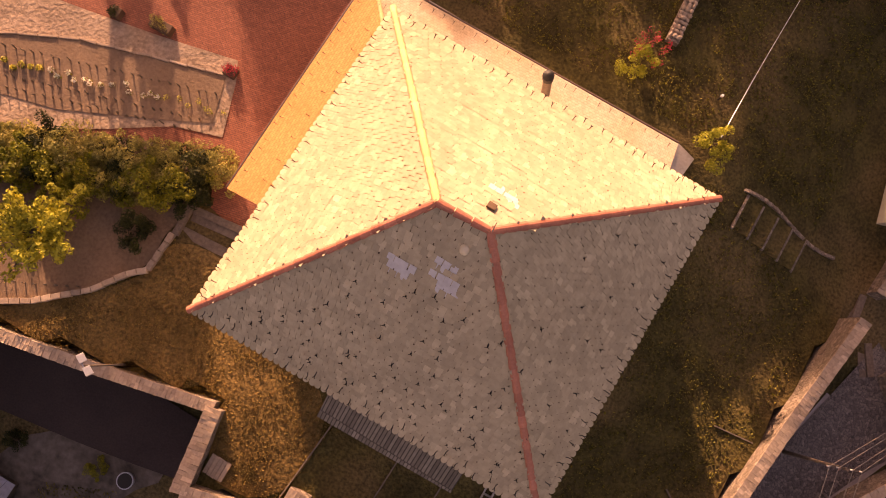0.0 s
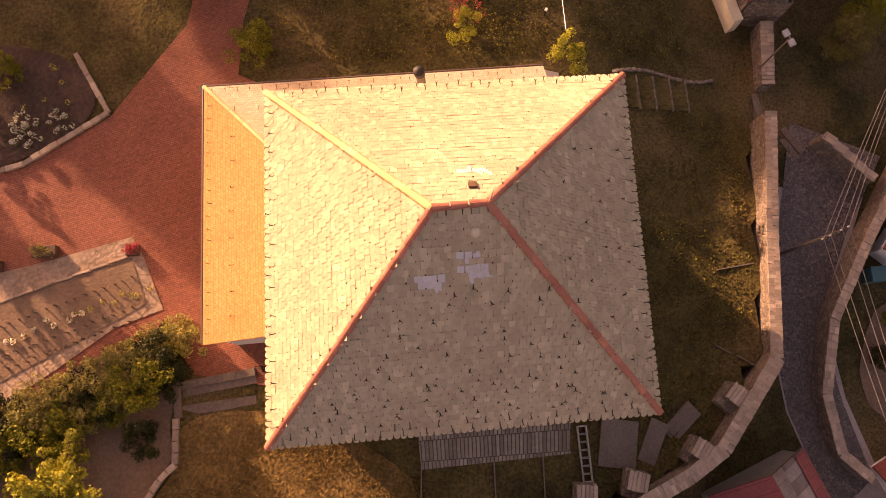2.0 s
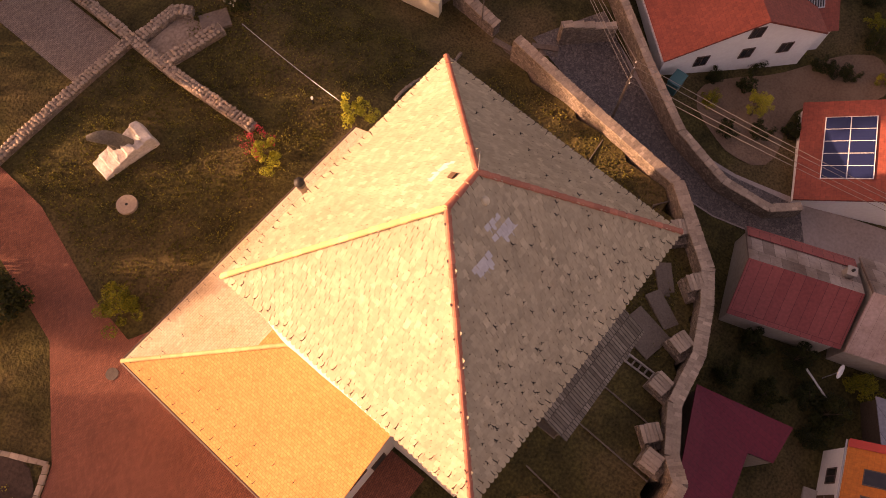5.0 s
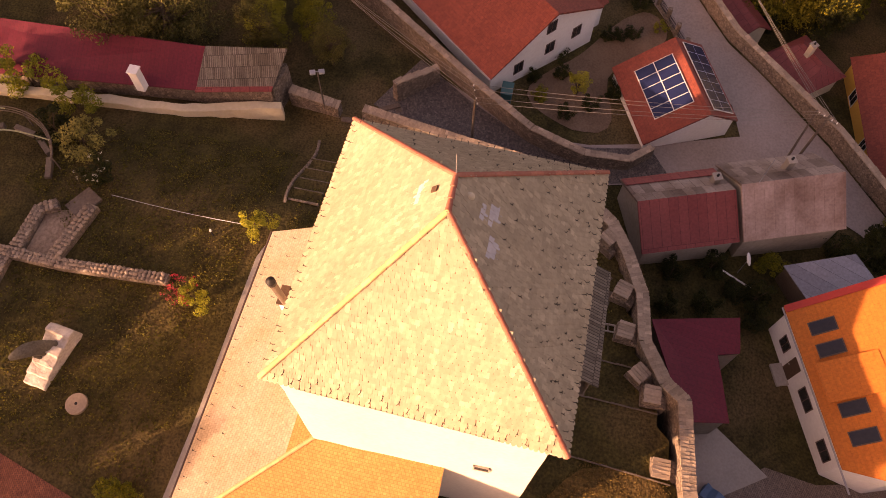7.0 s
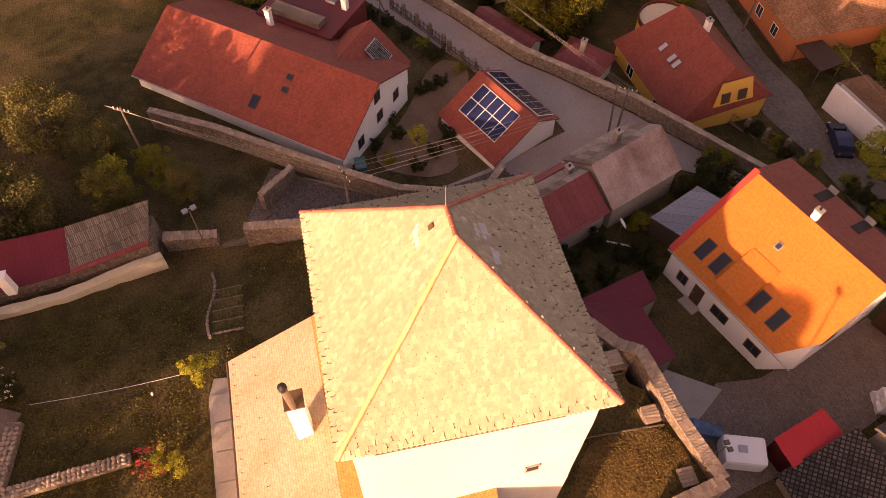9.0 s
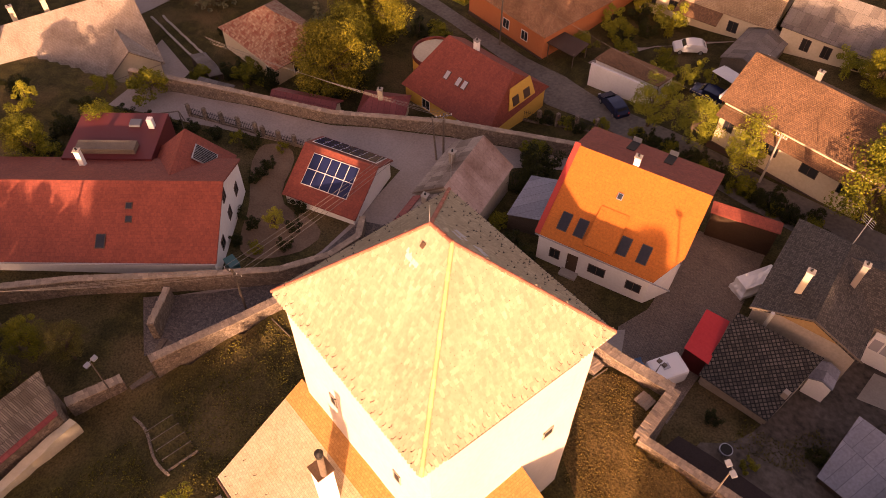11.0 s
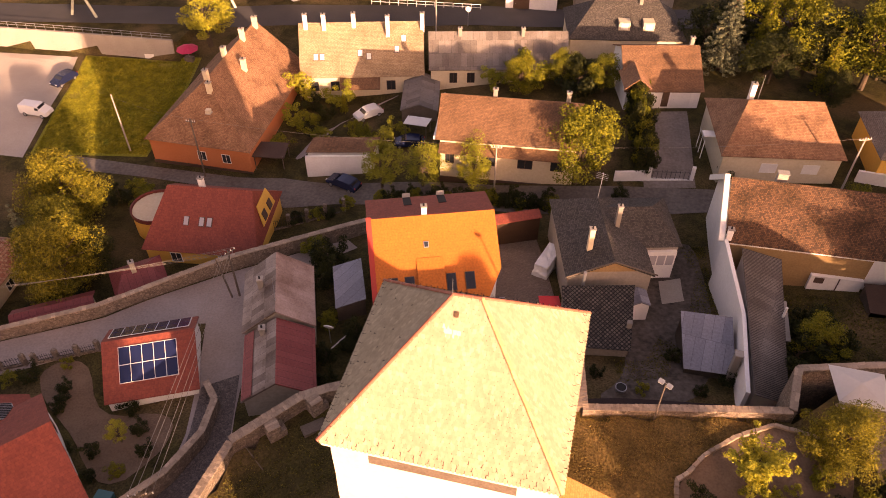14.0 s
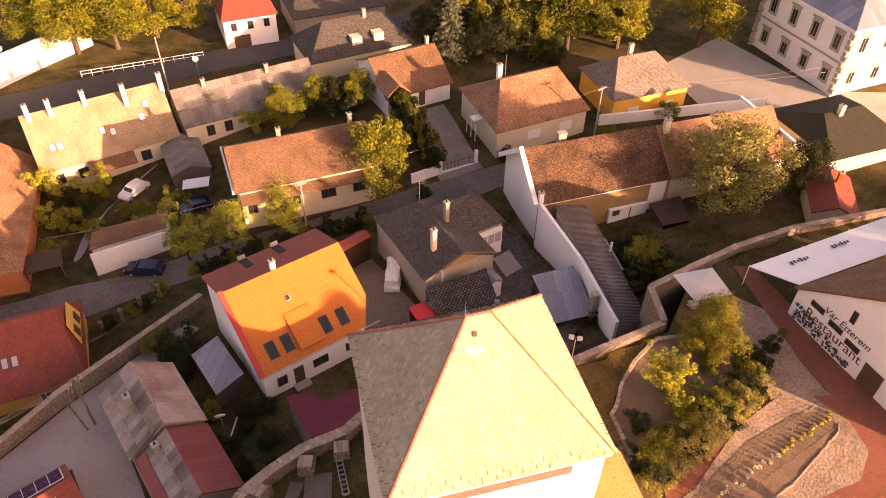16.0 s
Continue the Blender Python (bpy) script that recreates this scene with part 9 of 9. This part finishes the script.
def iron_fence(a, b, panels_n, label, high=1.3, mat=M_IRON, pier=M_STONE):
    f = thing("iron_fence", label, "fence", Matrix.Translation((a[0], a[1], 0)))
    A, B = Vector((*a, 0)), Vector((*b, 0))
    d = (B - A) / panels_n
    bar_me = mesh_of(rod((0, 0, 0), (0, 0, 1), 0.024, n=4), "bar")
    bar_me.materials.append(mat)
    for k in range(panels_n + 1):
        p = d * k
        z = ground_z(A.x + p.x, A.y + p.y)
        part("pier", box(0.4, 0.4, high + 0.9, Matrix.Translation((p.x, p.y, z - 0.6)), bevel=0.02), pier, f)
    for k in range(panels_n):
        p, q = d * (k + 0.08), d * (k + 0.92)
        z = ground_z(A.x + p.x, A.y + p.y)
        n = 9
        pn = part("rail", rod((p.x, p.y, z + 0.35), (q.x, q.y, z + 0.35), 0.025, n=4), mat, f)
        part("rail", rod((p.x, p.y, z + high - 0.3), (q.x, q.y, z + high - 0.3), 0.025, n=4), mat, f)
        for i in range(n):
            c = p.lerp(q, i / (n - 1))
            arch = 0.25 * math.sin(math.pi * i / (n - 1))
            part("bar", bar_me, None, pn, "", Matrix.Translation((c.x, c.y, z + 0.3)) @ Matrix.Diagonal((1, 1, high - 0.55 + arch, 1)))
        mid = (p + q) / 2
        part("plinth", box(d.length * 0.92, 0.3, 0.7, Matrix.Translation((mid.x, mid.y, z - 0.4)) @ Matrix.Rotation(math.atan2(d.y, d.x), 4, "Z")), pier, f)


iron_fence((30.0, -38.0), (21.8, -41.6), 4, "arched black iron fence between brown piers", 1.6)
iron_fence((41.8, -11.3), (37.0, -14.0), 3, "iron garden fence between stone piers", 1.1, M_IRON, M_STONE)
iron_fence((-13.4, -51.2), (-18.4, -52.0), 1, "double iron driveway gate", 1.6, M_IRON, M_WHITE)
iron_fence((50.0, -7.0), (42.6, -10.9), 4, "iron garden fence between stone piers", 1.3, M_IRON, M_STONE)

# the 300 roof tiles that lie nearest the ridge
for m in near_tiles:
    part("roof_tile", tile_me, None, roof, "", m)
